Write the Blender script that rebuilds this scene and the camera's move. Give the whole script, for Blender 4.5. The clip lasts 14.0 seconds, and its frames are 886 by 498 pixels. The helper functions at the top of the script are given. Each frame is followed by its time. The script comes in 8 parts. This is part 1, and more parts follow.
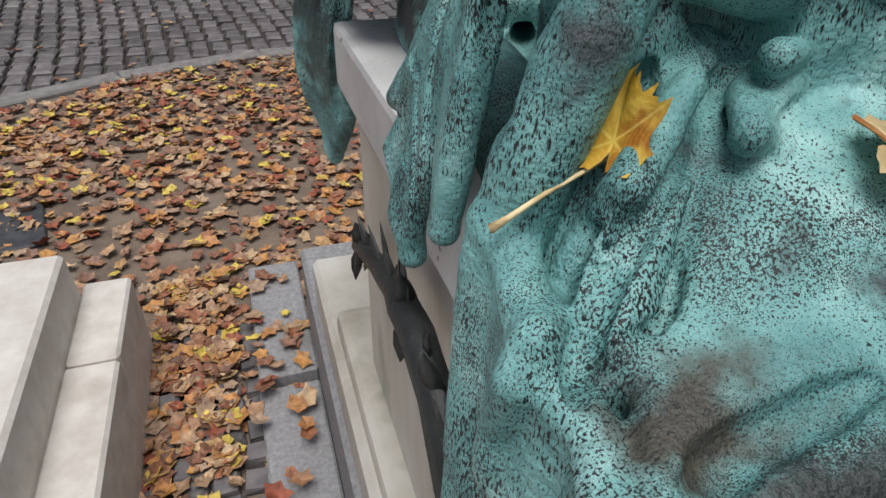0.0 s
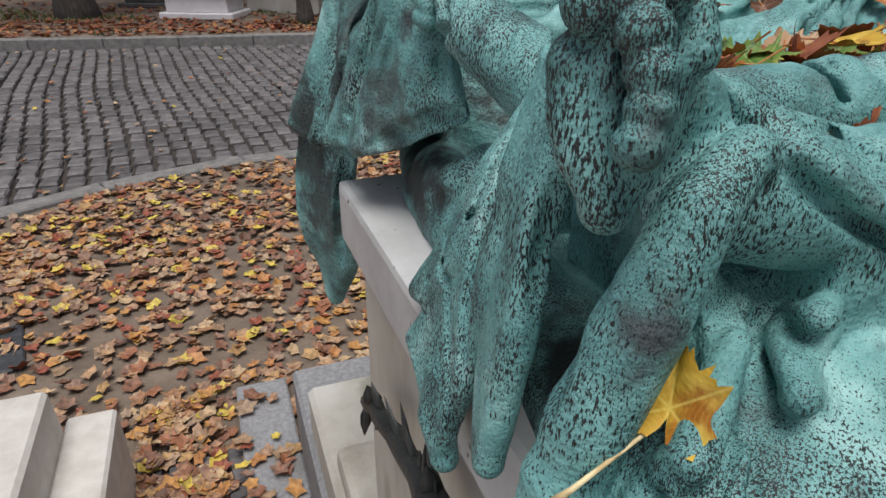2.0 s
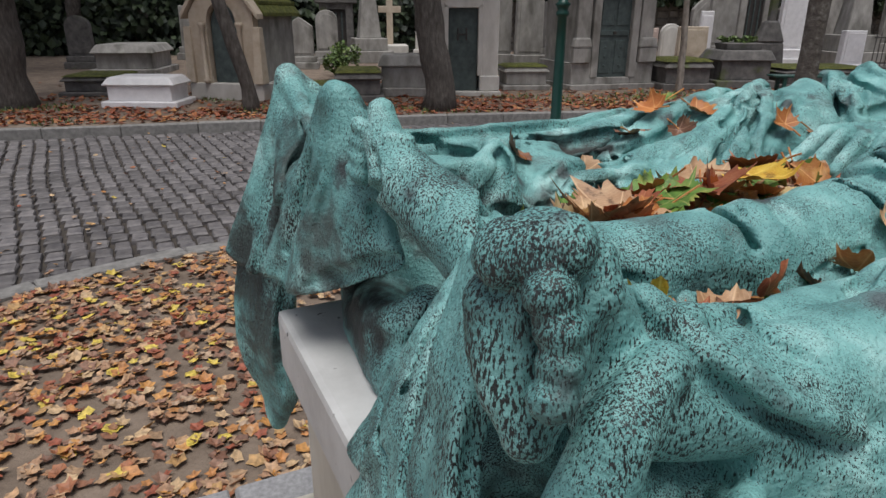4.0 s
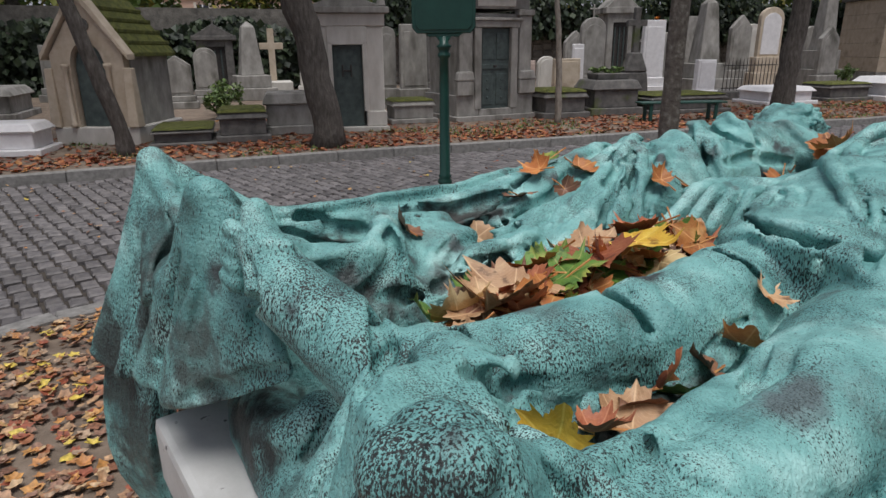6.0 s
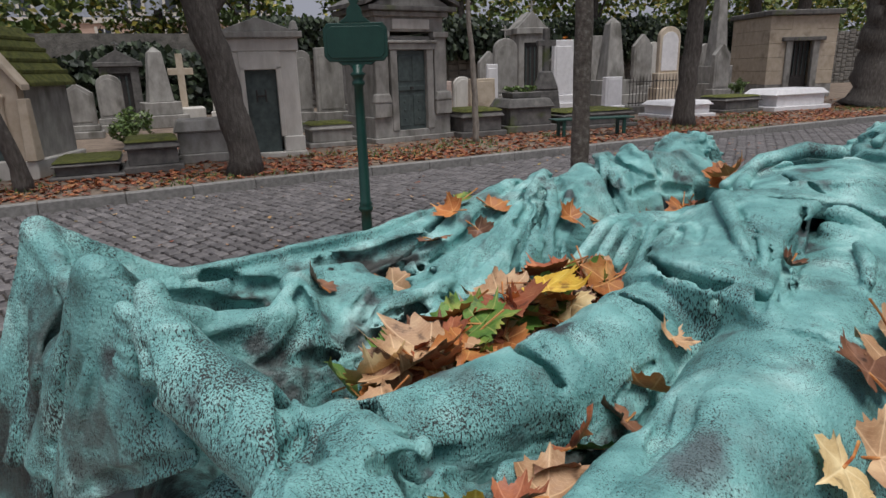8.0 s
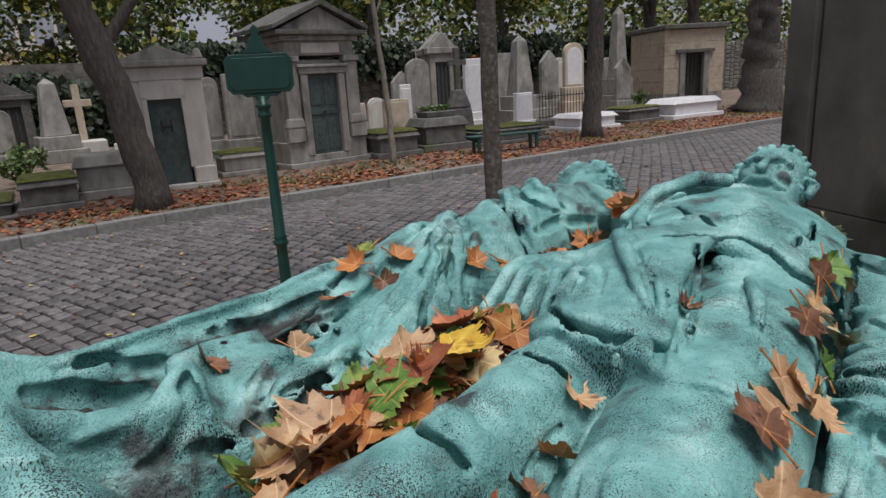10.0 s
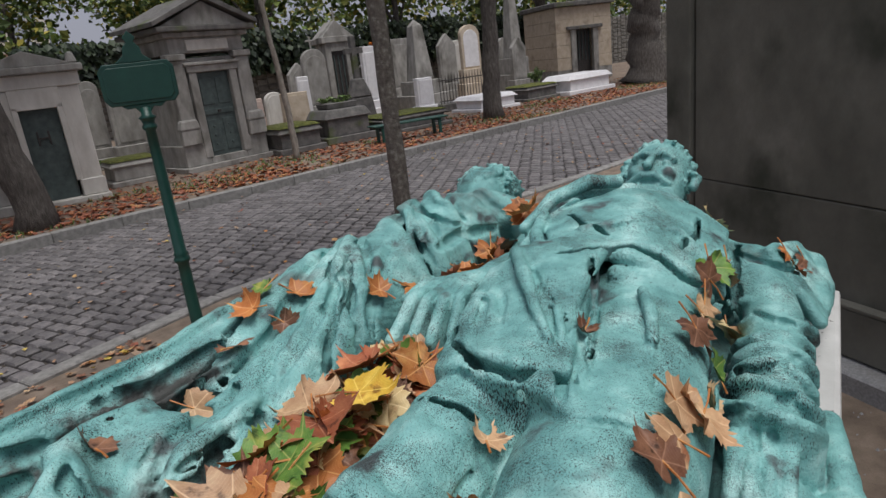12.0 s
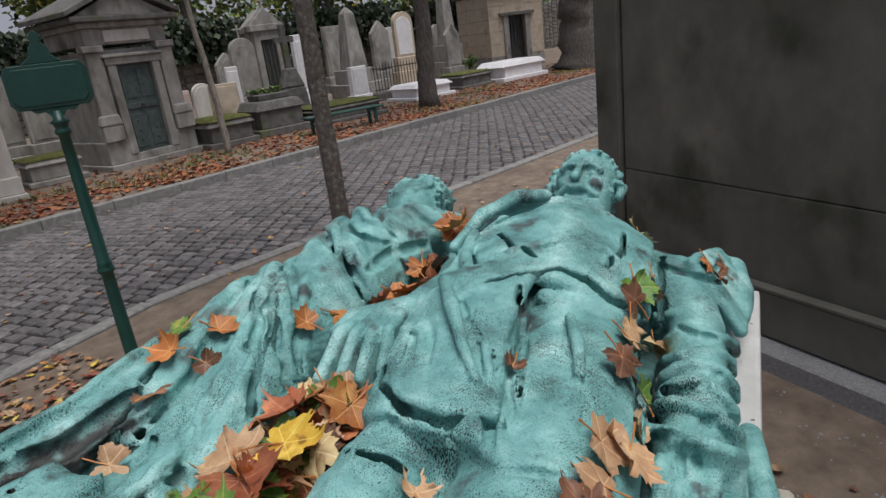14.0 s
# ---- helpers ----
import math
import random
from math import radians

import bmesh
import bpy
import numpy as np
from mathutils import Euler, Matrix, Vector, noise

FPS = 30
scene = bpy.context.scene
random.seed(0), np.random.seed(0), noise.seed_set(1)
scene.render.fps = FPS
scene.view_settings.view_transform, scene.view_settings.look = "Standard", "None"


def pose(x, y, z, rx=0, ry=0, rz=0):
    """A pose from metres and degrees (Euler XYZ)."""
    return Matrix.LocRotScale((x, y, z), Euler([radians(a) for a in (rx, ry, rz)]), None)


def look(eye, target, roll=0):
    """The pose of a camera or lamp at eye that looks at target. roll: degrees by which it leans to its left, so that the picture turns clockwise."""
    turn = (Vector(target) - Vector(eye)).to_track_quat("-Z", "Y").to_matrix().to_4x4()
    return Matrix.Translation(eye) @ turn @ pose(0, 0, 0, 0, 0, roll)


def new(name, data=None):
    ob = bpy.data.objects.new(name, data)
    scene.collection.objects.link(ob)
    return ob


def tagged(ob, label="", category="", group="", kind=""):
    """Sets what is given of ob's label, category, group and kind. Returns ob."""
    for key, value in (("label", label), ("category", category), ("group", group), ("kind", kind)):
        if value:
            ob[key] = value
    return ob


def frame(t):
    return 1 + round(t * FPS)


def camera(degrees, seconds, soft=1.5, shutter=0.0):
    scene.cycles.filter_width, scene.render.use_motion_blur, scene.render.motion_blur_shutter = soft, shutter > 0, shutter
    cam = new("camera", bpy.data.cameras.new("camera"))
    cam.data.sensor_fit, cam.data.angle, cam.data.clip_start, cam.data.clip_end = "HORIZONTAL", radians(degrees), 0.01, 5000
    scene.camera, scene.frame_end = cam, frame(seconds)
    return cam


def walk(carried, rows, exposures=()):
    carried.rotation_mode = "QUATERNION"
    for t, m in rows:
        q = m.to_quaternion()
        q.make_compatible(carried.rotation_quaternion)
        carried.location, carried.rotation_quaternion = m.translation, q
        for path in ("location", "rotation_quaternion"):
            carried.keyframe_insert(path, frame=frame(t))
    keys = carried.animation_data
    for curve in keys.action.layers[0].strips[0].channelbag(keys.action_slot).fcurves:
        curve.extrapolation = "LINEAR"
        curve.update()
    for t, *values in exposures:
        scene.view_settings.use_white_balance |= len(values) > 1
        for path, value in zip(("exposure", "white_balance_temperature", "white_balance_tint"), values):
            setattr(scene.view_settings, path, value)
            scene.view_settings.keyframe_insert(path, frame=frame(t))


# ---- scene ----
cam = camera(70.3, 14.0)
PATH = [
    (0, (0.2138, 0.1024, 1.6592), (0.7289, 1.6649, 0.5220), 1.33),
    (0.5, (0.2034, 0.1240, 1.6849), (0.7477, 1.7179, 0.6065), 1.33),
    (1, (0.1941, 0.1378, 1.7138), (0.7748, 1.7628, 0.7028), 1.23),
    (1.5, (0.1896, 0.1533, 1.7345), (0.7954, 1.8047, 0.7827), 1.11),
    (2, (0.1852, 0.1679, 1.7573), (0.8043, 1.8376, 0.8470), 0.40),
    (2.5, (0.1887, 0.1824, 1.7788), (0.8377, 1.8692, 0.9224), -0.19),
    (2.7, (0.1879, 0.1846, 1.7868), (0.8478, 1.8808, 0.9576), -0.30),
    (4.8, (0.2309, 0.2069, 1.8632), (1.1290, 1.8660, 1.1994), -0.47),
    (5, (0.2345, 0.2184, 1.8692), (1.1557, 1.8657, 1.2073), -0.92),
    (5.5, (0.2453, 0.2332, 1.8848), (1.2519, 1.8404, 1.2493), -0.57),
    (6, (0.2517, 0.2444, 1.8964), (1.3422, 1.8076, 1.2905), -0.52),
    (6.5, (0.2566, 0.2498, 1.9073), (1.4132, 1.7746, 1.3268), -0.56),
    (7, (0.2641, 0.2483, 1.9162), (1.4659, 1.7398, 1.3406), -0.81),
    (7.5, (0.2708, 0.2493, 1.9295), (1.5088, 1.7151, 1.3646), -1.16),
    (8, (0.2812, 0.2486, 1.9431), (1.5641, 1.6794, 1.3892), -1.55),
    (8.2, (0.2851, 0.2479, 1.9492), (1.5837, 1.6644, 1.3949), -1.82),
    (10.3, (0.3531, 0.2572, 2.0070), (1.8399, 1.4942, 1.4977), -3.86),
    (10.5, (0.3560, 0.2587, 2.0167), (1.8621, 1.4682, 1.4980), -4.06),
    (11, (0.3719, 0.2623, 2.0319), (1.9250, 1.4041, 1.4987), -4.69),
    (11.5, (0.3843, 0.2578, 2.0453), (1.9672, 1.3541, 1.5039), -5.63),
    (12, (0.4036, 0.2528, 2.0607), (2.0054, 1.3025, 1.4839), -6.69),
    (12.5, (0.4150, 0.2499, 2.0779), (2.0413, 1.2487, 1.4803), -6.79),
    (13, (0.4254, 0.2477, 2.0944), (2.0695, 1.2130, 1.4900), -7.21),
    (13.5, (0.4454, 0.2473, 2.1095), (2.1125, 1.1664, 1.4964), -7.38),
    (14, (0.4586, 0.2448, 2.1211), (2.1343, 1.1314, 1.4841), -7.22),
]
walk(cam, [(t, look(eye, target, roll)) for t, eye, target, roll in PATH])

# ---- light ----
scene.view_settings.exposure = 0.0
world = bpy.data.worlds.new("overcast_sky")
scene.world = world
world.use_nodes = True
wt = world.node_tree
sky = wt.nodes.new("ShaderNodeTexSky")
sky.sky_type = "NISHITA"
sky.sun_disc = False
sky.sun_elevation, sky.sun_rotation = radians(72), radians(198)
sky.air_density, sky.dust_density, sky.ozone_density = 1.0, 6.0, 1.0
grey = wt.nodes.new("ShaderNodeMix")
grey.data_type = "RGBA"
grey.inputs[0].default_value = 0.72
grey.inputs[7].default_value = (9.5, 9.75, 11.6, 1)
wt.links.new(sky.outputs[0], grey.inputs[6])
wt.links.new(grey.outputs[2], wt.nodes["Background"].inputs[0])
wt.nodes["Background"].inputs[1].default_value = 0.043
sun = new("sun", bpy.data.lights.new("sun", "SUN"))
sun.data.energy, sun.data.angle, sun.data.color = 2.75, radians(34), (1.0, 0.98, 0.96)
sun.matrix_world = look((0, 0, 30), (3.0, 9.0, 0))

# ---- materials ----
def material(name, stops, scale=8.0, stretch=(1, 1, 1), rough=0.8, metal=0.0, bump=0.3, fine=40.0, blotch=None, spots=None, per_object=0.0, per_island=0.0, detail=6.0, depth=0.01, streaks=False, stains_and_shade=()):
    """A surface of two scales of noise. stops: (position, colour); blotch: (colour, scale, low, high); spots: (colour, scale, size, stretch)."""
    m = bpy.data.materials.new(name)
    m.use_nodes = True
    nt = m.node_tree
    n, l = nt.nodes, nt.links
    b = n["Principled BSDF"]
    b.inputs["Roughness"].default_value, b.inputs["Metallic"].default_value = rough, metal
    geo = n.new("ShaderNodeNewGeometry")
    mp = n.new("ShaderNodeMapping")
    mp.inputs["Scale"].default_value = stretch
    mp.inputs["Location"].default_value = (1.37, 2.9, 0.63) if streaks else (0, 0, 0)
    tc = n.new("ShaderNodeTexCoord")
    info = n.new("ShaderNodeObjectInfo")
    add = n.new("ShaderNodeVectorMath")
    add.operation = "ADD"
    l.new(geo.outputs["Position"], add.inputs[0])
    if per_object:
        l.new(info.outputs["Random"], add.inputs[1])
    l.new(add.outputs[0], mp.inputs[0])
    no = n.new("ShaderNodeTexNoise")
    no.inputs["Scale"].default_value, no.inputs["Detail"].default_value, no.inputs["Roughness"].default_value = scale, detail, 0.62
    l.new(mp.outputs[0], no.inputs["Vector"])
    ramp = n.new("ShaderNodeValToRGB")
    e = ramp.color_ramp.elements
    e[0].position, e[0].color = stops[0][0], (*stops[0][1], 1)
    e[1].position, e[1].color = stops[-1][0], (*stops[-1][1], 1)
    for p, c in stops[1:-1]:
        k = e.new(p)
        k.color = (*c, 1)
    l.new(no.outputs["Fac"], ramp.inputs[0])
    col = ramp.outputs[0]

    def mixed(fac, colour, under):
        mx = n.new("ShaderNodeMix")
        mx.data_type = "RGBA"
        l.new(fac, mx.inputs[0])
        l.new(under, mx.inputs[6])
        mx.inputs[7].default_value = (*colour, 1)
        return mx.outputs[2]

    def stepped(value, low, high):
        mr = n.new("ShaderNodeMapRange")
        mr.interpolation_type = "SMOOTHSTEP"
        mr.inputs[1].default_value, mr.inputs[2].default_value = low, high
        l.new(value, mr.inputs[0])
        return mr.outputs[0]

    for colour, sc, low, high in (blotch or []):
        n2 = n.new("ShaderNodeTexNoise")
        n2.inputs["Scale"].default_value, n2.inputs["Detail"].default_value = sc, 5
        l.new(mp.outputs[0], n2.inputs["Vector"])
        col = mixed(stepped(n2.outputs["Fac"], low, high), colour, col)
    for (cx, cy, cz), (wx, wy, wz), colour in stains_and_shade:
        # ragged-rimmed dark patches: some washed bare metal, some shade coloured into hollows
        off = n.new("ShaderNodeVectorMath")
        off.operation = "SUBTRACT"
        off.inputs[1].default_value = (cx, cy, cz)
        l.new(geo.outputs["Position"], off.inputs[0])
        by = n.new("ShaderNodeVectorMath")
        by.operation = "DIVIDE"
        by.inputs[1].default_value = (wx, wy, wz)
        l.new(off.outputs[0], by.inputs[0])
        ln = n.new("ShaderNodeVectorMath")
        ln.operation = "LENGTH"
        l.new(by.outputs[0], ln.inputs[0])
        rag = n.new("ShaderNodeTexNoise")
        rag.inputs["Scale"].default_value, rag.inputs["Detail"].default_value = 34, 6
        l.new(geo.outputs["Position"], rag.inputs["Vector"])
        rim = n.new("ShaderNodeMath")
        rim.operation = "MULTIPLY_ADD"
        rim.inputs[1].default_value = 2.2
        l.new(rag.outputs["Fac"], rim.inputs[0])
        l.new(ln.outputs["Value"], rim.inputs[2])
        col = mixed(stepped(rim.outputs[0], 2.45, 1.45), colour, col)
    for colour, sc, low, high, st, over in (spots or []):
        mp2 = n.new("ShaderNodeMapping")
        mp2.inputs["Scale"].default_value = st
        l.new(add.outputs[0], mp2.inputs[0])
        n3 = n.new("ShaderNodeTexNoise")
        n3.inputs["Scale"].default_value, n3.inputs["Detail"].default_value, n3.inputs["Roughness"].default_value = sc, 3, 0.55
        l.new(mp2.outputs[0], n3.inputs["Vector"])
        n4 = n.new("ShaderNodeTexNoise")
        n4.inputs["Scale"].default_value, n4.inputs["Detail"].default_value = over, 3
        l.new(add.outputs[0], n4.inputs["Vector"])
        sm = n.new("ShaderNodeMath")
        sm.operation = "MULTIPLY_ADD"
        sm.inputs[1].default_value = 0.50 if streaks else 0.36
        l.new(n4.outputs["Fac"], sm.inputs[0])
        l.new(n3.outputs["Fac"], sm.inputs[2])
        if streaks:
            # heavier pitting towards the foot of the tomb
            sep = n.new("ShaderNodeSeparateXYZ")
            l.new(geo.outputs["Position"], sep.inputs[0])
            ends_ = n.new("ShaderNodeMapRange")
            ends_.inputs[1].default_value, ends_.inputs[2].default_value, ends_.inputs[3].default_value, ends_.inputs[4].default_value = 0.40, 0.75, 0.034, -0.004
            l.new(sep.outputs[0], ends_.inputs[0])
            more = n.new("ShaderNodeMath")
            l.new(sm.outputs[0], more.inputs[0])
            l.new(ends_.outputs[0], more.inputs[1])
            sm = more
        col = mixed(stepped(sm.outputs[0], low, high), colour, col)
    for value, source in ((per_object, info.outputs["Random"]), (per_island, geo.outputs["Random Per Island"])):
        if value:
            hsv = n.new("ShaderNodeHueSaturation")
            mr = n.new("ShaderNodeMapRange")
            mr.inputs[3].default_value, mr.inputs[4].default_value = 1 - value, 1 + value
            l.new(source, mr.inputs[0])
            l.new(mr.outputs[0], hsv.inputs["Value"])
            l.new(col, hsv.inputs["Color"])
            col = hsv.outputs[0]
    l.new(col, b.inputs["Base Color"])
    bn = n.new("ShaderNodeTexNoise")
    bn.inputs["Scale"].default_value, bn.inputs["Detail"].default_value = fine, 4
    l.new(mp.outputs[0], bn.inputs["Vector"])
    bp = n.new("ShaderNodeBump")
    bp.inputs["Strength"].default_value, bp.inputs["Distance"].default_value = bump, depth
    l.new(bn.outputs["Fac"], bp.inputs["Height"])
    l.new(bp.outputs[0], b.inputs["Normal"])
    return m


def leafy(name, colours, rough=0.6, veins=False):
    """Leaf colours picked piece by piece, with mottling."""
    m = bpy.data.materials.new(name)
    m.use_nodes = True
    nt = m.node_tree
    n, l = nt.nodes, nt.links
    b = n["Principled BSDF"]
    b.inputs["Roughness"].default_value = rough
    geo = n.new("ShaderNodeNewGeometry")
    ramp = n.new("ShaderNodeValToRGB")
    e = ramp.color_ramp.elements
    ramp.color_ramp.interpolation = "CONSTANT"
    for i, c in enumerate(colours):
        if i < 2:
            e[i].position = i / len(colours)
        else:
            e.new(i / len(colours))
    for i, c in enumerate(colours):
        e[i].color = (*c, 1)
    info = n.new("ShaderNodeObjectInfo")
    l.new((info if veins else geo).outputs["Random" if veins else "Random Per Island"], ramp.inputs[0])
    no = n.new("ShaderNodeTexNoise")
    no.inputs["Scale"].default_value, no.inputs["Detail"].default_value = 45, 5
    l.new(geo.outputs["Position"], no.inputs["Vector"])
    mr = n.new("ShaderNodeMapRange")
    mr.inputs[1].default_value, mr.inputs[2].default_value, mr.inputs[3].default_value, mr.inputs[4].default_value = 0.3, 0.7, 0.55, 1.35
    l.new(no.outputs["Fac"], mr.inputs[0])
    hsv = n.new("ShaderNodeHueSaturation")
    l.new(mr.outputs[0], hsv.inputs["Value"])
    l.new(ramp.outputs[0], hsv.inputs["Color"])
    l.new(hsv.outputs[0], b.inputs["Base Color"])
    return m


# patches in drapery hollows and gaps are painted shade, the rest real stains
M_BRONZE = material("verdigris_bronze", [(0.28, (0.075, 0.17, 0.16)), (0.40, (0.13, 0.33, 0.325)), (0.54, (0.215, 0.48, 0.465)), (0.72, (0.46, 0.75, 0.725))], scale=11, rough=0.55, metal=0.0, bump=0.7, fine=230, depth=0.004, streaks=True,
                    stains_and_shade=[((0.395, 0.265, 1.415), (0.05, 0.04, 0.05), (0.075, 0.07, 0.055)), ((0.47, 0.205, 1.41), (0.12, 0.03, 0.03), (0.05, 0.06, 0.058)), ((0.613, 1.13, 1.58), (0.14, 0.07, 0.05), (0.05, 0.045, 0.04)), ((0.86, 1.14, 1.60), (0.16, 0.05, 0.045), (0.055, 0.058, 0.056)), ((0.73, 0.448, 1.63), (0.05, 0.025, 0.03), (0.12, 0.17, 0.18)), ((0.586, 0.92, 1.56), (0.09, 0.06, 0.07), (0.10, 0.12, 0.12)), ((0.66, 0.57, 1.54), (0.2, 0.04, 0.05), (0.06, 0.06, 0.055)), ((0.36, 0.94, 1.54), (0.07, 0.09, 0.10), (0.085, 0.125, 0.12)), ((0.33, 1.22, 1.30), (0.06, 0.07, 0.12), (0.07, 0.115, 0.11)), ((0.46, 0.53, 1.46), (0.075, 0.06, 0.13), (0.012, 0.014, 0.014)), ((0.46, 0.96, 1.44), (0.075, 0.15, 0.07), (0.03, 0.042, 0.04)), ((0.41, 1.14, 1.58), (0.06, 0.07, 0.13), (0.05, 0.08, 0.076)), ((0.33, 1.27, 1.42), (0.05, 0.07, 0.16), (0.05, 0.08, 0.076)), ((0.80, 1.14, 1.59), (0.24, 0.06, 0.04), (0.04, 0.042, 0.04)), ((0.78, 0.985, 1.52), (0.22, 0.05, 0.07), (0.05, 0.06, 0.058)), ((1.42, 0.40, 1.46), (0.30, 0.035, 0.07), (0.09, 0.10, 0.11)), ((1.05, 0.37, 1.44), (0.22, 0.07, 0.05), (0.10, 0.11, 0.115))],
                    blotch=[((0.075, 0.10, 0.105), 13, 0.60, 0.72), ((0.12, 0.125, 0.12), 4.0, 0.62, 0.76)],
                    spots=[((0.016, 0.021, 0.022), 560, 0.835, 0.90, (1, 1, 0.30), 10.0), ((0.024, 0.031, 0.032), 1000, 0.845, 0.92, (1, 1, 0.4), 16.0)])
M_DARKBRONZE = material("black_bronze", [(0.3, (0.012, 0.014, 0.014)), (0.7, (0.035, 0.04, 0.038))], scale=20, rough=0.5, bump=0.4, fine=120, depth=0.004)
M_MARBLE = material("weathered_marble", [(0.3, (0.36, 0.33, 0.27)), (0.5, (0.55, 0.52, 0.45)), (0.7, (0.64, 0.62, 0.56))], scale=3, stretch=(1.5, 1.5, 0.5), rough=0.55, bump=0.15, fine=60, blotch=[((0.27, 0.27, 0.2), 4, 0.58, 0.74)])
M_WHITE = material("grey_white_marble", [(0.3, (0.42, 0.42, 0.41)), (0.7, (0.66, 0.66, 0.65))], scale=5, rough=0.5, bump=0.12, fine=80, spots=[((0.08, 0.08, 0.075), 40, 0.85, 0.92, (1, 1, 1), 5.0)])
M_GRANITE = material("grey_granite", [(0.3, (0.20, 0.20, 0.205)), (0.7, (0.36, 0.36, 0.365))], scale=60, rough=0.75, bump=0.3, fine=160, blotch=[((0.18, 0.17, 0.15), 3, 0.55, 0.75)], depth=0.004)
M_LIME = material("pale_limestone", [(0.3, (0.54, 0.50, 0.45)), (0.7, (0.72, 0.69, 0.64))], scale=12, rough=0.85, bump=0.25, fine=120, blotch=[((0.38, 0.32, 0.25), 2.5, 0.56, 0.8)], depth=0.005)
M_SOIL = material("sandy_soil", [(0.3, (0.12, 0.09, 0.068)), (0.55, (0.215, 0.165, 0.125)), (0.75, (0.29, 0.23, 0.18))], scale=5, rough=0.95, bump=0.8, fine=70, depth=0.012, blotch=[((0.13, 0.095, 0.075), 1.2, 0.52, 0.72)])
M_KERB = material("kerb_stone", [(0.3, (0.15, 0.145, 0.138)), (0.7, (0.30, 0.29, 0.275))], scale=14, rough=0.85, bump=0.4, fine=90, per_object=0.12)
M_SETT = material("cobble_sett", [(0.3, (0.085, 0.08, 0.085)), (0.7, (0.19, 0.175, 0.17))], scale=14, rough=0.6, bump=0.5, fine=70, per_island=0.3, depth=0.006)
M_SETTOB = material("cobble_sett_single", [(0.3, (0.085, 0.08, 0.085)), (0.7, (0.19, 0.175, 0.17))], scale=14, rough=0.6, bump=0.5, fine=70, per_object=0.3, depth=0.006)
M_JOINT = material("road_joint", [(0.3, (0.035, 0.03, 0.027)), (0.7, (0.075, 0.062, 0.05))], scale=12, rough=0.95, bump=0.5, fine=60)
M_DARKWALL = material("dark_stone_wall", [(0.3, (0.088, 0.087, 0.073)), (0.6, (0.155, 0.152, 0.130)), (0.8, (0.235, 0.228, 0.198))], scale=2.2, stretch=(1, 1, 0.8), rough=0.8, bump=0.25, fine=60, blotch=[((0.035, 0.04, 0.028), 1.6, 0.5, 0.7)], depth=0.006)
M_TOMB = material("grey_tomb_stone", [(0.3, (0.19, 0.18, 0.165)), (0.55, (0.31, 0.30, 0.28)), (0.75, (0.42, 0.40, 0.37))], scale=4, stretch=(1, 1, 0.5), rough=0.88, bump=0.35, fine=40, blotch=[((0.12, 0.115, 0.10), 1.8, 0.52, 0.72)])
M_DARKTOMB = material("dark_tomb_stone", [(0.3, (0.07, 0.068, 0.066)), (0.7, (0.18, 0.17, 0.16))], scale=5, rough=0.85, bump=0.35, fine=40, blotch=[((0.09, 0.11, 0.04), 1.8, 0.55, 0.72)])
M_PALE = material("pale_tomb_stone", [(0.3, (0.46, 0.44, 0.40)), (0.7, (0.64, 0.62, 0.58))], scale=4, stretch=(1, 1, 0.4), rough=0.85, bump=0.25, fine=40, blotch=[((0.33, 0.31, 0.27), 1.4, 0.55, 0.75)])
M_BEIGE = material("beige_tomb_stone", [(0.3, (0.42, 0.34, 0.25)), (0.7, (0.58, 0.50, 0.40))], scale=4, rough=0.85, bump=0.25, fine=40, blotch=[((0.30, 0.24, 0.18), 1.6, 0.55, 0.75)])
M_PINK = material("pink_tomb_stone", [(0.3, (0.44, 0.33, 0.29)), (0.7, (0.56, 0.45, 0.40))], scale=5, rough=0.8, bump=0.2, fine=40)
M_CLEAN = material("white_tomb_stone", [(0.3, (0.66, 0.65, 0.66)), (0.7, (0.8, 0.79, 0.8))], scale=6, rough=0.6, bump=0.15, fine=50)
M_MOSS = material("moss", [(0.3, (0.05, 0.06, 0.015)), (0.6, (0.13, 0.14, 0.03)), (0.8, (0.2, 0.19, 0.06))], scale=9, rough=1.0, bump=1.0, fine=60, depth=0.03)
M_DOOR = material("bronze_green_door", [(0.3, (0.035, 0.05, 0.05)), (0.7, (0.085, 0.115, 0.11))], scale=7, rough=0.55, bump=0.2, fine=50)
M_IRON = material("dark_iron", [(0.3, (0.02, 0.02, 0.02)), (0.7, (0.06, 0.05, 0.045))], scale=14, rough=0.6, bump=0.3, fine=80)
M_GREEN = material("dark_green_paint", [(0.3, (0.006, 0.045, 0.036)), (0.7, (0.011, 0.065, 0.05))], scale=9, rough=0.38, bump=0.12, fine=90)
M_BARK = material("tree_bark", [(0.3, (0.045, 0.038, 0.033)), (0.55, (0.10, 0.088, 0.078)), (0.75, (0.17, 0.155, 0.14))], scale=7, stretch=(3, 3, 0.8), rough=0.95, bump=1.0, fine=24, depth=0.03)
M_PALEBARK = material("pale_bark", [(0.3, (0.15, 0.13, 0.11)), (0.7, (0.33, 0.30, 0.26))], scale=9, stretch=(2, 2, 0.8), rough=0.9, bump=0.6, fine=30)
M_GREYBARK = material("lichen_bark", [(0.3, (0.07, 0.06, 0.052)), (0.55, (0.14, 0.125, 0.11)), (0.75, (0.30, 0.30, 0.27))], scale=26, stretch=(1, 1, 0.9), rough=0.95, bump=0.8, fine=60, depth=0.012)
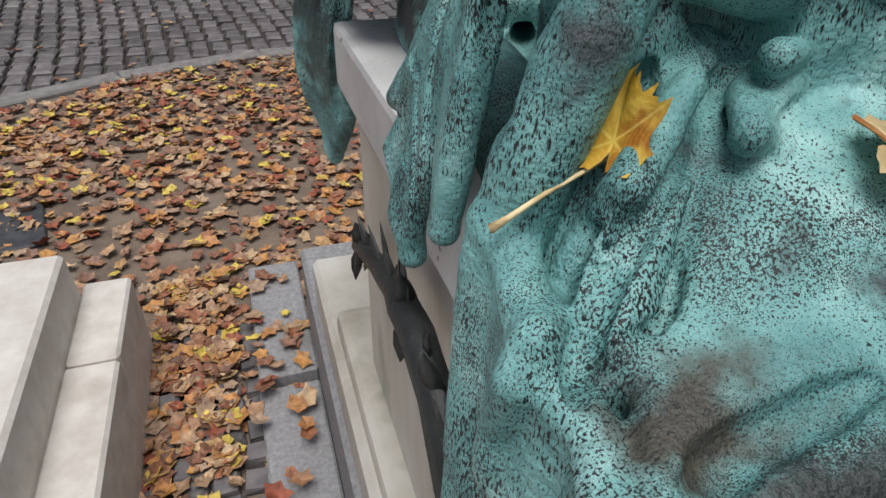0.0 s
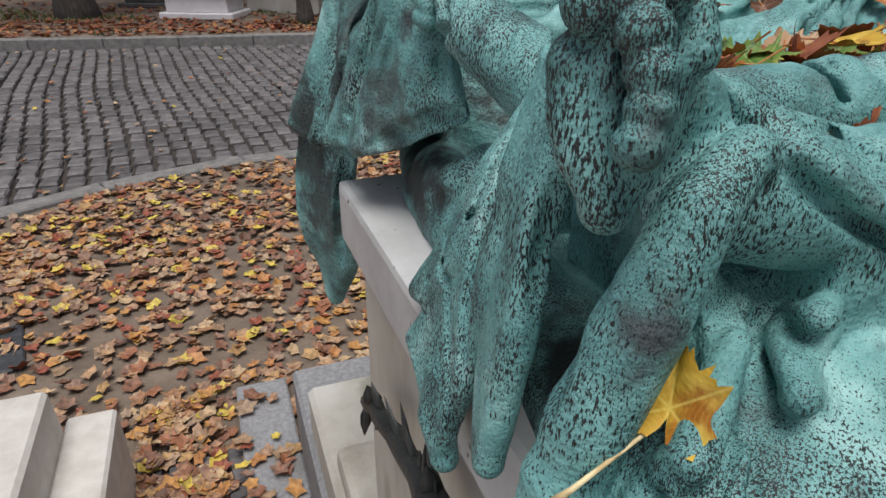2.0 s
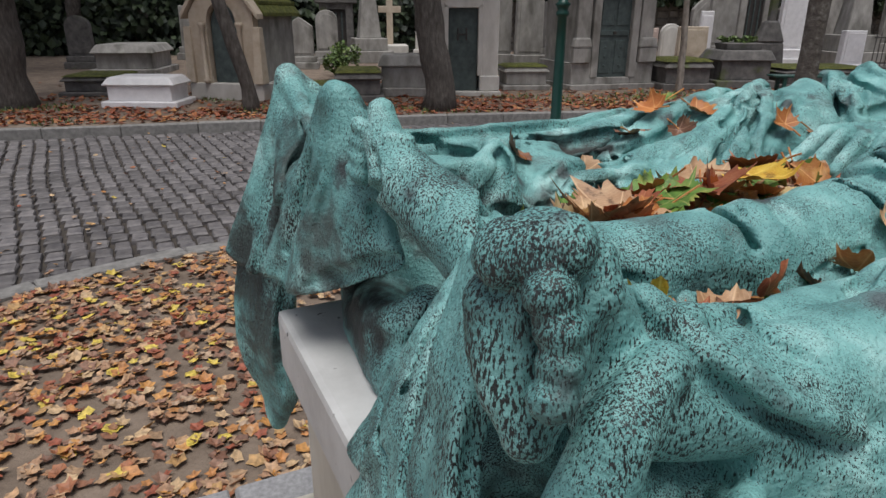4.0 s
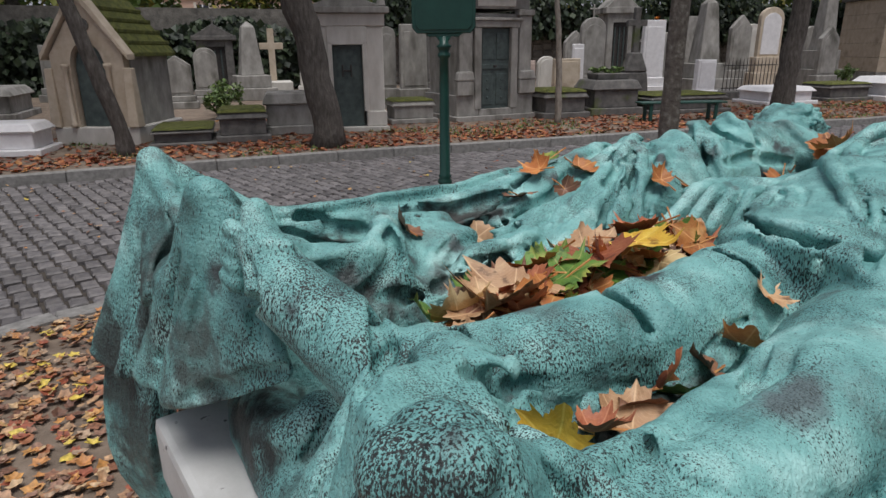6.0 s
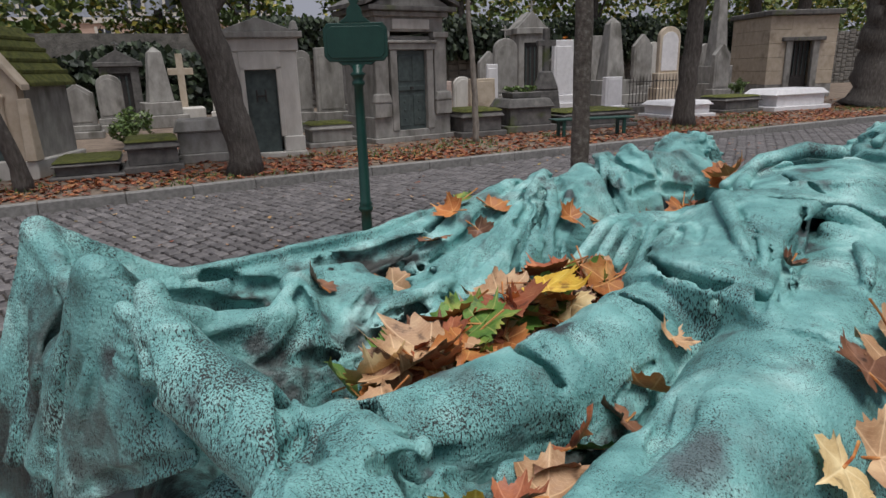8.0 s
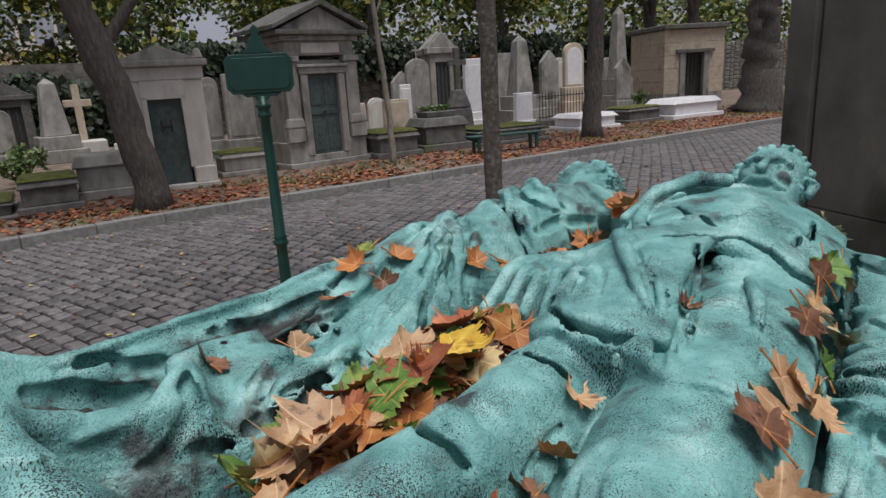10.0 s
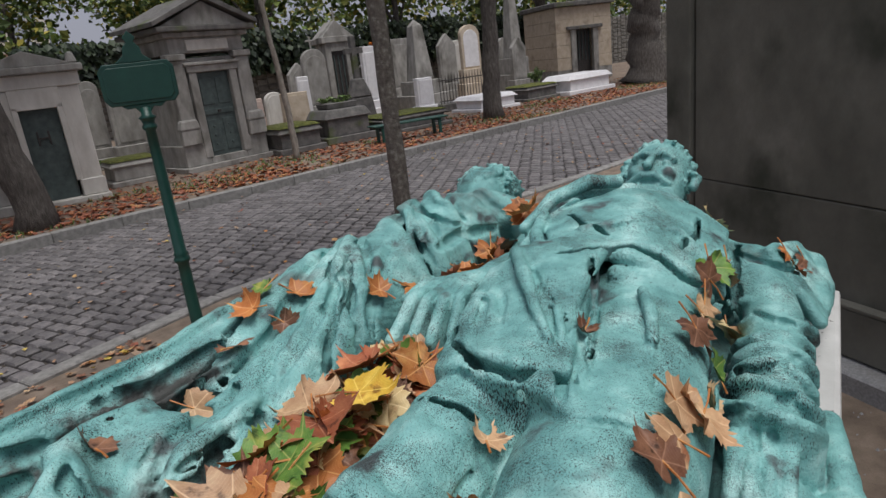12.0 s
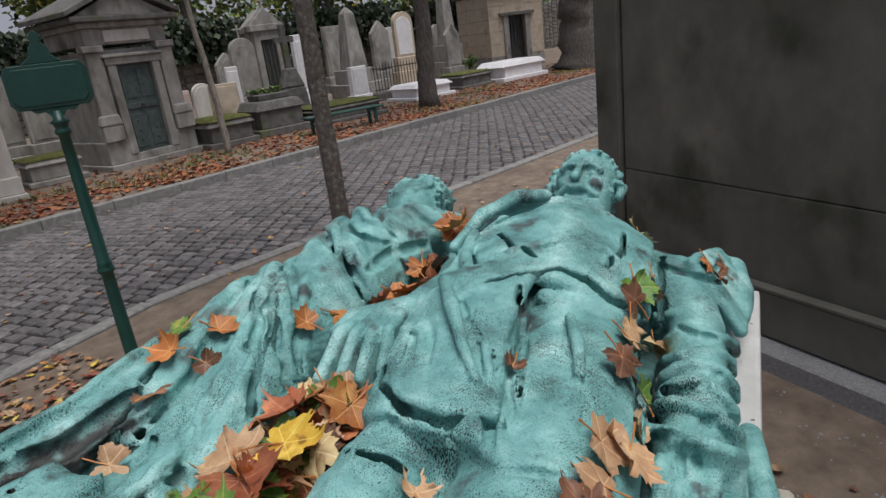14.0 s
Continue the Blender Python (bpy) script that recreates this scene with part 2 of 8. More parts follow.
M_RUBBLE = material("rubble_wall", [(0.3, (0.09, 0.085, 0.075)), (0.7, (0.24, 0.225, 0.20))], scale=3, rough=0.95, bump=0.8, fine=14, per_island=0.2, depth=0.03)
M_BRICK = material("pink_brick_facade", [(0.3, (0.55, 0.36, 0.27)), (0.7, (0.68, 0.50, 0.40))], scale=2, stretch=(0.2, 0.2, 6), rough=0.9, bump=0.1, fine=20)
M_PLASTER = material("cream_plaster", [(0.3, (0.6, 0.55, 0.48)), (0.7, (0.72, 0.68, 0.6))], scale=2, rough=0.9, bump=0.1, fine=20)
M_SLATE = material("slate_roof", [(0.3, (0.13, 0.145, 0.18)), (0.7, (0.22, 0.24, 0.28))], scale=3, rough=0.6, bump=0.2, fine=20)
M_GLASS = material("dark_window", [(0.3, (0.03, 0.035, 0.045)), (0.7, (0.07, 0.08, 0.1))], scale=1, rough=0.12, bump=0.0)
M_PLASTIC = material("white_enamel", [(0.3, (0.7, 0.7, 0.7)), (0.7, (0.82, 0.82, 0.82))], scale=4, rough=0.4, bump=0.05)
M_WATER = material("dark_rain_water", [(0.3, (0.02, 0.014, 0.008)), (0.7, (0.05, 0.035, 0.02))], scale=10, rough=0.05, bump=0.02, fine=10)
M_COVER = material("cast_iron_cover", [(0.3, (0.03, 0.032, 0.036)), (0.7, (0.075, 0.078, 0.085))], scale=20, rough=0.6, bump=0.4, fine=60)
M_LITTER = leafy("fallen_leaves", [(0.36, 0.19, 0.10), (0.26, 0.12, 0.07), (0.48, 0.30, 0.17), (0.34, 0.14, 0.07), (0.54, 0.38, 0.22), (0.17, 0.085, 0.055), (0.46, 0.28, 0.12), (0.42, 0.25, 0.15), (0.28, 0.16, 0.11), (0.62, 0.47, 0.09), (0.47, 0.22, 0.08), (0.30, 0.09, 0.05), (0.34, 0.22, 0.13), (0.40, 0.28, 0.19), (0.52, 0.26, 0.08)])
M_REDLITTER = leafy("rust_red_leaves", [(0.30, 0.09, 0.035), (0.22, 0.06, 0.03), (0.36, 0.13, 0.05), (0.18, 0.06, 0.03), (0.40, 0.19, 0.07), (0.25, 0.08, 0.04)])
M_CROWN = leafy("green_foliage", [(0.10, 0.16, 0.03), (0.06, 0.10, 0.025), (0.15, 0.20, 0.035), (0.22, 0.24, 0.05), (0.08, 0.13, 0.03), (0.34, 0.29, 0.05), (0.05, 0.08, 0.02)])
M_IVY = leafy("dark_ivy", [(0.014, 0.028, 0.012), (0.022, 0.04, 0.014), (0.01, 0.02, 0.01), (0.03, 0.05, 0.018)])
M_LIVE = leafy("planter_green", [(0.10, 0.17, 0.04), (0.16, 0.23, 0.06), (0.07, 0.12, 0.03), (0.2, 0.26, 0.12)])
M_ORANGE = leafy("orange_flowers", [(0.6, 0.2, 0.03), (0.7, 0.3, 0.03), (0.5, 0.15, 0.02)])

# ---- mesh tools ----


def part(name, bm, mat, parent=None, label="", smooth=False, m=None):
    """One mesh object from a bmesh, under a thing or a part."""
    me = bpy.data.meshes.new(name)
    bm.to_mesh(me)
    bm.free()
    return part_mesh(name, me, mat, parent, label, smooth, m)


def part_mesh(name, me, mat, parent=None, label="", smooth=False, m=None):
    if mat and not me.materials:
        me.materials.append(mat)
    if smooth:
        me.polygons.foreach_set("use_smooth", [True] * len(me.polygons))
    ob = new(name, me)
    if m is not None:
        ob.matrix_basis = m
    if parent:
        ob.parent = parent
    if label:
        ob["label"] = label
    return ob


def thing(name, m, label, category, group="", kind=""):
    ob = new(name)
    ob.empty_display_size = 0.1
    ob.matrix_basis = m
    return tagged(ob, label, category, group, kind)


def box(x0, x1, y0, y1, z0, z1, bevel=0.0, bm=None, top=(1, 1), segs=1):
    """A box, its top drawn in by the factors top, with bevelled edges."""
    out = bm or bmesh.new()
    cx, cy = (x0 + x1) / 2, (y0 + y1) / 2
    v = [out.verts.new((x, y, z0)) for x, y in ((x0, y0), (x1, y0), (x1, y1), (x0, y1))]
    v += [out.verts.new((cx + (x - cx) * top[0], cy + (y - cy) * top[1], z1)) for x, y in ((x0, y0), (x1, y0), (x1, y1), (x0, y1))]
    f = [out.faces.new([v[i] for i in q]) for q in ((3, 2, 1, 0), (4, 5, 6, 7), (0, 1, 5, 4), (1, 2, 6, 5), (2, 3, 7, 6), (3, 0, 4, 7))]
    if bevel:
        es = list({e for q in f for e in q.edges})
        bmesh.ops.bevel(out, geom=es, offset=bevel, segments=segs, affect="EDGES", profile=0.6)
    return out


def prism(outline, y0, y1, bevel=0.0, bm=None):
    """An outline in x and z, drawn through from y0 to y1."""
    out = bm or bmesh.new()
    a = [out.verts.new((x, y0, z)) for x, z in outline]
    b = [out.verts.new((x, y1, z)) for x, z in outline]
    n = len(a)
    fs = [out.faces.new(a), out.faces.new(b[::-1])]
    fs += [out.faces.new((a[i], b[i], b[(i + 1) % n], a[(i + 1) % n])) for i in range(n)]
    bmesh.ops.recalc_face_normals(out, faces=fs)
    if bevel:
        bmesh.ops.bevel(out, geom=list({e for f in fs for e in f.edges}), offset=bevel, segments=1, affect="EDGES")
    return out


def lathe(profile, sides=16, bm=None, at=(0, 0)):
    """A turned form: (radius, z) from the foot up."""
    out = bm or bmesh.new()
    rings = []
    for r, z in profile:
        rings.append([out.verts.new((at[0] + r * math.cos(2 * math.pi * i / sides), at[1] + r * math.sin(2 * math.pi * i / sides), z)) for i in range(sides)])
    for p, q in zip(rings, rings[1:]):
        for i in range(sides):
            out.faces.new((p[i], p[(i + 1) % sides], q[(i + 1) % sides], q[i]))
    out.faces.new(rings[0][::-1])
    out.faces.new(rings[-1])
    return out


def tube(points, sides=8, bm=None, rough=0.0, rng=None):
    """A tapered tube through (x, y, z, r)."""
    out = bm or bmesh.new()
    rings = []
    for k, (x, y, z, r) in enumerate(points):
        p0, p1 = points[max(k - 1, 0)], points[min(k + 1, len(points) - 1)]
        d = (Vector(p1[:3]) - Vector(p0[:3])).normalized()
        side = Vector((1, 0, 0)) if abs(d.x) < 0.8 else Vector((0, 1, 0))
        ax = (side - d * d.dot(side)).normalized()
        ay = d.cross(ax)
        ring = []
        for i in range(sides):
            a = 2 * math.pi * i / sides
            rr = r * (1 + (rng.uniform(-rough, rough) if rng else 0))
            ring.append(out.verts.new(Vector((x, y, z)) + ax * (rr * math.cos(a)) + ay * (rr * math.sin(a))))
        rings.append(ring)
    for p, q in zip(rings, rings[1:]):
        for i in range(sides):
            out.faces.new((p[i], p[(i + 1) % sides], q[(i + 1) % sides], q[i]))
    out.faces.new(rings[0][::-1])
    out.faces.new(rings[-1])
    return out


def wavy(points, step=0.35, amount=0.02, rng=None):
    """More rows between (x, y, z, r), a little out of line."""
    out = []
    for a, b in zip(points, points[1:]):
        n = max(1, int((Vector(b[:3]) - Vector(a[:3])).length / step))
        for i in range(n):
            f = i / n
            row = [a[j] + (b[j] - a[j]) * f for j in range(4)]
            if rng and out:
                row[0] += rng.uniform(-amount, amount)
                row[1] += rng.uniform(-amount, amount)
                row[3] *= rng.uniform(0.93, 1.07)
            out.append(row)
    out.append(list(points[-1]))
    return out


def raw(verts, faces, name):
    me = bpy.data.meshes.new(name)
    me.from_pydata(verts, [], faces)
    me.update()
    return me


# ---- ground, road, kerbs ----
BANK = 0.2
NEAR = [(-30, -6.0), (-9, 0.6), (-4.2, 3.3), (-1.45, 4.75), (-0.26, 5.36), (0.6, 5.5), (2.75, 5.5), (4.4, 5.5), (6.2, 5.0), (9.1, 4.0), (12.6, 3.0), (20, 0.9), (45, -6.0)]
FAR = [(-30, 17.5), (-15, 14.4), (-3, 11.9), (1.5, 11.05), (5.5, 10.25), (8.1, 9.55), (12.0, 8.6), (23.5, 5.65), (45, 0.4), (60, -3.2)]


def along(line, x):
    for (x0, y0), (x1, y1) in zip(line, line[1:]):
        if x0 <= x <= x1:
            return y0 + (y1 - y0) * (x - x0) / (x1 - x0)
    return line[0][1] if x < line[0][0] else line[-1][1]


def rise(x, y):
    """The height of the ground: level by the tomb, a raised bank beyond the road."""
    far = along(FAR, x)
    if y > far + 0.02:
        return BANK + 0.01 * min(y - far, 60)
    return 0.0


xs = sorted({round(v, 2) for v in np.concatenate([np.linspace(-8, 30, 96), np.linspace(-300, -8, 14), np.linspace(30, 300, 14)])})
bm = bmesh.new()
cols = []
for x in xs:
    nk, fk = along(NEAR, x), along(FAR, x)
    col = []
    for y in [-300, -60, -15, -6] + list(np.linspace(-3, nk, 14)) + [nk + 0.01, (nk + fk) / 2, fk - 0.01] + [fk + 0.03] + [fk + d for d in (0.5, 1, 2, 3, 4.5, 6, 9, 13, 20, 40, 80, 200, 400)]:
        z = -0.05 if nk < y < fk else rise(x, y)
        if y < nk - 0.3 and abs(x) < 12 and y > -3:
            z += 0.02 * noise.noise(Vector((x * 0.8, y * 0.8, 3)))
        col.append(bm.verts.new((x, y, z)))
    cols.append(col)
for a, b in zip(cols, cols[1:]):
    for i in range(len(a) - 1):
        bm.faces.new((a[i], b[i], b[i + 1], a[i + 1]))
ground = tagged(part("ground", bm, M_SOIL, smooth=False), "bare sandy cemetery soil strewn with autumn leaves", "ground", kind="structure")

# the cobbled road
road = tagged(part("road", box(-1, 1, -1, 1, -0.3, -0.28), M_JOINT), "grey cobbled cemetery avenue of worn setts", "road", kind="structure")
bm = bmesh.new()
rows_ = []
for x in np.linspace(-30, 45, 76):
    nk, fk = along(NEAR, x) + 0.1, along(FAR, x) - 0.1
    rows_.append([bm.verts.new((x, nk + (fk - nk) * f, -0.04 + 0.05 * math.sin(math.pi * f) + 0.07 * f)) for f in np.linspace(0, 1, 9)])
for a, b in zip(rows_, rows_[1:]):
    for i in range(8):
        bm.faces.new((a[i], b[i], b[i + 1], a[i + 1]))
bm.to_mesh(road.data)
bm.free()


def sett_shape(lx, ly, rng):
    """A worn stone with a domed, chamfered top: corners and faces."""
    v = []
    for k, (s, z) in enumerate(((1.0, -0.06), (0.97, -0.002), (0.80, 0.014))):
        for sx, sy in ((-1, -1), (1, -1), (1, 1), (-1, 1)):
            v.append((sx * lx / 2 * s + rng.uniform(-0.006, 0.006), sy * ly / 2 * s + rng.uniform(-0.006, 0.006), z + rng.uniform(-0.003, 0.003)))
    f = [(8, 9, 10, 11)]
    for k in (0, 4):
        f += [(k + i, k + (i + 1) % 4, k + 4 + (i + 1) % 4, k + 4 + i) for i in range(4)]
    return v, f


rng = random.Random(5)
shapes = [sett_shape(0.132, 0.182, rng) for _ in range(10)]
sett_meshes = []
for v, f in shapes:
    me = raw(v, f, "sett")
    me.materials.append(M_SETTOB)
    sett_meshes.append(me)
verts, faces, near_setts = [], [], []
x, row = -9.0, 0
while x < 33:
    nk, fk = along(NEAR, x) + 0.17, along(FAR, x) - 0.1
    y = nk + (0.1 if row % 2 else 0.0)
    while y < fk:
        f = (y - nk) / (fk - nk)
        px, py, pz = x + 0.03 * math.sin(y * 1.3) + rng.uniform(-0.008, 0.008) - 0.12 * (y - nk), y + rng.uniform(-0.01, 0.01), -0.008 + 0.05 * math.sin(math.pi * f) + 0.07 * f + rng.uniform(-0.006, 0.006)
        k = rng.randrange(10)
        if 2.0 < px < 4.0 and y < nk + 3.6 and len(near_setts) < 300:
            near_setts.append((k, px, py, pz))
        else:
            b = len(verts)
            v, fc = shapes[k]
            verts += [(px + a, py + c, pz + d) for a, c, d in v]
            faces += [tuple(b + i for i in q) for q in fc]
        y += 0.208
    x += 0.156
    row += 1
tagged(part_mesh("setts", raw(verts, faces, "setts"), M_SETT, road), kind="stuff")


def kerb(name, line, x0, x1, wide, low, high, length, label):
    """A row of kerb stones, one after another along a line."""
    holder = thing(name, pose(0, 0, 0), label, "kerb", kind="structure")
    x = x0
    k = 0
    while x < x1:
        xe = x + length * rng.uniform(0.85, 1.15)
        a, b = Vector((x, along(line, x))), Vector((xe, along(line, xe)))
        d = b - a
        part("kerb_stone", box(0.004, d.length - 0.004, -wide / 2, wide / 2, low, high + rng.uniform(-0.006, 0.006), 0.012), M_KERB, holder,
             m=pose(a.x, a.y, 0, 0, 0, math.degrees(math.atan2(d.y, d.x))))
        x = xe
    return holder


kerb("kerb_near", NEAR, -8, 24, 0.17, -0.08, 0.035, 1.0, "pale flush kerb stones edging the cobbled road")
kerb("kerb_far", FAR, -14, 44, 0.18, -0.1, BANK + 0.005, 1.0, "raised grey kerb stones along the far bank")

# ---- the tomb ----
SX0, SX1, SY0, SY1, SZ = 0.374, 2.2, 0.205, 1.16, 1.38
tomb = thing("tomb_pedestal", pose(0, 0, 0), "stepped tomb of stained pale marble on grey granite steps", "tomb")
part("granite_base", box(0.30, 2.55, -0.05, 1.95, 0.0, 0.42, 0.012), M_GRANITE, tomb, "grey granite base step")
part("marble_plinth", box(0.315, 2.4, 0.1, 1.62, 0.42, 0.60, 0.015), M_MARBLE, tomb)
part("moulding", box(0.335, 2.3, 0.16, 1.3, 0.60, 0.66, 0.02, segs=2), M_MARBLE, tomb)
part("die", box(SX0 + 0.012, SX1 - 0.02, SY0 + 0.02, SY1 - 0.06, 0.66, SZ - 0.11, 0.006), M_MARBLE, tomb, "streaked yellow-white marble block")
part("top_slab", box(SX0, SX1, SY0, SY1, SZ - 0.11, SZ, 0.012, segs=2), M_WHITE, tomb, m=Matrix.Translation((SX0, SY0, 0)) @ pose(0, 0, 0, 0, 0, 0.7) @ Matrix.Translation((-SX0, -SY0, 0)), label= "grey-white marble slab with worn edges")

# ---- the bronze: one cast mesh, grown from rounded forms and folds ----
LOW, HIGH = np.array((0.20, 0.10, 1.00)), np.array((2.22, 1.44, 1.90))


def ruler(*spans):
    """Grid lines, closer where there is fine modelling: (start, end, step)."""
    return np.concatenate([np.arange(a, b - step * 0.5, step) for a, b, step in spans]).astype(np.float32)


AX = [ruler((0.20, 0.30, 0.006), (0.30, 0.62, 0.0036), (0.62, 1.90, 0.0056), (1.90, 2.14, 0.0036), (2.14, 2.22, 0.006)), ruler((0.10, 0.36, 0.005), (0.36, 0.52, 0.0038), (0.52, 0.74, 0.0040), (0.74, 1.44, 0.0052)), ruler((1.00, 1.32, 0.007), (1.32, 1.80, 0.0040), (1.80, 1.90, 0.006))]
SIZE = np.array([len(a) for a in AX])


def slot(p):
    """The grid index below each coordinate of p."""
    return np.array([np.searchsorted(AX[i], p[i]) for i in range(3)])


FIELD = np.full(SIZE, 0.25, np.float32)


def melt(pairs, k, flat, wide, cut):
    """Join capsules, then melt them into the field at once, or carve them out."""
    r = max(max(a[3], b[3]) for a, b in pairs) * max(1, flat, wide) + 1.6 * k + 0.012
    pts = np.array([p[:3] for q in pairs for p in q])
    lo = np.clip(slot(pts.min(0) - r), 0, SIZE)
    hi = np.clip(slot(pts.max(0) + r), 0, SIZE)
    if (hi <= lo).any():
        return
    shape = np.full(hi - lo, 0.3, np.float32)
    for a, b in pairs:
        a, b = np.array(a, np.float32), np.array(b, np.float32)
        l1 = np.clip(slot(np.minimum(a[:3], b[:3]) - r), lo, hi)
        h1 = np.clip(slot(np.maximum(a[:3], b[:3]) + r), lo, hi)
        if (h1 <= l1).any():
            continue
        sl = tuple(slice(p, q) for p, q in zip(l1 - lo, h1 - lo))
        px, py, pz = (AX[0][l1[0]:h1[0]][:, None, None] - a[0], AX[1][l1[1]:h1[1]][None, :, None] - a[1], AX[2][l1[2]:h1[2]][None, None, :] - a[2])
        d = b[:3] - a[:3]
        t = np.clip((px * d[0] + py * d[1] + pz * d[2]) / max(float(d @ d), 1e-9), 0, 1)
        dist = np.sqrt((px - t * d[0]) ** 2 + ((py - t * d[1]) / wide) ** 2 + ((pz - t * d[2]) / flat) ** 2) - (a[3] + (b[3] - a[3]) * t)
        shape[sl] = np.minimum(shape[sl], dist)
    sl = tuple(slice(p, q) for p, q in zip(lo, hi))
    old = FIELD[sl]
    if cut:
        h = np.clip(0.5 - 0.5 * (old + shape) / k, 0, 1)
        FIELD[sl] = old * (1 - h) - shape * h + k * h * (1 - h)
    else:
        h = np.clip(0.5 + 0.5 * (old - shape) / k, 0, 1)
        FIELD[sl] = old * (1 - h) + shape * h - k * h * (1 - h)


def limb(points, k=0.03, flat=1.0, wide=1.0, cut=False):
    """A chain of (x, y, z, r). flat, wide: its height and breadth against its radius."""
    melt(list(zip(points, points[1:])) if len(points) > 1 else [(points[0], points[0])], k, flat, wide, cut)


def height():
    inside = FIELD < 0
    top = SIZE[2] - 1 - np.argmax(inside[:, :, ::-1], axis=2)
    return np.where(inside.any(axis=2), AX[2][top], 1.38)


def fold(path, r=0.012, k=0.02, lift=0.0, cut=False, ends=0.35, table=None):
    """A ridge or furrow that lies on the upper surface along a path in plan."""
    H = height() if table is None else table
    pts = []
    for (x0, y0), (x1, y1) in zip(path, path[1:]):
        n = max(2, int(math.hypot(x1 - x0, y1 - y0) / 0.025))
        pts += [(x0 + (x1 - x0) * i / n, y0 + (y1 - y0) * i / n) for i in range(n)]
    pts.append(path[-1])
    out = []
    for i, (x, y) in enumerate(pts):
        f = i / (len(pts) - 1)
        taper = ends + (1 - ends) * math.sin(math.pi * min(max(f, 0.0), 1.0)) ** 0.6
        ix, iy = min(int(np.searchsorted(AX[0], x)), SIZE[0] - 1), min(int(np.searchsorted(AX[1], y)), SIZE[1] - 1)
        out.append((x, y, float(H[ix, iy]) + lift, r * taper))
    limb(out, k, cut=cut)


def sheet(a, b, r=0.014, k=0.012, sag=0.0, ripple=0.0, waves=3.0, flare=0.0):
    """Cloth between two lines of equal count, as thick as 2 r: sag bows it downwards, ripple lays folds that run from a to b."""
    a, b = np.array(a, float), np.array(b, float)
    fine_n = 4
    def dense(p):
        t = np.linspace(0, len(p) - 1, (len(p) - 1) * fine_n + 1)
        return np.stack([np.interp(t, np.arange(len(p)), p[:, i]) for i in range(3)], 1)
    a, b = dense(a), dense(b)
    span = np.linalg.norm(b - a, axis=1).max()
    n = max(2, int(span / (0.85 * r)))
    along_ = np.linspace(0, 1, len(a))
    normal = np.cross(b[len(b) // 2] - a[len(a) // 2], a[-1] - a[0] + b[-1] - b[0])
    normal /= max(np.linalg.norm(normal), 1e-6)
    if normal[2] < 0:
        normal = -normal
    pairs = []
    for j in range(n + 1):
        f = j / n
        p = a * (1 - f) + b * f
        p[:, 2] -= sag * math.sin(math.pi * f)
        p += normal * (ripple * (f ** flare if flare else 1.0) * np.sin(2 * math.pi * waves * along_ + 1.3 * f))[:, None]
        q = [(*w, r) for w in p]
        pairs += list(zip(q, q[1:]))
    melt(pairs, k, 1.0, 1.0, False)


# the cloth that the figures lie on
limb([(0.5, 0.50, 1.375, 0.06), (2.0, 0.50, 1.375, 0.06)], 0.05, flat=0.7, wide=4.0)
limb([(0.5, 0.95, 1.375, 0.06), (2.0, 0.98, 1.375, 0.06)], 0.05, flat=0.7, wide=3.4)

# far figure: hips, chest, legs under a long robe
limb([(1.30, 1.08, 1.55, 0.10), (1.50, 1.10, 1.58, 0.12), (1.72, 1.10, 1.60, 0.13), (1.84, 1.06, 1.60, 0.10)], 0.04, wide=1.1)
limb([(0.52, 1.20, 1.60, 0.030), (0.75, 1.20, 1.595, 0.038), (0.95, 1.195, 1.585, 0.055), (1.18, 1.16, 1.59, 0.08), (1.40, 1.14, 1.60, 0.10)], 0.02)
limb([(0.58, 0.98, 1.49, 0.045), (0.75, 0.975, 1.52, 0.055), (0.98, 0.99, 1.54, 0.066), (1.20, 1.03, 1.57, 0.085), (1.40, 1.08, 1.58, 0.10)], 0.02)
sheet([(0.54, 1.20, 1.615), (0.75, 1.205, 1.61), (0.98, 1.20, 1.625)], [(0.64, 1.04, 1.56), (0.78, 1.045, 1.575), (0.98, 1.05, 1.59)], 0.012, 0.010, sag=0.065)
sheet([(0.98, 1.20, 1.625), (1.18, 1.20, 1.655), (1.38, 1.20, 1.675)], [(0.98, 1.05, 1.59), (1.20, 1.06, 1.645), (1.38, 1.08, 1.685)], 0.013, 0.010, sag=0.02, ripple=0.006, waves=1.5)
sheet([(0.52, 1.21, 1.62), (0.95, 1.215, 1.62), (1.38, 1.23, 1.65), (1.75, 1.23, 1.62)], [(0.50, 1.26, 1.42), (0.95, 1.27, 1.42), (1.38, 1.30, 1.42), (1.75, 1.28, 1.42)], 0.018, 0.02, ripple=0.008, waves=5)
# head turned away, bare shoulder and arm
limb([(1.86, 1.06, 1.64, 0.06), (1.95, 1.08, 1.66, 0.06)], 0.03)
limb([(1.96, 1.10, 1.675, 0.074), (2.02, 1.09, 1.66, 0.078)], 0.03)
for i in range(120):
    a, b = rng.uniform(0, 6.28), rng.uniform(-0.1, 1.2)
    p = Vector((1.985 + 0.100 * math.cos(a) * math.cos(b), 1.095 + 0.085 * math.sin(a) * math.cos(b), 1.667 + 0.081 * math.sin(b)))
    limb([(*p, rng.uniform(0.005, 0.009)), (p.x + rng.uniform(-0.015, 0.015), p.y + rng.uniform(-0.015, 0.015), p.z + 0.002, 0.004)], 0.006)
limb([(1.80, 1.02, 1.66, 0.066), (1.85, 0.93, 1.635, 0.05), (1.79, 0.86, 1.60, 0.042), (1.62, 0.85, 1.57, 0.036)], 0.02)
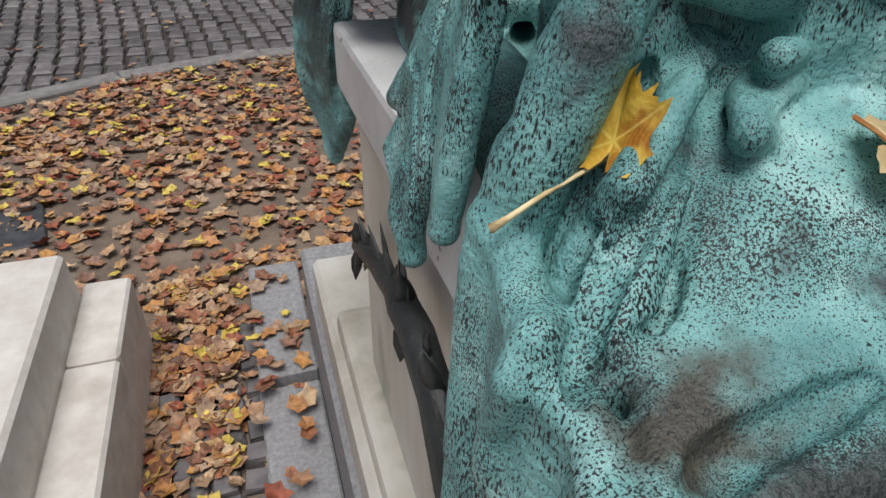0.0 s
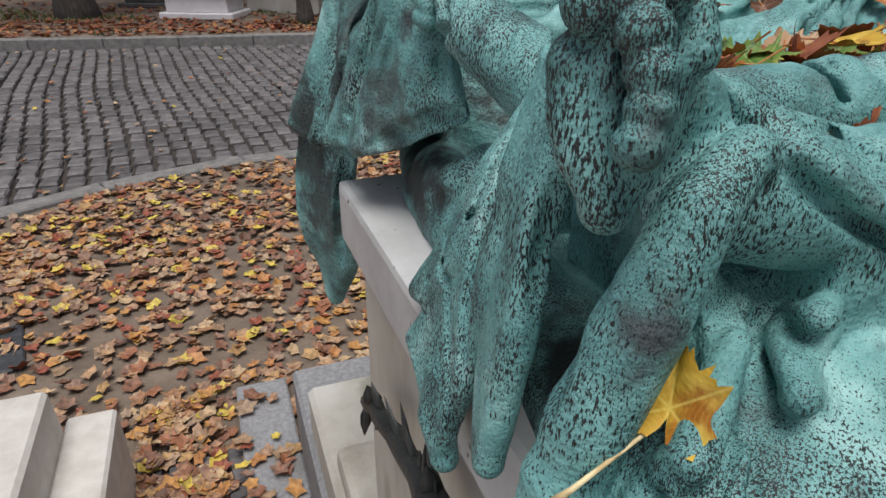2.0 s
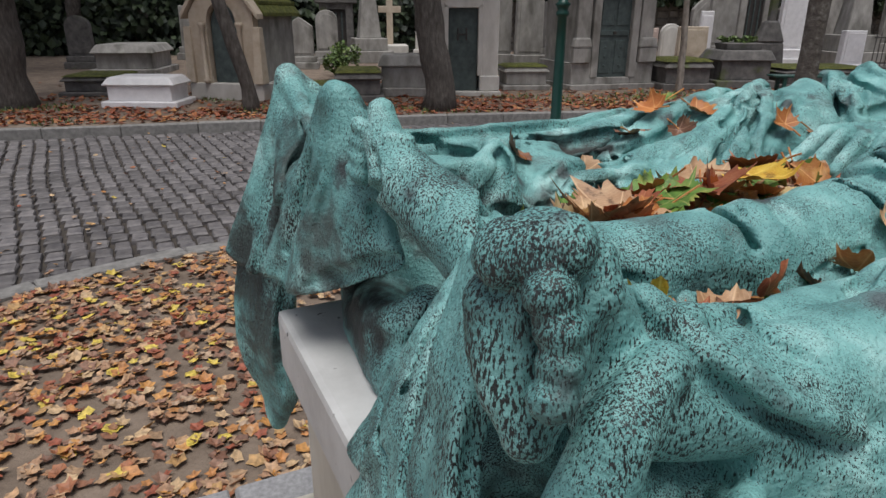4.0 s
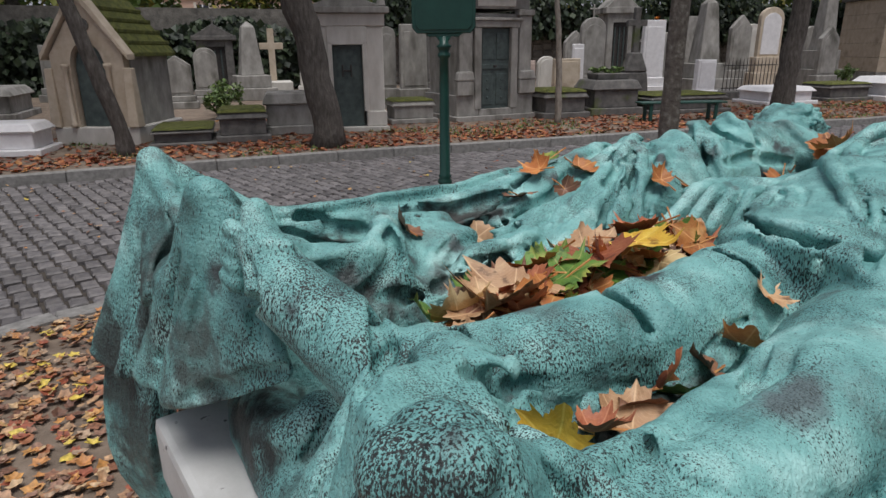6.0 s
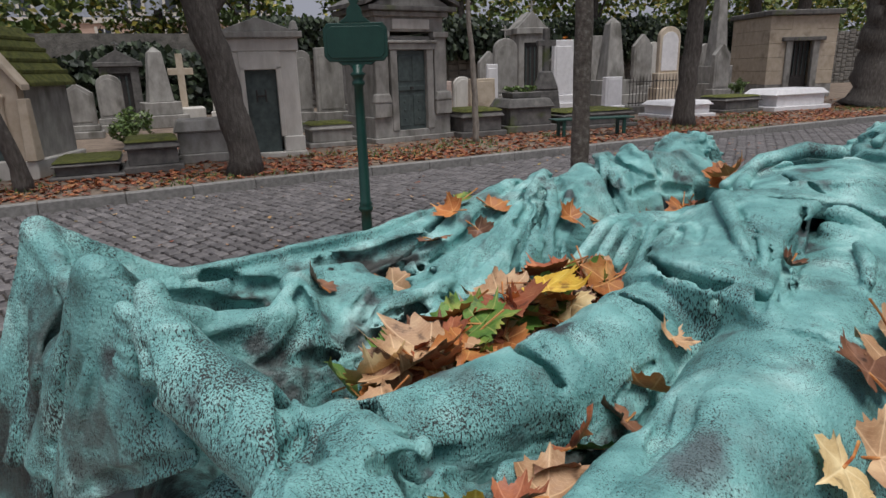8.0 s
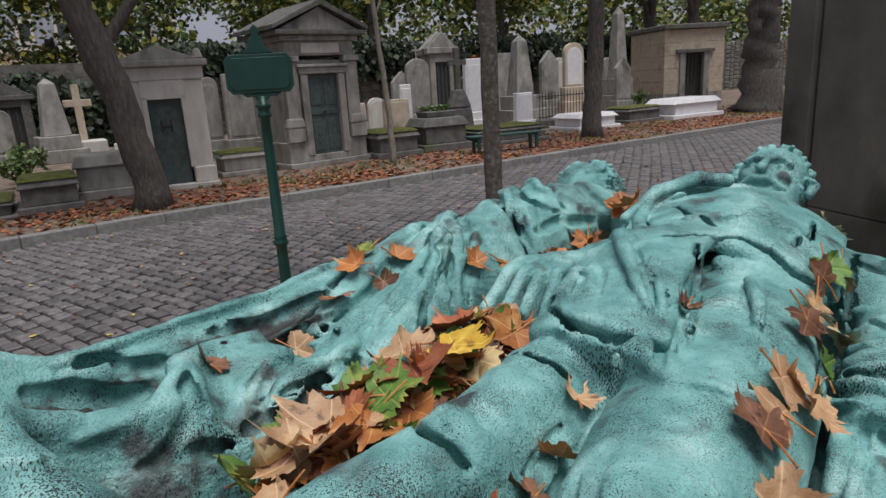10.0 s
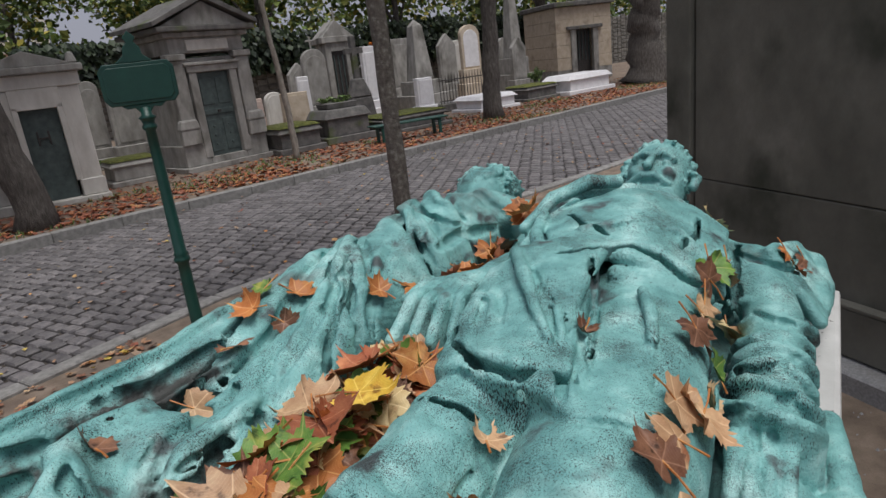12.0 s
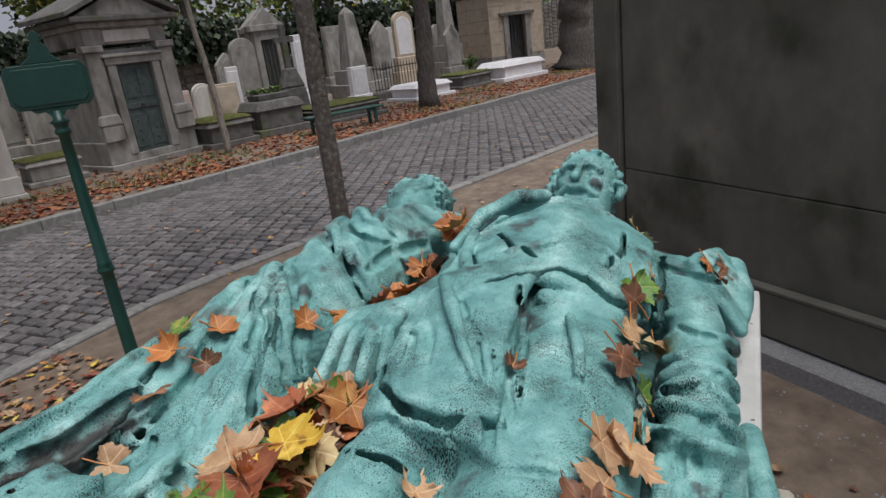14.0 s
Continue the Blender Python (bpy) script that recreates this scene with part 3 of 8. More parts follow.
# robe over the feet: two peaks, the near one a broad hanging triangle, the far one falling past the slab
limb([(0.42, 1.19, 1.66, 0.05), (0.40, 1.10, 1.58, 0.06), (0.42, 0.98, 1.62, 0.05)], 0.03)
sheet([(0.397, 0.985, 1.725), (0.400, 0.958, 1.745), (0.405, 0.945, 1.742), (0.425, 0.925, 1.715)], [(0.335, 1.12, 1.465), (0.342, 1.00, 1.475), (0.385, 0.91, 1.515), (0.425, 0.835, 1.56)], 0.012, 0.010, ripple=0.006, waves=2.6, flare=1.0)
sheet([(0.397, 1.205, 1.745), (0.400, 1.165, 1.71), (0.405, 1.06, 1.665), (0.400, 0.972, 1.735)], [(0.30, 1.285, 1.44), (0.31, 1.22, 1.43), (0.335, 1.165, 1.44), (0.34, 1.10, 1.465)], 0.013, 0.012, ripple=0.008, waves=2.0, flare=1.0)
sheet([(0.398, 1.205, 1.745), (0.415, 1.10, 1.665), (0.405, 0.955, 1.742)], [(0.60, 1.205, 1.62), (0.57, 1.12, 1.55), (0.52, 0.985, 1.645)], 0.014, 0.012, sag=0.02)
sheet([(0.398, 1.21, 1.745), (0.36, 1.255, 1.60), (0.315, 1.295, 1.44)], [(0.58, 1.215, 1.62), (0.55, 1.26, 1.52), (0.45, 1.28, 1.42)], 0.014, 0.012)
sheet([(0.315, 1.29, 1.46), (0.298, 1.30, 1.32), (0.305, 1.305, 1.20), (0.335, 1.295, 1.085)], [(0.355, 1.17, 1.44), (0.352, 1.165, 1.30), (0.352, 1.185, 1.20), (0.342, 1.27, 1.075)], 0.016, 0.014, ripple=0.005, waves=1.5)
limb([(0.31, 1.215, 1.52, 0.010), (0.285, 1.235, 1.36, 0.011), (0.292, 1.25, 1.22, 0.007)], 0.008, cut=True)
limb([(0.355, 1.165, 1.60, 0.012), (0.32, 1.18, 1.50, 0.012), (0.31, 1.175, 1.42, 0.010)], 0.008, cut=True)
limb([(0.352, 1.16, 1.40, 0.012), (0.335, 1.17, 1.27, 0.014), (0.335, 1.19, 1.19, 0.010)], 0.008, cut=True)
limb([(0.39, 1.09, 1.66, 0.013), (0.355, 1.115, 1.56, 0.013), (0.325, 1.13, 1.47, 0.010)], 0.008, cut=True)
limb([(0.375, 0.985, 1.66, 0.006), (0.345, 1.03, 1.54, 0.008), (0.33, 1.05, 1.47, 0.006)], 0.008, cut=True)
limb([(0.372, 0.93, 1.62, 0.006), (0.36, 0.935, 1.56, 0.008), (0.355, 0.945, 1.50, 0.006)], 0.008, cut=True)
# the rope of cloth that curls back along the far legs
ROPE = [(0.415, 0.95, 1.735), (0.47, 0.985, 1.665), (0.53, 0.975, 1.635), (0.60, 0.955, 1.625), (0.655, 0.97, 1.63), (0.68, 1.04, 1.635), (0.74, 1.085, 1.62), (0.84, 1.10, 1.61)]
limb([(*p, 0.017) for p in ROPE], 0.010)
sheet(ROPE[1:5], [(0.47, 0.95, 1.46), (0.53, 0.91, 1.45), (0.60, 0.90, 1.45), (0.66, 0.90, 1.45)], 0.014, 0.012, ripple=0.005, waves=2)
sheet(ROPE[4:8], [(0.66, 0.90, 1.47), (0.72, 0.935, 1.54), (0.78, 0.95, 1.57), (0.86, 0.96, 1.585)], 0.013, 0.012, ripple=0.005, waves=1.5)
limb([(0.44, 0.88, 1.445, 0.04), (0.45, 0.95, 1.445, 0.04)], 0.02)
limb([(0.62, 0.80, 1.43, 0.05), (0.95, 0.83, 1.445, 0.055), (1.30, 0.87, 1.46, 0.055), (1.75, 0.90, 1.50, 0.05)], 0.03, flat=0.9, wide=1.6)
limb([(0.44, 0.84, 1.47, 0.028), (0.47, 0.83, 1.49, 0.028)], 0.015)
limb([(0.57, 0.80, 1.50, 0.028), (0.60, 0.86, 1.50, 0.024)], 0.012)
limb([(0.585, 0.825, 1.54, 0.012)], 0.008, cut=True)

# near figure: trunk, thighs and shins
limb([(1.28, 0.545, 1.53, 0.095), (1.45, 0.56, 1.54, 0.105), (1.66, 0.58, 1.55, 0.11), (1.80, 0.59, 1.56, 0.09)], 0.04, wide=1.25)
limb([(0.46, 0.45, 1.61, 0.038), (0.62, 0.445, 1.58, 0.05), (0.74, 0.455, 1.57, 0.06), (0.92, 0.475, 1.55, 0.085), (1.10, 0.50, 1.53, 0.11), (1.30, 0.54, 1.52, 0.115)], 0.016)
limb([(0.48, 0.70, 1.605, 0.042), (0.62, 0.675, 1.58, 0.046), (0.80, 0.665, 1.575, 0.052), (0.95, 0.67, 1.572, 0.062), (1.12, 0.665, 1.565, 0.08), (1.30, 0.62, 1.55, 0.09)], 0.016)
limb([(1.80, 0.40, 1.54, 0.07), (1.84, 0.60, 1.57, 0.08), (1.80, 0.76, 1.58, 0.07)], 0.04)
sheet([(0.80, 0.665, 1.615), (0.95, 0.67, 1.62), (1.12, 0.66, 1.63)], [(0.80, 0.56, 1.50), (0.95, 0.57, 1.54), (1.12, 0.58, 1.60)], 0.014, 0.014)
# head laid back, brow, nose, lids, hair and beard
HC, HU, HN = Vector((2.02, 0.622, 1.700)), Vector((0.8, 0, 0.6)), Vector((-0.6, 0, 0.8))


def hp(up, side, out, r):
    """A place on the head: towards the crown, to the far side, out of the face."""
    return (*(HC + HU * up + Vector((0, side, 0)) + HN * out), r)


limb([(1.84, 0.60, 1.58, 0.07), (1.95, 0.61, 1.63, 0.06), hp(-0.03, 0, -0.02, 0.06)], 0.03)
limb([hp(-0.02, 0, 0.0, 0.070), hp(0.03, 0, -0.01, 0.080)], 0.02)
limb([hp(-0.085, 0.005, 0.035, 0.035), hp(-0.06, 0, 0.03, 0.045)], 0.02)
limb([hp(-0.028, 0.002, 0.090, 0.0125), hp(0.0, 0.0, 0.083, 0.009), hp(0.02, 0, 0.072, 0.008)], 0.006)
limb([hp(0.022, -0.048, 0.056, 0.009), hp(0.027, -0.02, 0.071, 0.009), hp(0.022, 0, 0.070, 0.007), hp(0.027, 0.02, 0.071, 0.009), hp(0.022, 0.048, 0.056, 0.009)], 0.008)
for sd in (-0.030, 0.030):
    limb([hp(0.006, sd, 0.074, 0.016)], 0.004, cut=True)
    limb([hp(0.006, sd, 0.058, 0.011)], 0.003)
    limb([hp(-0.022, sd * 1.25, 0.055, 0.018)], 0.012)
limb([hp(-0.056, -0.045, 0.052, 0.008), hp(-0.046, -0.012, 0.074, 0.012), hp(-0.046, 0.012, 0.074, 0.012), hp(-0.056, 0.045, 0.052, 0.008)], 0.005)
limb([hp(-0.064, -0.018, 0.070, 0.005), hp(-0.064, 0.018, 0.070, 0.005)], 0.004, cut=True)
for i in range(260):
    a, b = rng.uniform(0, 6.28), rng.uniform(-0.6, 1.35)
    sd, up, out = 0.09 * math.sin(a) * math.cos(b), 0.03 + 0.095 * math.sin(b), -0.01 + 0.088 * math.cos(a) * math.cos(b)
    if up > 0.085 or out < 0.02 and (up > 0.0 or abs(sd) > 0.06):
        p = hp(up * 0.92, sd * 0.93, out * 0.92, rng.uniform(0.004, 0.0075))
        limb([p, (p[0] + rng.uniform(-0.015, 0.015), p[1] + rng.uniform(-0.015, 0.015), p[2] + rng.uniform(-0.008, 0.006), 0.004)], 0.005)
for i in range(170):
    sd, up = rng.uniform(-0.072, 0.072), rng.uniform(-0.155, -0.070)
    if up > -0.085 and abs(sd) < 0.02:
        continue
    out = 0.066 - 6.0 * sd * sd + 0.25 * (up + 0.07)
    p = hp(up, sd, out, 0.0065)
    limb([p, hp(up - 0.022, sd + rng.uniform(-0.012, 0.012), out - 0.008, 0.005)], 0.003)
limb([hp(-0.11, 0, 0.02, 0.04), hp(-0.14, 0, 0.0, 0.035)], 0.02)
for sd in (-0.092, 0.092):
    limb([hp(-0.02, sd, 0.0, 0.010), hp(0.008, sd * 1.03, -0.004, 0.013)], 0.005)

# near arm in its rolled sleeve, fingers on the cloth
limb([(1.80, 0.37, 1.54, 0.062), (1.66, 0.32, 1.505, 0.054), (1.50, 0.305, 1.49, 0.050), (1.36, 0.31, 1.485, 0.048), (1.29, 0.315, 1.485, 0.052)], 0.02)
for i, (x, w) in enumerate(((1.70, 0.050), (1.62, 0.052), (1.55, 0.050), (1.485, 0.052), (1.43, 0.050), (1.37, 0.054), (1.305, 0.056))):
    y0 = 0.31 + 0.04 * (x > 1.65)
    arc = [(x - 0.035 * math.sin(a) + 0.018 * math.cos(a * 1.7 + i), y0 + w * 1.18 * math.cos(a), 1.486 + w * 1.08 * math.sin(a), 0.009) for a in np.linspace(-0.3, 3.3, 9)]
    limb(arc, 0.008)
limb([(1.30, 0.325, 1.478, 0.034), (1.23, 0.325, 1.488, 0.030)], 0.012)
for i, y in enumerate((0.350, 0.328, 0.306, 0.285)):
    limb([(1.245, y, 1.508 - 0.003 * i, 0.0125), (1.19, y - 0.002, 1.504 - 0.004 * i, 0.0115), (1.135 + 0.012 * abs(i - 1.3), y - 0.004, 1.476, 0.010)], 0.003)
limb([(1.90, 0.33, 1.52, 0.03), (2.02, 0.30, 1.505, 0.025), (2.045, 0.265, 1.49, 0.028), (1.96, 0.245, 1.47, 0.026), (1.84, 0.25, 1.46, 0.026)], 0.016)
sheet([(1.78, 0.34, 1.60), (1.90, 0.33, 1.575), (2.03, 0.30, 1.535)], [(1.74, 0.245, 1.47), (1.88, 0.235, 1.46), (2.05, 0.25, 1.47)], 0.012, 0.010, ripple=0.006, waves=1.5)
limb([(1.84, 0.29, 1.55, 0.014), (1.95, 0.29, 1.535, 0.014)], 0.010, cut=True)
limb([(1.735, 0.40, 1.635, 0.012), (1.70, 0.40, 1.632, 0.010)], 0.006, cut=True)
# far arm, its palm down on the leaves
limb([(1.78, 0.76, 1.60, 0.055), (1.62, 0.78, 1.615, 0.045), (1.50, 0.785, 1.63, 0.036), (1.42, 0.795, 1.645, 0.027)], 0.02)
limb([(1.41, 0.80, 1.648, 0.024), (1.34, 0.835, 1.648, 0.034)], 0.014, flat=0.7, wide=1.2)
for y0, dx, dy, dz in ((0.870, -0.150, 0.012, -0.045), (0.848, -0.150, 0.002, -0.045), (0.826, -0.135, -0.004, -0.045), (0.806, -0.105, -0.008, -0.045)):
    limb([(1.33, y0, 1.655, 0.0125), (1.33 + dx * 0.55, y0 + dy, 1.655, 0.0115), (1.33 + dx, y0 + dy * 1.5, 1.652 + dz, 0.009)], 0.004)
limb([(1.37, 0.865, 1.642, 0.015), (1.325, 0.905, 1.648, 0.013), (1.285, 0.920, 1.635, 0.010)], 0.006)
limb([(1.355, 0.79, 1.615, 0.012), (1.275, 0.785, 1.59, 0.010)], 0.006)

# coat on the chest, its hem, collar and the pointed flap
sheet([(1.425, 0.745, 1.655), (1.55, 0.775, 1.645), (1.70, 0.79, 1.635), (1.82, 0.76, 1.625)], [(1.475, 0.425, 1.605), (1.56, 0.415, 1.60), (1.68, 0.41, 1.595), (1.80, 0.43, 1.60)], 0.016, 0.006, sag=-0.062, ripple=0.007, waves=2.5)
sheet([(1.075, 0.715, 1.636), (1.048, 0.62, 1.660), (1.042, 0.515, 1.644)], [(1.38, 0.775, 1.662), (1.36, 0.67, 1.684), (1.33, 0.58, 1.672)], 0.012, 0.004, sag=-0.012, ripple=0.004, waves=1.5)
sheet([(1.42, 0.75, 1.690), (1.45, 0.66, 1.712), (1.46, 0.585, 1.702)], [(1.33, 0.70, 1.705), (1.25, 0.62, 1.698), (1.185, 0.572, 1.680)], 0.010, 0.004, sag=-0.012)
limb([(1.35, 0.745, 1.70, 0.010), (1.29, 0.66, 1.70, 0.012), (1.22, 0.60, 1.685, 0.008)], 0.008, cut=True)
limb([(1.43, 0.56, 1.665, 0.013), (1.44, 0.50, 1.655, 0.013), (1.455, 0.43, 1.625, 0.013)], 0.008)
limb([(1.40, 0.57, 1.66, 0.010), (1.405, 0.50, 1.648, 0.010), (1.425, 0.42, 1.615, 0.010)], 0.008, cut=True)
for pts, r in (([(1.66, 0.815, 1.655), (1.74, 0.785, 1.690), (1.81, 0.72, 1.715), (1.845, 0.64, 1.715), (1.85, 0.56, 1.695), (1.83, 0.50, 1.66)], 0.016), ([(1.60, 0.76, 1.695), (1.67, 0.715, 1.722), (1.70, 0.655, 1.715), (1.665, 0.615, 1.70)], 0.015), ([(1.56, 0.785, 1.66), (1.66, 0.79, 1.68), (1.74, 0.75, 1.70)], 0.012), ([(1.50, 0.70, 1.69), (1.57, 0.63, 1.71), (1.66, 0.58, 1.705), (1.76, 0.55, 1.69)], 0.011), ([(1.47, 0.66, 1.70), (1.50, 0.58, 1.70), (1.58, 0.52, 1.69)], 0.011), ([(1.52, 0.46, 1.66), (1.64, 0.50, 1.685), (1.76, 0.50, 1.68)], 0.010)):
    limb([(*p, r) for p in pts], 0.010)
for pts in ([(1.64, 0.79, 1.69), (1.72, 0.755, 1.715), (1.785, 0.69, 1.735), (1.815, 0.61, 1.735)], [(1.62, 0.735, 1.735), (1.675, 0.69, 1.745), (1.68, 0.64, 1.735)], [(1.54, 0.70, 1.72), (1.61, 0.64, 1.74), (1.70, 0.60, 1.735)], [(1.50, 0.55, 1.71), (1.60, 0.545, 1.725)]):
    limb([(*p, 0.013) for p in pts], 0.010, cut=True)

limb([(0.38, 0.45, 1.56, 0.03), (0.45, 0.51, 1.47, 0.055), (0.52, 0.53, 1.46, 0.05)], 0.01, cut=True)
# feet, and the cloth that falls over the end of the slab
limb([(0.47, 0.725, 1.625, 0.044), (0.435, 0.81, 1.665, 0.038), (0.428, 0.848, 1.70, 0.026), (0.430, 0.866, 1.730, 0.017)], 0.012)
for i in range(4):
    limb([(0.412 - 0.003 * i, 0.866, 1.712 - 0.017 * i, 0.0115), (0.408 - 0.003 * i, 0.882, 1.716 - 0.017 * i, 0.010)], 0.004)
# the wide band under the heel of the crossed foot
sheet([(0.545, 0.655, 1.635), (0.46, 0.645, 1.635), (0.40, 0.640, 1.57), (0.365, 0.672, 1.485), (0.345, 0.70, 1.415)], [(0.56, 0.60, 1.635), (0.465, 0.595, 1.655), (0.405, 0.585, 1.60), (0.365, 0.60, 1.51), (0.348, 0.665, 1.425)], 0.012, 0.008, ripple=0.004, waves=1.0)
sheet([(0.50, 0.595, 1.66), (0.42, 0.57, 1.675), (0.385, 0.555, 1.60), (0.36, 0.54, 1.50), (0.346, 0.50, 1.405)], [(0.50, 0.54, 1.64), (0.405, 0.515, 1.672), (0.372, 0.495, 1.60), (0.352, 0.478, 1.50), (0.342, 0.482, 1.40)], 0.012, 0.008, ripple=0.003, waves=1.0)
sheet([(0.40, 0.60, 1.58), (0.36, 0.64, 1.47), (0.335, 0.685, 1.365)], [(0.375, 0.535, 1.55), (0.348, 0.55, 1.45), (0.338, 0.575, 1.335)], 0.011, 0.008, ripple=0.004, waves=1.0)
limb([(0.345, 0.60, 1.385, 0.018), (0.335, 0.595, 1.345, 0.016), (0.336, 0.575, 1.315, 0.012)], 0.010)
limb([(0.325, 0.615, 1.395, 0.012)], 0.006, cut=True)
limb([(0.405, 0.60, 1.62, 0.008), (0.362, 0.573, 1.52, 0.009), (0.335, 0.545, 1.43, 0.008)], 0.006, cut=True)
limb([(0.425, 0.625, 1.635, 0.005), (0.375, 0.615, 1.54, 0.006), (0.345, 0.655, 1.45, 0.005)], 0.005, cut=True)
sheet([(0.56, 0.60, 1.60), (0.68, 0.575, 1.57), (0.80, 0.57, 1.53)], [(0.50, 0.50, 1.60), (0.64, 0.50, 1.57), (0.78, 0.51, 1.55)], 0.014, 0.012, sag=0.03)
# near corner: ropes and a broad swag
limb([(0.54, 0.45, 1.61, 0.013), (0.46, 0.425, 1.645, 0.015), (0.425, 0.415, 1.62, 0.022), (0.40, 0.412, 1.56, 0.026), (0.378, 0.418, 1.49, 0.027), (0.362, 0.42, 1.41, 0.027), (0.350, 0.405, 1.29, 0.026), (0.345, 0.375, 1.17, 0.02)], 0.008)
limb([(0.515, 0.465, 1.53, 0.016), (0.47, 0.42, 1.515, 0.020), (0.43, 0.375, 1.48, 0.022), (0.39, 0.33, 1.42, 0.024), (0.360, 0.31, 1.35, 0.025), (0.346, 0.32, 1.26, 0.025), (0.342, 0.335, 1.16, 0.022)], 0.008)
limb([(0.68, 0.44, 1.525, 0.008), (0.58, 0.425, 1.528, 0.009), (0.52, 0.395, 1.520, 0.009), (0.485, 0.370, 1.505, 0.006)], 0.007)
sheet([(0.46, 0.44, 1.56), (0.415, 0.425, 1.50), (0.385, 0.42, 1.41), (0.362, 0.40, 1.29), (0.352, 0.375, 1.17)], [(0.515, 0.46, 1.515), (0.445, 0.385, 1.455), (0.40, 0.335, 1.39), (0.362, 0.315, 1.30), (0.350, 0.335, 1.17)], 0.012, 0.008)
sheet([(0.525, 0.465, 1.520), (0.455, 0.385, 1.465), (0.395, 0.33, 1.40), (0.356, 0.30, 1.32)], [(0.76, 0.41, 1.50), (0.64, 0.29, 1.43), (0.53, 0.235, 1.395), (0.42, 0.215, 1.375)], 0.015, 0.010, sag=-0.022)
sheet([(0.36, 0.225, 1.395), (0.50, 0.215, 1.405), (0.80, 0.215, 1.41)], [(0.42, 0.32, 1.41), (0.56, 0.33, 1.44), (0.85, 0.34, 1.44)], 0.016, 0.016)
sheet([(0.352, 0.215, 1.385), (0.350, 0.30, 1.40), (0.352, 0.42, 1.44)], [(0.338, 0.23, 1.13), (0.338, 0.31, 1.12), (0.338, 0.40, 1.15)], 0.016, 0.012, ripple=0.006, waves=2)
limb([(0.445, 0.43, 1.53, 0.012), (0.41, 0.375, 1.475, 0.012), (0.372, 0.362, 1.40, 0.013), (0.342, 0.362, 1.28, 0.010)], 0.006, cut=True)
limb([(0.50, 0.43, 1.535, 0.006), (0.45, 0.36, 1.478, 0.009), (0.405, 0.31, 1.41, 0.009), (0.37, 0.285, 1.33, 0.006)], 0.006, cut=True)
sheet([(0.90, 0.37, 1.52), (0.72, 0.39, 1.55), (0.60, 0.42, 1.575), (0.50, 0.50, 1.645)], [(0.88, 0.25, 1.42), (0.76, 0.28, 1.44), (0.68, 0.37, 1.52), (0.565, 0.415, 1.56)], 0.013, 0.010, ripple=0.004, waves=1.5)
limb([(0.92, 0.36, 1.50, 0.012), (0.74, 0.37, 1.535, 0.013), (0.60, 0.405, 1.565, 0.013), (0.55, 0.475, 1.60, 0.011), (0.50, 0.512, 1.645, 0.010)], 0.006)
limb([(0.86, 0.40, 1.535, 0.012), (0.70, 0.405, 1.575, 0.012), (0.58, 0.435, 1.615, 0.010)], 0.008, cut=True)
limb([(0.74, 0.51, 1.60, 0.012), (0.62, 0.485, 1.615, 0.013), (0.52, 0.465, 1.645, 0.012)], 0.008)
limb([(1.25, 0.22, 1.41, 0.03), (1.10, 0.25, 1.42, 0.035), (0.95, 0.28, 1.42, 0.035)], 0.03)
limb([(1.22, 0.20, 1.39, 0.025), (1.32, 0.215, 1.42, 0.022), (1.46, 0.225, 1.42, 0.018)], 0.02)
sheet([(1.30, 0.30, 1.455), (1.20, 0.27, 1.45), (1.08, 0.27, 1.44)], [(1.34, 0.205, 1.36), (1.20, 0.195, 1.36), (1.00, 0.20, 1.38)], 0.013, 0.012, ripple=0.007, waves=3)

# the heap of cloth on the slab behind its bare edge
limb([(0.50, 1.12, 1.41, 0.06), (0.46, 0.98, 1.40, 0.055), (0.45, 0.84, 1.40, 0.055), (0.46, 0.70, 1.40, 0.05), (0.465, 0.58, 1.375, 0.06), (0.45, 0.48, 1.37, 0.06)], 0.02)

# the crossed foot over a deep hollow: sole, big toe above, four toes in a row
limb([(0.373, 0.479, 1.620, 0.012), (0.374, 0.469, 1.573, 0.022), (0.364, 0.452, 1.535, 0.024), (0.339, 0.431, 1.506, 0.020)], 0.006, cut=True)
limb([(0.3630, 0.4800, 1.6570, 0.0110), (0.3610, 0.4640, 1.6210, 0.0110), (0.3490, 0.4430, 1.5780, 0.0110), (0.3300, 0.4220, 1.5420, 0.0110), (0.3130, 0.3990, 1.5120, 0.0110)], 0.006, cut=True)
limb([(0.3680, 0.4560, 1.5980, 0.0140), (0.3740, 0.4360, 1.5770, 0.0140), (0.3540, 0.4310, 1.5540, 0.0140)], 0.006, cut=True)
limb([(0.4800, 0.4800, 1.6300, 0.0340), (0.4200, 0.4650, 1.6800, 0.0260)], 0.01)
limb([(0.3900, 0.4460, 1.7140, 0.0300), (0.3880, 0.4410, 1.6920, 0.0300), (0.3850, 0.4370, 1.6690, 0.0270), (0.3810, 0.4320, 1.6460, 0.0220), (0.3750, 0.4280, 1.6250, 0.0150)], 0.006)
limb([(0.3670, 0.4520, 1.6950, 0.0190), (0.3660, 0.4460, 1.6740, 0.0190), (0.3670, 0.4350, 1.6530, 0.0180), (0.3680, 0.4230, 1.6320, 0.0120)], 0.005)
limb([(0.3670, 0.4220, 1.7040, 0.0045), (0.3640, 0.4150, 1.6790, 0.0045), (0.3600, 0.4090, 1.6610, 0.0045), (0.3660, 0.4000, 1.6520, 0.0045)], 0.002, cut=True)
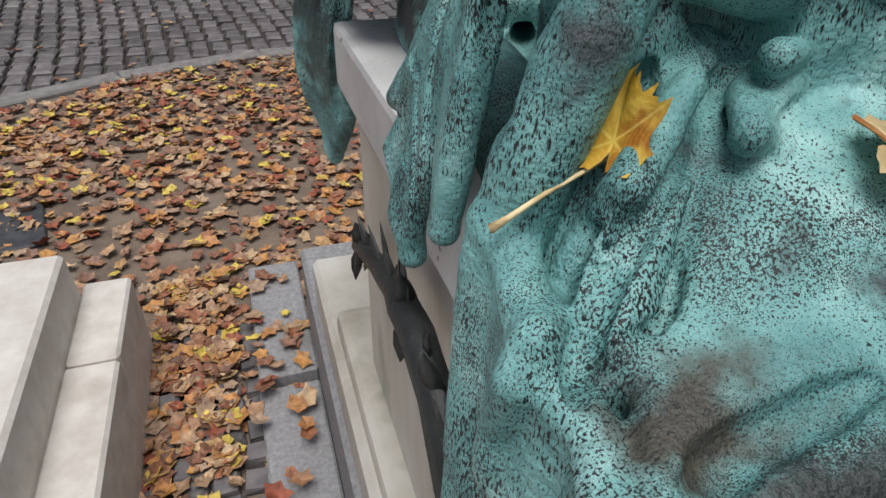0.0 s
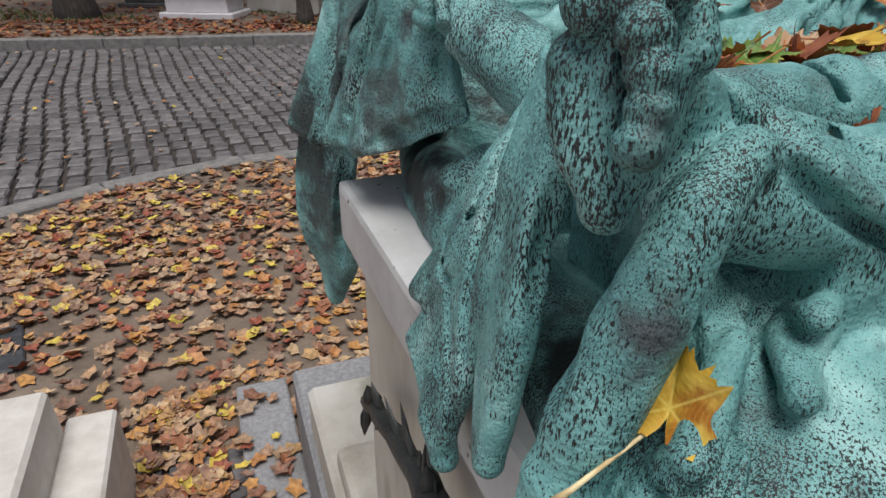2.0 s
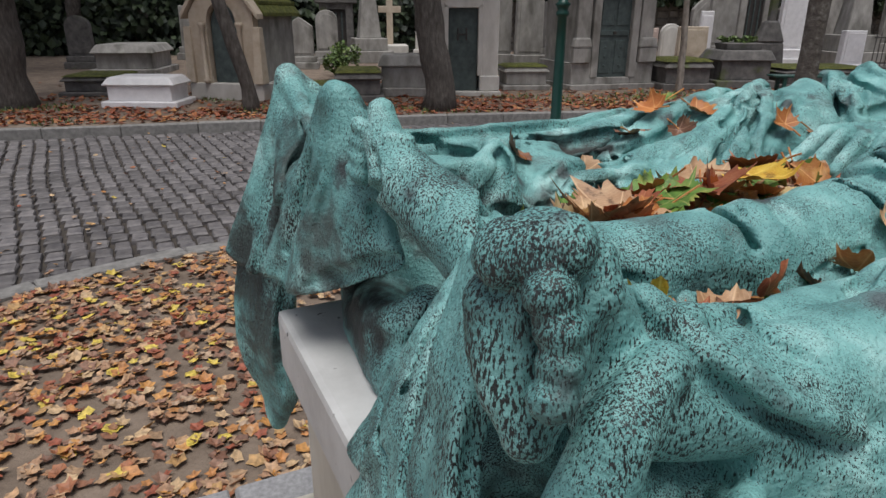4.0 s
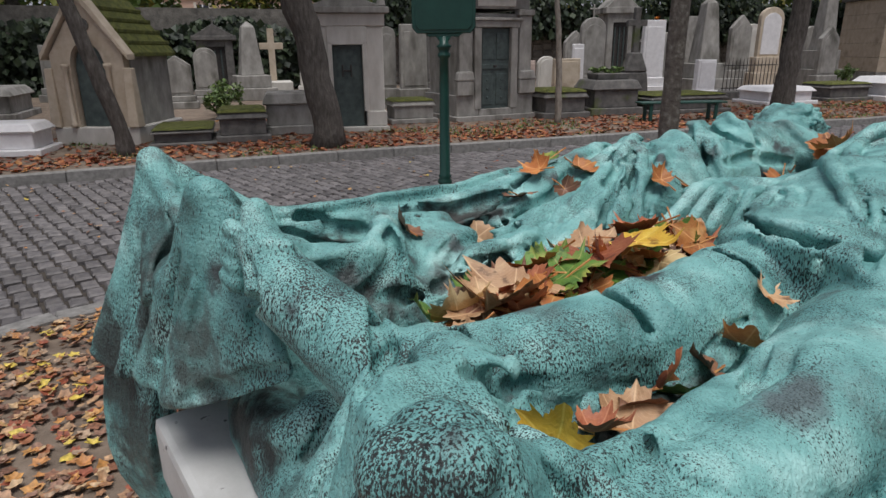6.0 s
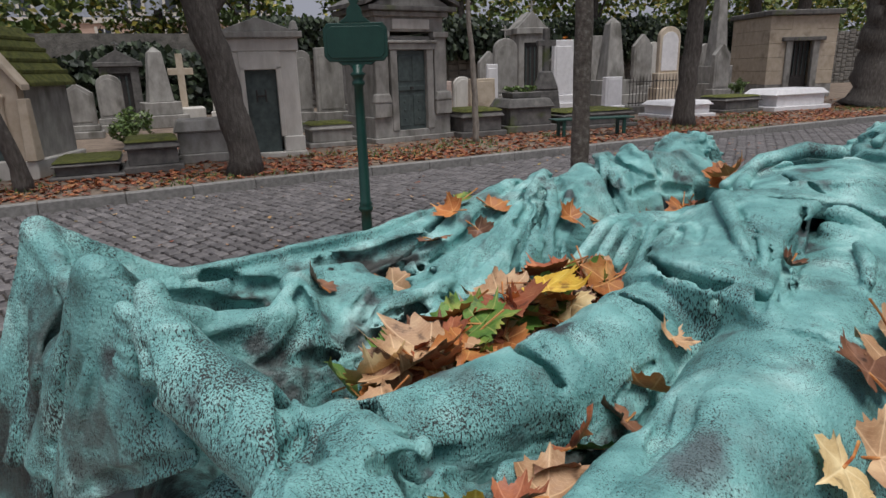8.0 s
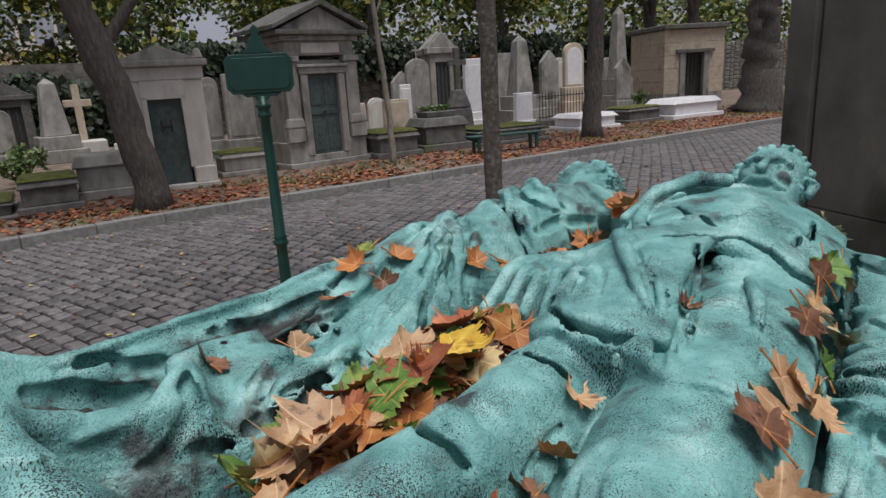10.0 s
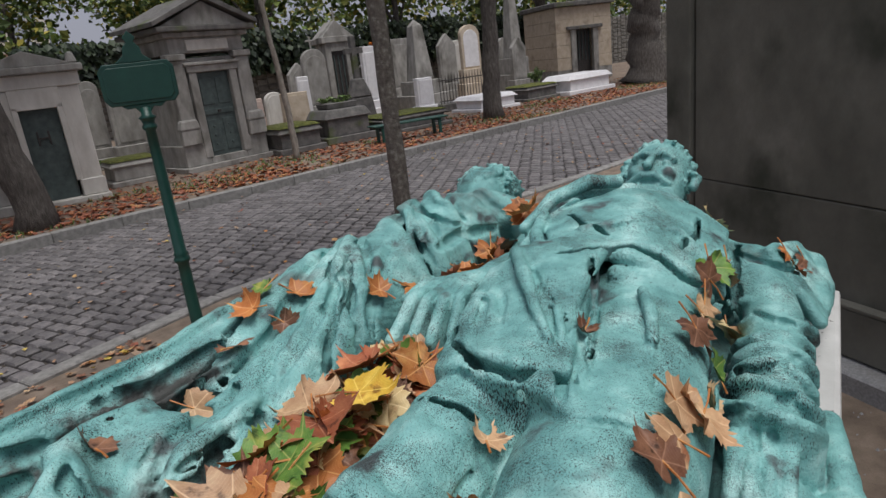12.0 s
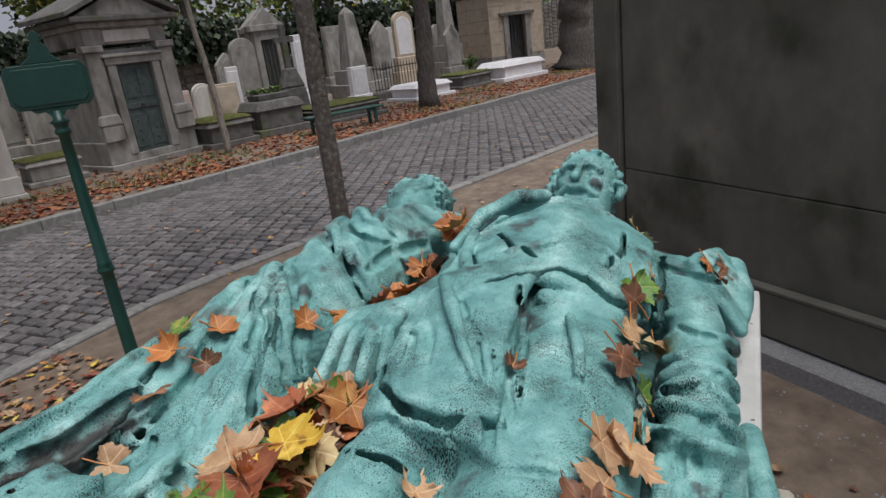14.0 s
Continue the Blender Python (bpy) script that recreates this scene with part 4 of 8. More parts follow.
limb([(0.3880, 0.4080, 1.7140, 0.0050), (0.3890, 0.4020, 1.6970, 0.0050), (0.3870, 0.3970, 1.6820, 0.0050), (0.3820, 0.3940, 1.6660, 0.0050), (0.3750, 0.3930, 1.6530, 0.0050)], 0.002, cut=True)
limb([(0.3660, 0.4410, 1.7260, 0.0185), (0.3730, 0.4290, 1.7310, 0.0165), (0.3800, 0.4200, 1.7350, 0.0165)], 0.002)
limb([(0.3500, 0.4470, 1.7080, 0.0032), (0.3590, 0.4340, 1.7090, 0.0032), (0.3620, 0.4220, 1.7180, 0.0032), (0.3670, 0.4100, 1.7270, 0.0032), (0.3760, 0.4030, 1.7280, 0.0032)], 0.0015, cut=True)
limb([(0.3770, 0.4190, 1.7120, 0.0125), (0.3790, 0.4130, 1.6970, 0.0125), (0.3770, 0.4080, 1.6800, 0.0125), (0.3710, 0.4040, 1.6620, 0.0125)], 0.002, cut=True)
limb([(0.3690, 0.4100, 1.7170, 0.0118), (0.3890, 0.4330, 1.7110, 0.0118)], 0.0006)
limb([(0.3710, 0.4040, 1.7010, 0.0112), (0.3910, 0.4260, 1.6930, 0.0112)], 0.0006)
limb([(0.3690, 0.3990, 1.6850, 0.0106), (0.3890, 0.4200, 1.6750, 0.0106)], 0.0006)
limb([(0.3640, 0.3960, 1.6700, 0.0110), (0.3840, 0.4170, 1.6580, 0.0110)], 0.0006)
limb([(0.404, 0.429, 1.721, 0.013), (0.406, 0.422, 1.705, 0.012)], 0.004)

# the casting is solid under the drapery
under = np.maximum.accumulate((FIELD < 0)[:, :, ::-1], axis=2)[:, :, ::-1]
under[:np.searchsorted(AX[0], 0.54)] = False
under[np.searchsorted(AX[0], 1.36):] = False
under[:, :, :np.searchsorted(AX[2], 1.40)] = False
FIELD[under] = np.minimum(FIELD[under], -0.006 - 0.5 * np.maximum(FIELD[under], 0))

# folds pressed into robe and trousers: a ridge with a furrow beside it
H0 = height()
for path, r in (([(1.86, 1.19), (1.72, 1.12), (1.62, 1.00), (1.60, 0.93)], 0.015), ([(1.80, 1.22), (1.62, 1.14), (1.53, 1.02), (1.52, 0.94)], 0.016), ([(1.72, 1.24), (1.56, 1.16), (1.46, 1.03), (1.43, 0.95)], 0.014), ([(1.78, 1.08), (1.74, 1.00), (1.76, 0.93)], 0.011), ([(1.68, 1.10), (1.66, 1.03)], 0.010),
                ([(1.44, 1.24), (1.40, 1.14), (1.30, 1.05), (1.16, 0.96)], 0.018), ([(1.33, 1.12), (1.20, 1.04), (1.05, 0.97)], 0.013), ([(1.36, 1.20), (1.10, 1.13), (0.86, 1.07)], 0.013), ([(1.26, 1.07), (1.14, 0.97), (1.08, 0.93)], 0.012), ([(1.10, 1.22), (0.80, 1.21), (0.55, 1.205)], 0.010), ([(1.30, 1.25), (1.02, 1.22)], 0.012), ([(0.98, 1.04), (0.84, 0.97), (0.70, 0.93)], 0.012), ([(1.02, 1.05), (0.92, 0.98), (0.86, 0.93)], 0.012), ([(0.90, 1.06), (0.76, 1.00), (0.68, 0.94)], 0.010), ([(1.20, 1.14), (1.02, 1.10), (0.90, 1.12)], 0.011),
                ([(0.98, 0.74), (0.93, 0.67), (0.95, 0.60)], 0.012), ([(0.86, 0.73), (0.815, 0.66), (0.83, 0.60)], 0.013), ([(0.56, 0.75), (0.535, 0.68), (0.53, 0.60)], 0.010), ([(0.70, 0.71), (0.60, 0.69)], 0.008), ([(1.02, 0.735), (0.99, 0.68), (1.00, 0.61)], 0.010),
                ([(1.30, 0.50), (1.14, 0.47), (1.00, 0.45)], 0.012), ([(1.30, 0.44), (1.18, 0.44), (1.08, 0.42)], 0.012), ([(1.06, 0.57), (1.02, 0.49), (1.04, 0.41)], 0.010), ([(0.95, 0.55), (0.92, 0.48), (0.95, 0.40)], 0.009), ([(1.36, 0.52), (1.28, 0.50)], 0.010), ([(1.40, 0.46), (1.30, 0.47)], 0.009), ([(0.86, 0.52), (0.76, 0.50), (0.66, 0.49)], 0.009)):
    fold(path, r, 0.022, -0.006, table=H0)
    fold([(x + 0.026, y - 0.018) for x, y in path], 0.012, 0.010, 0.001, cut=True, table=H0)
for path in ([(1.075, 0.755), (1.035, 0.67), (1.018, 0.58), (1.016, 0.49), (1.10, 0.46)], [(0.775, 0.73), (0.745, 0.66), (0.765, 0.59)], [(0.505, 0.76), (0.485, 0.68), (0.475, 0.60)], [(1.20, 0.53), (1.05, 0.575), (0.80, 0.565), (0.62, 0.535)], [(1.46, 0.375), (1.30, 0.40), (1.15, 0.38), (0.95, 0.36)], [(1.50, 0.385), (1.70, 0.385)], [(1.42, 0.88), (1.75, 0.90)], [(1.34, 0.55), (1.20, 0.53)]):
    fold(path, 0.014, 0.008, 0.0, cut=True, table=H0)
# sharp furrows and rolled edges of the drapery
limb([(0.510, 0.431, 1.517, 0.0079), (0.465, 0.389, 1.515, 0.0144), (0.446, 0.375, 1.504, 0.0144), (0.427, 0.359, 1.497, 0.0144), (0.414, 0.352, 1.484, 0.0144), (0.400, 0.345, 1.469, 0.0144), (0.387, 0.339, 1.452, 0.0144), (0.376, 0.328, 1.440, 0.0144), (0.367, 0.321, 1.426, 0.0144), (0.361, 0.310, 1.417, 0.0144), (0.351, 0.293, 1.416, 0.0079)], 0.005, cut=True)
limb([(0.528, 0.431, 1.523, 0.0053), (0.519, 0.419, 1.515, 0.0096), (0.510, 0.407, 1.507, 0.0096), (0.488, 0.373, 1.514, 0.0096), (0.488, 0.363, 1.509, 0.0053)], 0.005, cut=True)
limb([(0.490, 0.247, 1.429, 0.0079), (0.465, 0.245, 1.425, 0.0144), (0.442, 0.243, 1.420, 0.0144), (0.428, 0.242, 1.416, 0.0144), (0.413, 0.241, 1.413, 0.0144), (0.397, 0.236, 1.411, 0.0144), (0.382, 0.231, 1.410, 0.0079)], 0.005, cut=True)
limb([(0.358, 0.659, 1.497, 0.0040), (0.347, 0.613, 1.476, 0.0072), (0.345, 0.600, 1.445, 0.0072), (0.339, 0.581, 1.420, 0.0072), (0.333, 0.561, 1.394, 0.0072), (0.336, 0.555, 1.377, 0.0072), (0.344, 0.562, 1.352, 0.0040)], 0.005, cut=True)
limb([(0.593, 0.958, 1.415, 0.0132), (0.536, 0.842, 1.408, 0.0240), (0.497, 0.764, 1.399, 0.0132)], 0.005, cut=True)
limb([(0.465, 0.404, 1.531, 0.0072), (0.436, 0.384, 1.510, 0.0130), (0.409, 0.365, 1.491, 0.0130), (0.410, 0.385, 1.456, 0.0130), (0.396, 0.383, 1.434, 0.0130), (0.382, 0.379, 1.405, 0.0130), (0.340, 0.325, 1.427, 0.0130), (0.329, 0.317, 1.407, 0.0130), (0.328, 0.331, 1.359, 0.0130), (0.327, 0.333, 1.332, 0.0130), (0.324, 0.334, 1.306, 0.0072)], 0.01)
limb([(0.566, 0.404, 1.548, 0.0055), (0.574, 0.429, 1.536, 0.0100), (0.514, 0.393, 1.546, 0.0100), (0.536, 0.423, 1.523, 0.0100), (0.519, 0.416, 1.515, 0.0100), (0.495, 0.385, 1.517, 0.0100), (0.485, 0.369, 1.513, 0.0100), (0.510, 0.381, 1.499, 0.0100), (0.512, 0.371, 1.497, 0.0055)], 0.01)
limb([(0.437, 0.344, 1.445, 0.0034), (0.430, 0.335, 1.433, 0.0060), (0.424, 0.327, 1.422, 0.0060), (0.392, 0.307, 1.435, 0.0060), (0.378, 0.307, 1.430, 0.0034)], 0.005, cut=True)
limb([(0.797, 0.665, 1.630, 0.0059), (0.784, 0.641, 1.621, 0.0108), (0.781, 0.626, 1.609, 0.0108), (0.768, 0.624, 1.589, 0.0108), (0.763, 0.629, 1.567, 0.0059)], 0.005, cut=True)
limb([(1.051, 0.674, 1.652, 0.0070), (1.051, 0.659, 1.635, 0.0126), (1.044, 0.640, 1.623, 0.0126), (1.057, 0.623, 1.619, 0.0126), (1.077, 0.610, 1.616, 0.0070)], 0.005, cut=True)
limb([(0.348, 0.439, 1.747, 0.0040), (0.336, 0.444, 1.733, 0.0040)], 0.005, cut=True)
limb([(0.468, 0.803, 1.505, 0.0040), (0.439, 0.811, 1.457, 0.0040)], 0.005, cut=True)
limb([(0.470, 0.458, 1.665, 0.0120), (0.483, 0.443, 1.650, 0.0120), (0.485, 0.419, 1.645, 0.0120), (0.512, 0.415, 1.623, 0.0120), (0.534, 0.405, 1.607, 0.0120), (0.572, 0.399, 1.587, 0.0120), (0.607, 0.389, 1.566, 0.0099)], 0.005, cut=True)
limb([(0.486, 0.469, 1.666, 0.0090), (0.503, 0.455, 1.651, 0.0090), (0.510, 0.433, 1.642, 0.0090), (0.525, 0.418, 1.630, 0.0090), (0.546, 0.407, 1.612, 0.0090), (0.576, 0.399, 1.597, 0.0090), (0.609, 0.392, 1.579, 0.0050)], 0.01)
limb([(0.586, 0.586, 1.605, 0.0100), (0.615, 0.587, 1.593, 0.0165), (0.679, 0.623, 1.570, 0.0165), (0.707, 0.623, 1.573, 0.0165), (0.733, 0.619, 1.574, 0.0165), (0.768, 0.622, 1.571, 0.0149)], 0.005, cut=True)
limb([(0.344, 0.954, 1.490, 0.0106), (0.368, 0.927, 1.504, 0.0192), (0.383, 0.869, 1.535, 0.0192), (0.408, 0.844, 1.550, 0.0192), (0.432, 0.823, 1.564, 0.0106)], 0.005, cut=True)
limb([(0.418, 1.147, 1.715, 0.0034), (0.386, 1.099, 1.676, 0.0060), (0.363, 1.095, 1.631, 0.0060), (0.346, 1.075, 1.589, 0.0060), (0.339, 1.139, 1.519, 0.0034)], 0.005, cut=True)
limb([(0.403, 0.824, 1.695, 0.0060), (0.399, 0.807, 1.681, 0.0108), (0.396, 0.797, 1.666, 0.0108), (0.416, 0.866, 1.615, 0.0108), (0.413, 0.859, 1.590, 0.0060)], 0.005, cut=True)
limb([(0.611, 1.197, 1.628, 0.0165), (0.642, 1.197, 1.613, 0.0200), (0.661, 1.168, 1.606, 0.0200), (0.708, 1.163, 1.598, 0.0165)], 0.005, cut=True)
limb([(0.776, 1.084, 1.619, 0.0165), (0.889, 1.154, 1.609, 0.0200), (0.954, 1.152, 1.616, 0.0200), (1.017, 1.144, 1.627, 0.0165)], 0.005, cut=True)
limb([(0.605, 0.924, 1.577, 0.0139), (0.644, 0.929, 1.566, 0.0165), (0.694, 0.948, 1.551, 0.0165), (0.737, 0.928, 1.564, 0.0165), (0.809, 0.946, 1.562, 0.0165), (0.877, 0.966, 1.566, 0.0165), (0.937, 0.973, 1.578, 0.0139)], 0.005, cut=True)
limb([(0.383, 0.938, 1.687, 0.0034), (0.381, 0.938, 1.658, 0.0060), (0.379, 0.938, 1.630, 0.0060), (0.370, 0.944, 1.597, 0.0060), (0.360, 0.952, 1.563, 0.0034)], 0.005, cut=True)
limb([(0.673, 0.570, 1.582, 0.0059), (0.578, 0.466, 1.635, 0.0072), (0.567, 0.434, 1.634, 0.0072), (0.584, 0.421, 1.626, 0.0072), (0.599, 0.408, 1.620, 0.0040)], 0.005, cut=True)
limb([(1.069, 0.605, 1.611, 0.0059), (1.036, 0.616, 1.597, 0.0108), (0.982, 0.615, 1.592, 0.0108), (0.908, 0.606, 1.581, 0.0108), (0.856, 0.607, 1.566, 0.0059)], 0.005, cut=True)
limb([(1.316, 1.125, 1.684, 0.0059), (1.222, 1.047, 1.676, 0.0108), (1.156, 1.007, 1.624, 0.0108), (1.068, 0.945, 1.592, 0.0059)], 0.005, cut=True)
limb([(0.985, 1.139, 1.612, 0.0130), (0.938, 1.149, 1.611, 0.0165), (0.890, 1.154, 1.612, 0.0165), (0.847, 1.163, 1.615, 0.0165), (0.808, 1.177, 1.616, 0.0130)], 0.005, cut=True)
limb([(0.805, 0.676, 1.627, 0.0059), (0.787, 0.644, 1.624, 0.0108), (0.789, 0.629, 1.610, 0.0108), (0.771, 0.620, 1.589, 0.0108), (0.767, 0.623, 1.559, 0.0059)], 0.005, cut=True)
limb([(1.052, 0.680, 1.644, 0.0070), (1.045, 0.647, 1.627, 0.0126), (1.044, 0.617, 1.612, 0.0126), (1.092, 0.587, 1.602, 0.0126), (1.021, 0.512, 1.642, 0.0070)], 0.005, cut=True)
limb([(1.346, 0.702, 1.681, 0.0079), (1.221, 0.620, 1.689, 0.0144), (1.174, 0.575, 1.682, 0.0144), (1.093, 0.543, 1.668, 0.0144), (1.024, 0.515, 1.658, 0.0079)], 0.005, cut=True)
limb([(1.273, 0.431, 1.594, 0.0079), (1.223, 0.445, 1.613, 0.0144), (1.275, 0.482, 1.600, 0.0144), (1.240, 0.498, 1.634, 0.0144), (1.345, 0.554, 1.626, 0.0144), (1.193, 0.539, 1.672, 0.0144), (1.174, 0.563, 1.682, 0.0079)], 0.005, cut=True)
limb([(0.454, 0.734, 1.678, 0.0034), (0.438, 0.719, 1.661, 0.0060), (0.427, 0.718, 1.640, 0.0034)], 0.005, cut=True)
limb([(0.479, 0.919, 1.483, 0.0034), (0.444, 0.844, 1.503, 0.0034)], 0.005, cut=True)
limb([(0.503, 0.689, 1.644, 0.0040), (0.494, 0.690, 1.631, 0.0072), (0.482, 0.685, 1.623, 0.0072), (0.418, 0.573, 1.688, 0.0072), (0.405, 0.566, 1.681, 0.0040)], 0.005, cut=True)
limb([(0.503, 0.577, 1.665, 0.0079), (0.533, 0.584, 1.644, 0.0144), (0.599, 0.632, 1.586, 0.0144), (0.633, 0.629, 1.579, 0.0165), (0.669, 0.625, 1.577, 0.0165), (0.709, 0.623, 1.566, 0.0165), (0.762, 0.626, 1.551, 0.0119)], 0.005, cut=True)
limb([(0.531, 1.163, 1.626, 0.0145), (0.578, 1.162, 1.603, 0.0264), (0.630, 1.164, 1.571, 0.0220), (0.672, 1.163, 1.567, 0.0165)], 0.005, cut=True)
limb([(0.660, 1.003, 1.650, 0.0119), (0.648, 0.964, 1.635, 0.0165), (0.647, 0.947, 1.616, 0.0165), (0.616, 0.936, 1.596, 0.0165), (0.586, 0.926, 1.583, 0.0144), (0.565, 0.931, 1.582, 0.0079)], 0.005, cut=True)
limb([(0.745, 0.979, 1.599, 0.0059), (0.793, 1.001, 1.613, 0.0059)], 0.005, cut=True)
limb([(0.930, 1.141, 1.582, 0.0059), (0.964, 1.132, 1.591, 0.0108), (0.982, 1.102, 1.612, 0.0059)], 0.005, cut=True)
limb([(1.037, 1.099, 1.601, 0.0050), (0.930, 1.011, 1.599, 0.0090), (0.874, 0.975, 1.582, 0.0090), (0.789, 0.940, 1.591, 0.0090), (0.756, 0.969, 1.572, 0.0050)], 0.005, cut=True)
limb([(1.028, 0.501, 1.632, 0.0059), (0.966, 0.466, 1.624, 0.0108), (0.910, 0.436, 1.621, 0.0108), (0.858, 0.424, 1.615, 0.0108), (0.813, 0.414, 1.611, 0.0059)], 0.005, cut=True)
limb([(0.720, 0.485, 1.616, 0.0050), (0.761, 0.495, 1.618, 0.0090), (0.818, 0.511, 1.617, 0.0090), (0.880, 0.508, 1.614, 0.0090), (0.909, 0.489, 1.632, 0.0050)], 0.005, cut=True)
limb([(0.372, 0.951, 1.652, 0.0053), (0.361, 0.970, 1.616, 0.0096), (0.351, 0.996, 1.574, 0.0096), (0.340, 1.049, 1.510, 0.0053)], 0.005, cut=True)
limb([(0.420, 0.819, 1.711, 0.0044), (0.441, 0.808, 1.708, 0.0044)], 0.01)
limb([(0.518, 0.958, 1.636, 0.0044), (0.555, 0.951, 1.638, 0.0080), (0.597, 0.950, 1.637, 0.0080), (0.629, 0.975, 1.645, 0.0080), (0.662, 0.998, 1.655, 0.0044)], 0.01)
limb([(1.362, 1.188, 1.681, 0.0059), (1.295, 1.117, 1.668, 0.0108), (1.219, 1.036, 1.669, 0.0108), (1.173, 1.005, 1.650, 0.0108), (1.154, 1.001, 1.617, 0.0108), (1.110, 0.971, 1.602, 0.0108), (1.071, 0.944, 1.591, 0.0059)], 0.005, cut=True)
limb([(1.612, 1.157, 1.681, 0.0059), (1.531, 1.060, 1.676, 0.0108), (1.499, 1.012, 1.654, 0.0108), (1.492, 0.984, 1.624, 0.0059)], 0.005, cut=True)
limb([(1.309, 0.698, 1.683, 0.0079), (1.235, 0.635, 1.690, 0.0144), (1.195, 0.592, 1.687, 0.0144), (1.146, 0.568, 1.679, 0.0144), (1.120, 0.555, 1.663, 0.0079)], 0.005, cut=True)
limb([(1.649, 0.721, 1.721, 0.0108), (1.670, 0.696, 1.723, 0.0165), (1.695, 0.672, 1.726, 0.0165), (1.683, 0.631, 1.718, 0.0165), (1.733, 0.609, 1.692, 0.0108)], 0.005, cut=True)
limb([(1.371, 0.583, 1.632, 0.0059), (1.424, 0.558, 1.638, 0.0108), (1.429, 0.489, 1.642, 0.0108), (1.466, 0.429, 1.633, 0.0059)], 0.005, cut=True)
limb([(1.048, 0.659, 1.656, 0.0059), (1.056, 0.642, 1.630, 0.0108), (1.053, 0.617, 1.615, 0.0108), (1.074, 0.587, 1.598, 0.0108), (1.033, 0.526, 1.633, 0.0059)], 0.005, cut=True)
limb([(1.764, 0.462, 1.408, 0.0149), (1.651, 0.445, 1.408, 0.0165), (1.570, 0.442, 1.408, 0.0165), (1.497, 0.438, 1.410, 0.0165), (1.446, 0.442, 1.411, 0.0149)], 0.005, cut=True)
limb([(1.769, 0.401, 1.600, 0.0059), (1.756, 0.366, 1.592, 0.0108), (1.753, 0.332, 1.583, 0.0108), (1.775, 0.300, 1.567, 0.0108), (1.889, 0.270, 1.515, 0.0059)], 0.005, cut=True)
limb([(1.812, 0.431, 1.414, 0.0059), (1.838, 0.403, 1.412, 0.0059)], 0.005, cut=True)
limb([(1.603, 0.350, 1.538, 0.0059), (1.563, 0.312, 1.548, 0.0108), (1.576, 0.279, 1.536, 0.0059)], 0.005, cut=True)
limb([(1.459, 0.382, 1.493, 0.0059), (1.405, 0.352, 1.522, 0.0108), (1.395, 0.329, 1.527, 0.0108), (1.398, 0.300, 1.545, 0.0108), (1.461, 0.273, 1.531, 0.0059)], 0.005, cut=True)
limb([(1.309, 0.386, 1.495, 0.0059), (1.266, 0.347, 1.539, 0.0108), (1.259, 0.316, 1.559, 0.0108), (1.321, 0.294, 1.533, 0.0108), (1.327, 0.268, 1.546, 0.0059)], 0.005, cut=True)
limb([(1.253, 0.329, 1.550, 0.0040), (1.250, 0.326, 1.518, 0.0072), (1.214, 0.320, 1.514, 0.0040)], 0.005, cut=True)
limb([(1.244, 0.307, 1.551, 0.0040), (1.252, 0.304, 1.517, 0.0072), (1.223, 0.299, 1.512, 0.0040)], 0.005, cut=True)
limb([(1.619, 0.578, 1.694, 0.0059), (1.545, 0.531, 1.691, 0.0108), (1.542, 0.504, 1.666, 0.0108), (1.556, 0.440, 1.633, 0.0108), (1.661, 0.388, 1.562, 0.0059)], 0.005, cut=True)
limb([(1.520, 0.981, 1.658, 0.0099), (1.577, 0.987, 1.654, 0.0165), (1.614, 0.977, 1.662, 0.0165), (1.684, 0.973, 1.646, 0.0165), (1.744, 0.959, 1.636, 0.0099)], 0.005, cut=True)
limb([(0.836, 1.171, 1.620, 0.0165), (0.869, 1.161, 1.613, 0.0200), (0.905, 1.152, 1.608, 0.0200), (0.943, 1.152, 1.613, 0.0200), (0.982, 1.149, 1.622, 0.0165)], 0.005, cut=True)
limb([(0.863, 1.044, 1.576, 0.0099), (0.887, 1.041, 1.588, 0.0165), (0.943, 1.092, 1.571, 0.0165), (0.988, 1.103, 1.574, 0.0165), (1.025, 1.096, 1.591, 0.0099)], 0.005, cut=True)
limb([(1.661, 1.142, 1.716, 0.0059), (1.638, 1.088, 1.701, 0.0108), (1.607, 1.030, 1.692, 0.0108), (1.611, 0.995, 1.686, 0.0108), (1.663, 0.990, 1.663, 0.0059)], 0.005, cut=True)
limb([(1.262, 0.739, 1.681, 0.0050), (1.192, 0.711, 1.676, 0.0090), (1.130, 0.686, 1.674, 0.0090), (1.094, 0.676, 1.668, 0.0090), (1.065, 0.668, 1.662, 0.0050)], 0.005, cut=True)
limb([(1.171, 0.545, 1.672, 0.0070), (1.116, 0.529, 1.667, 0.0126), (1.085, 0.522, 1.654, 0.0126), (1.046, 0.552, 1.615, 0.0126), (1.017, 0.588, 1.572, 0.0070)], 0.005, cut=True)
limb([(1.176, 0.516, 1.638, 0.0050), (1.126, 0.484, 1.637, 0.0090), (1.081, 0.455, 1.638, 0.0090), (1.020, 0.464, 1.639, 0.0090), (0.976, 0.475, 1.634, 0.0050)], 0.005, cut=True)
limb([(1.249, 0.754, 1.677, 0.0033), (1.225, 0.667, 1.688, 0.0060), (1.206, 0.592, 1.696, 0.0060), (1.154, 0.567, 1.685, 0.0060), (1.121, 0.552, 1.667, 0.0033)], 0.01)

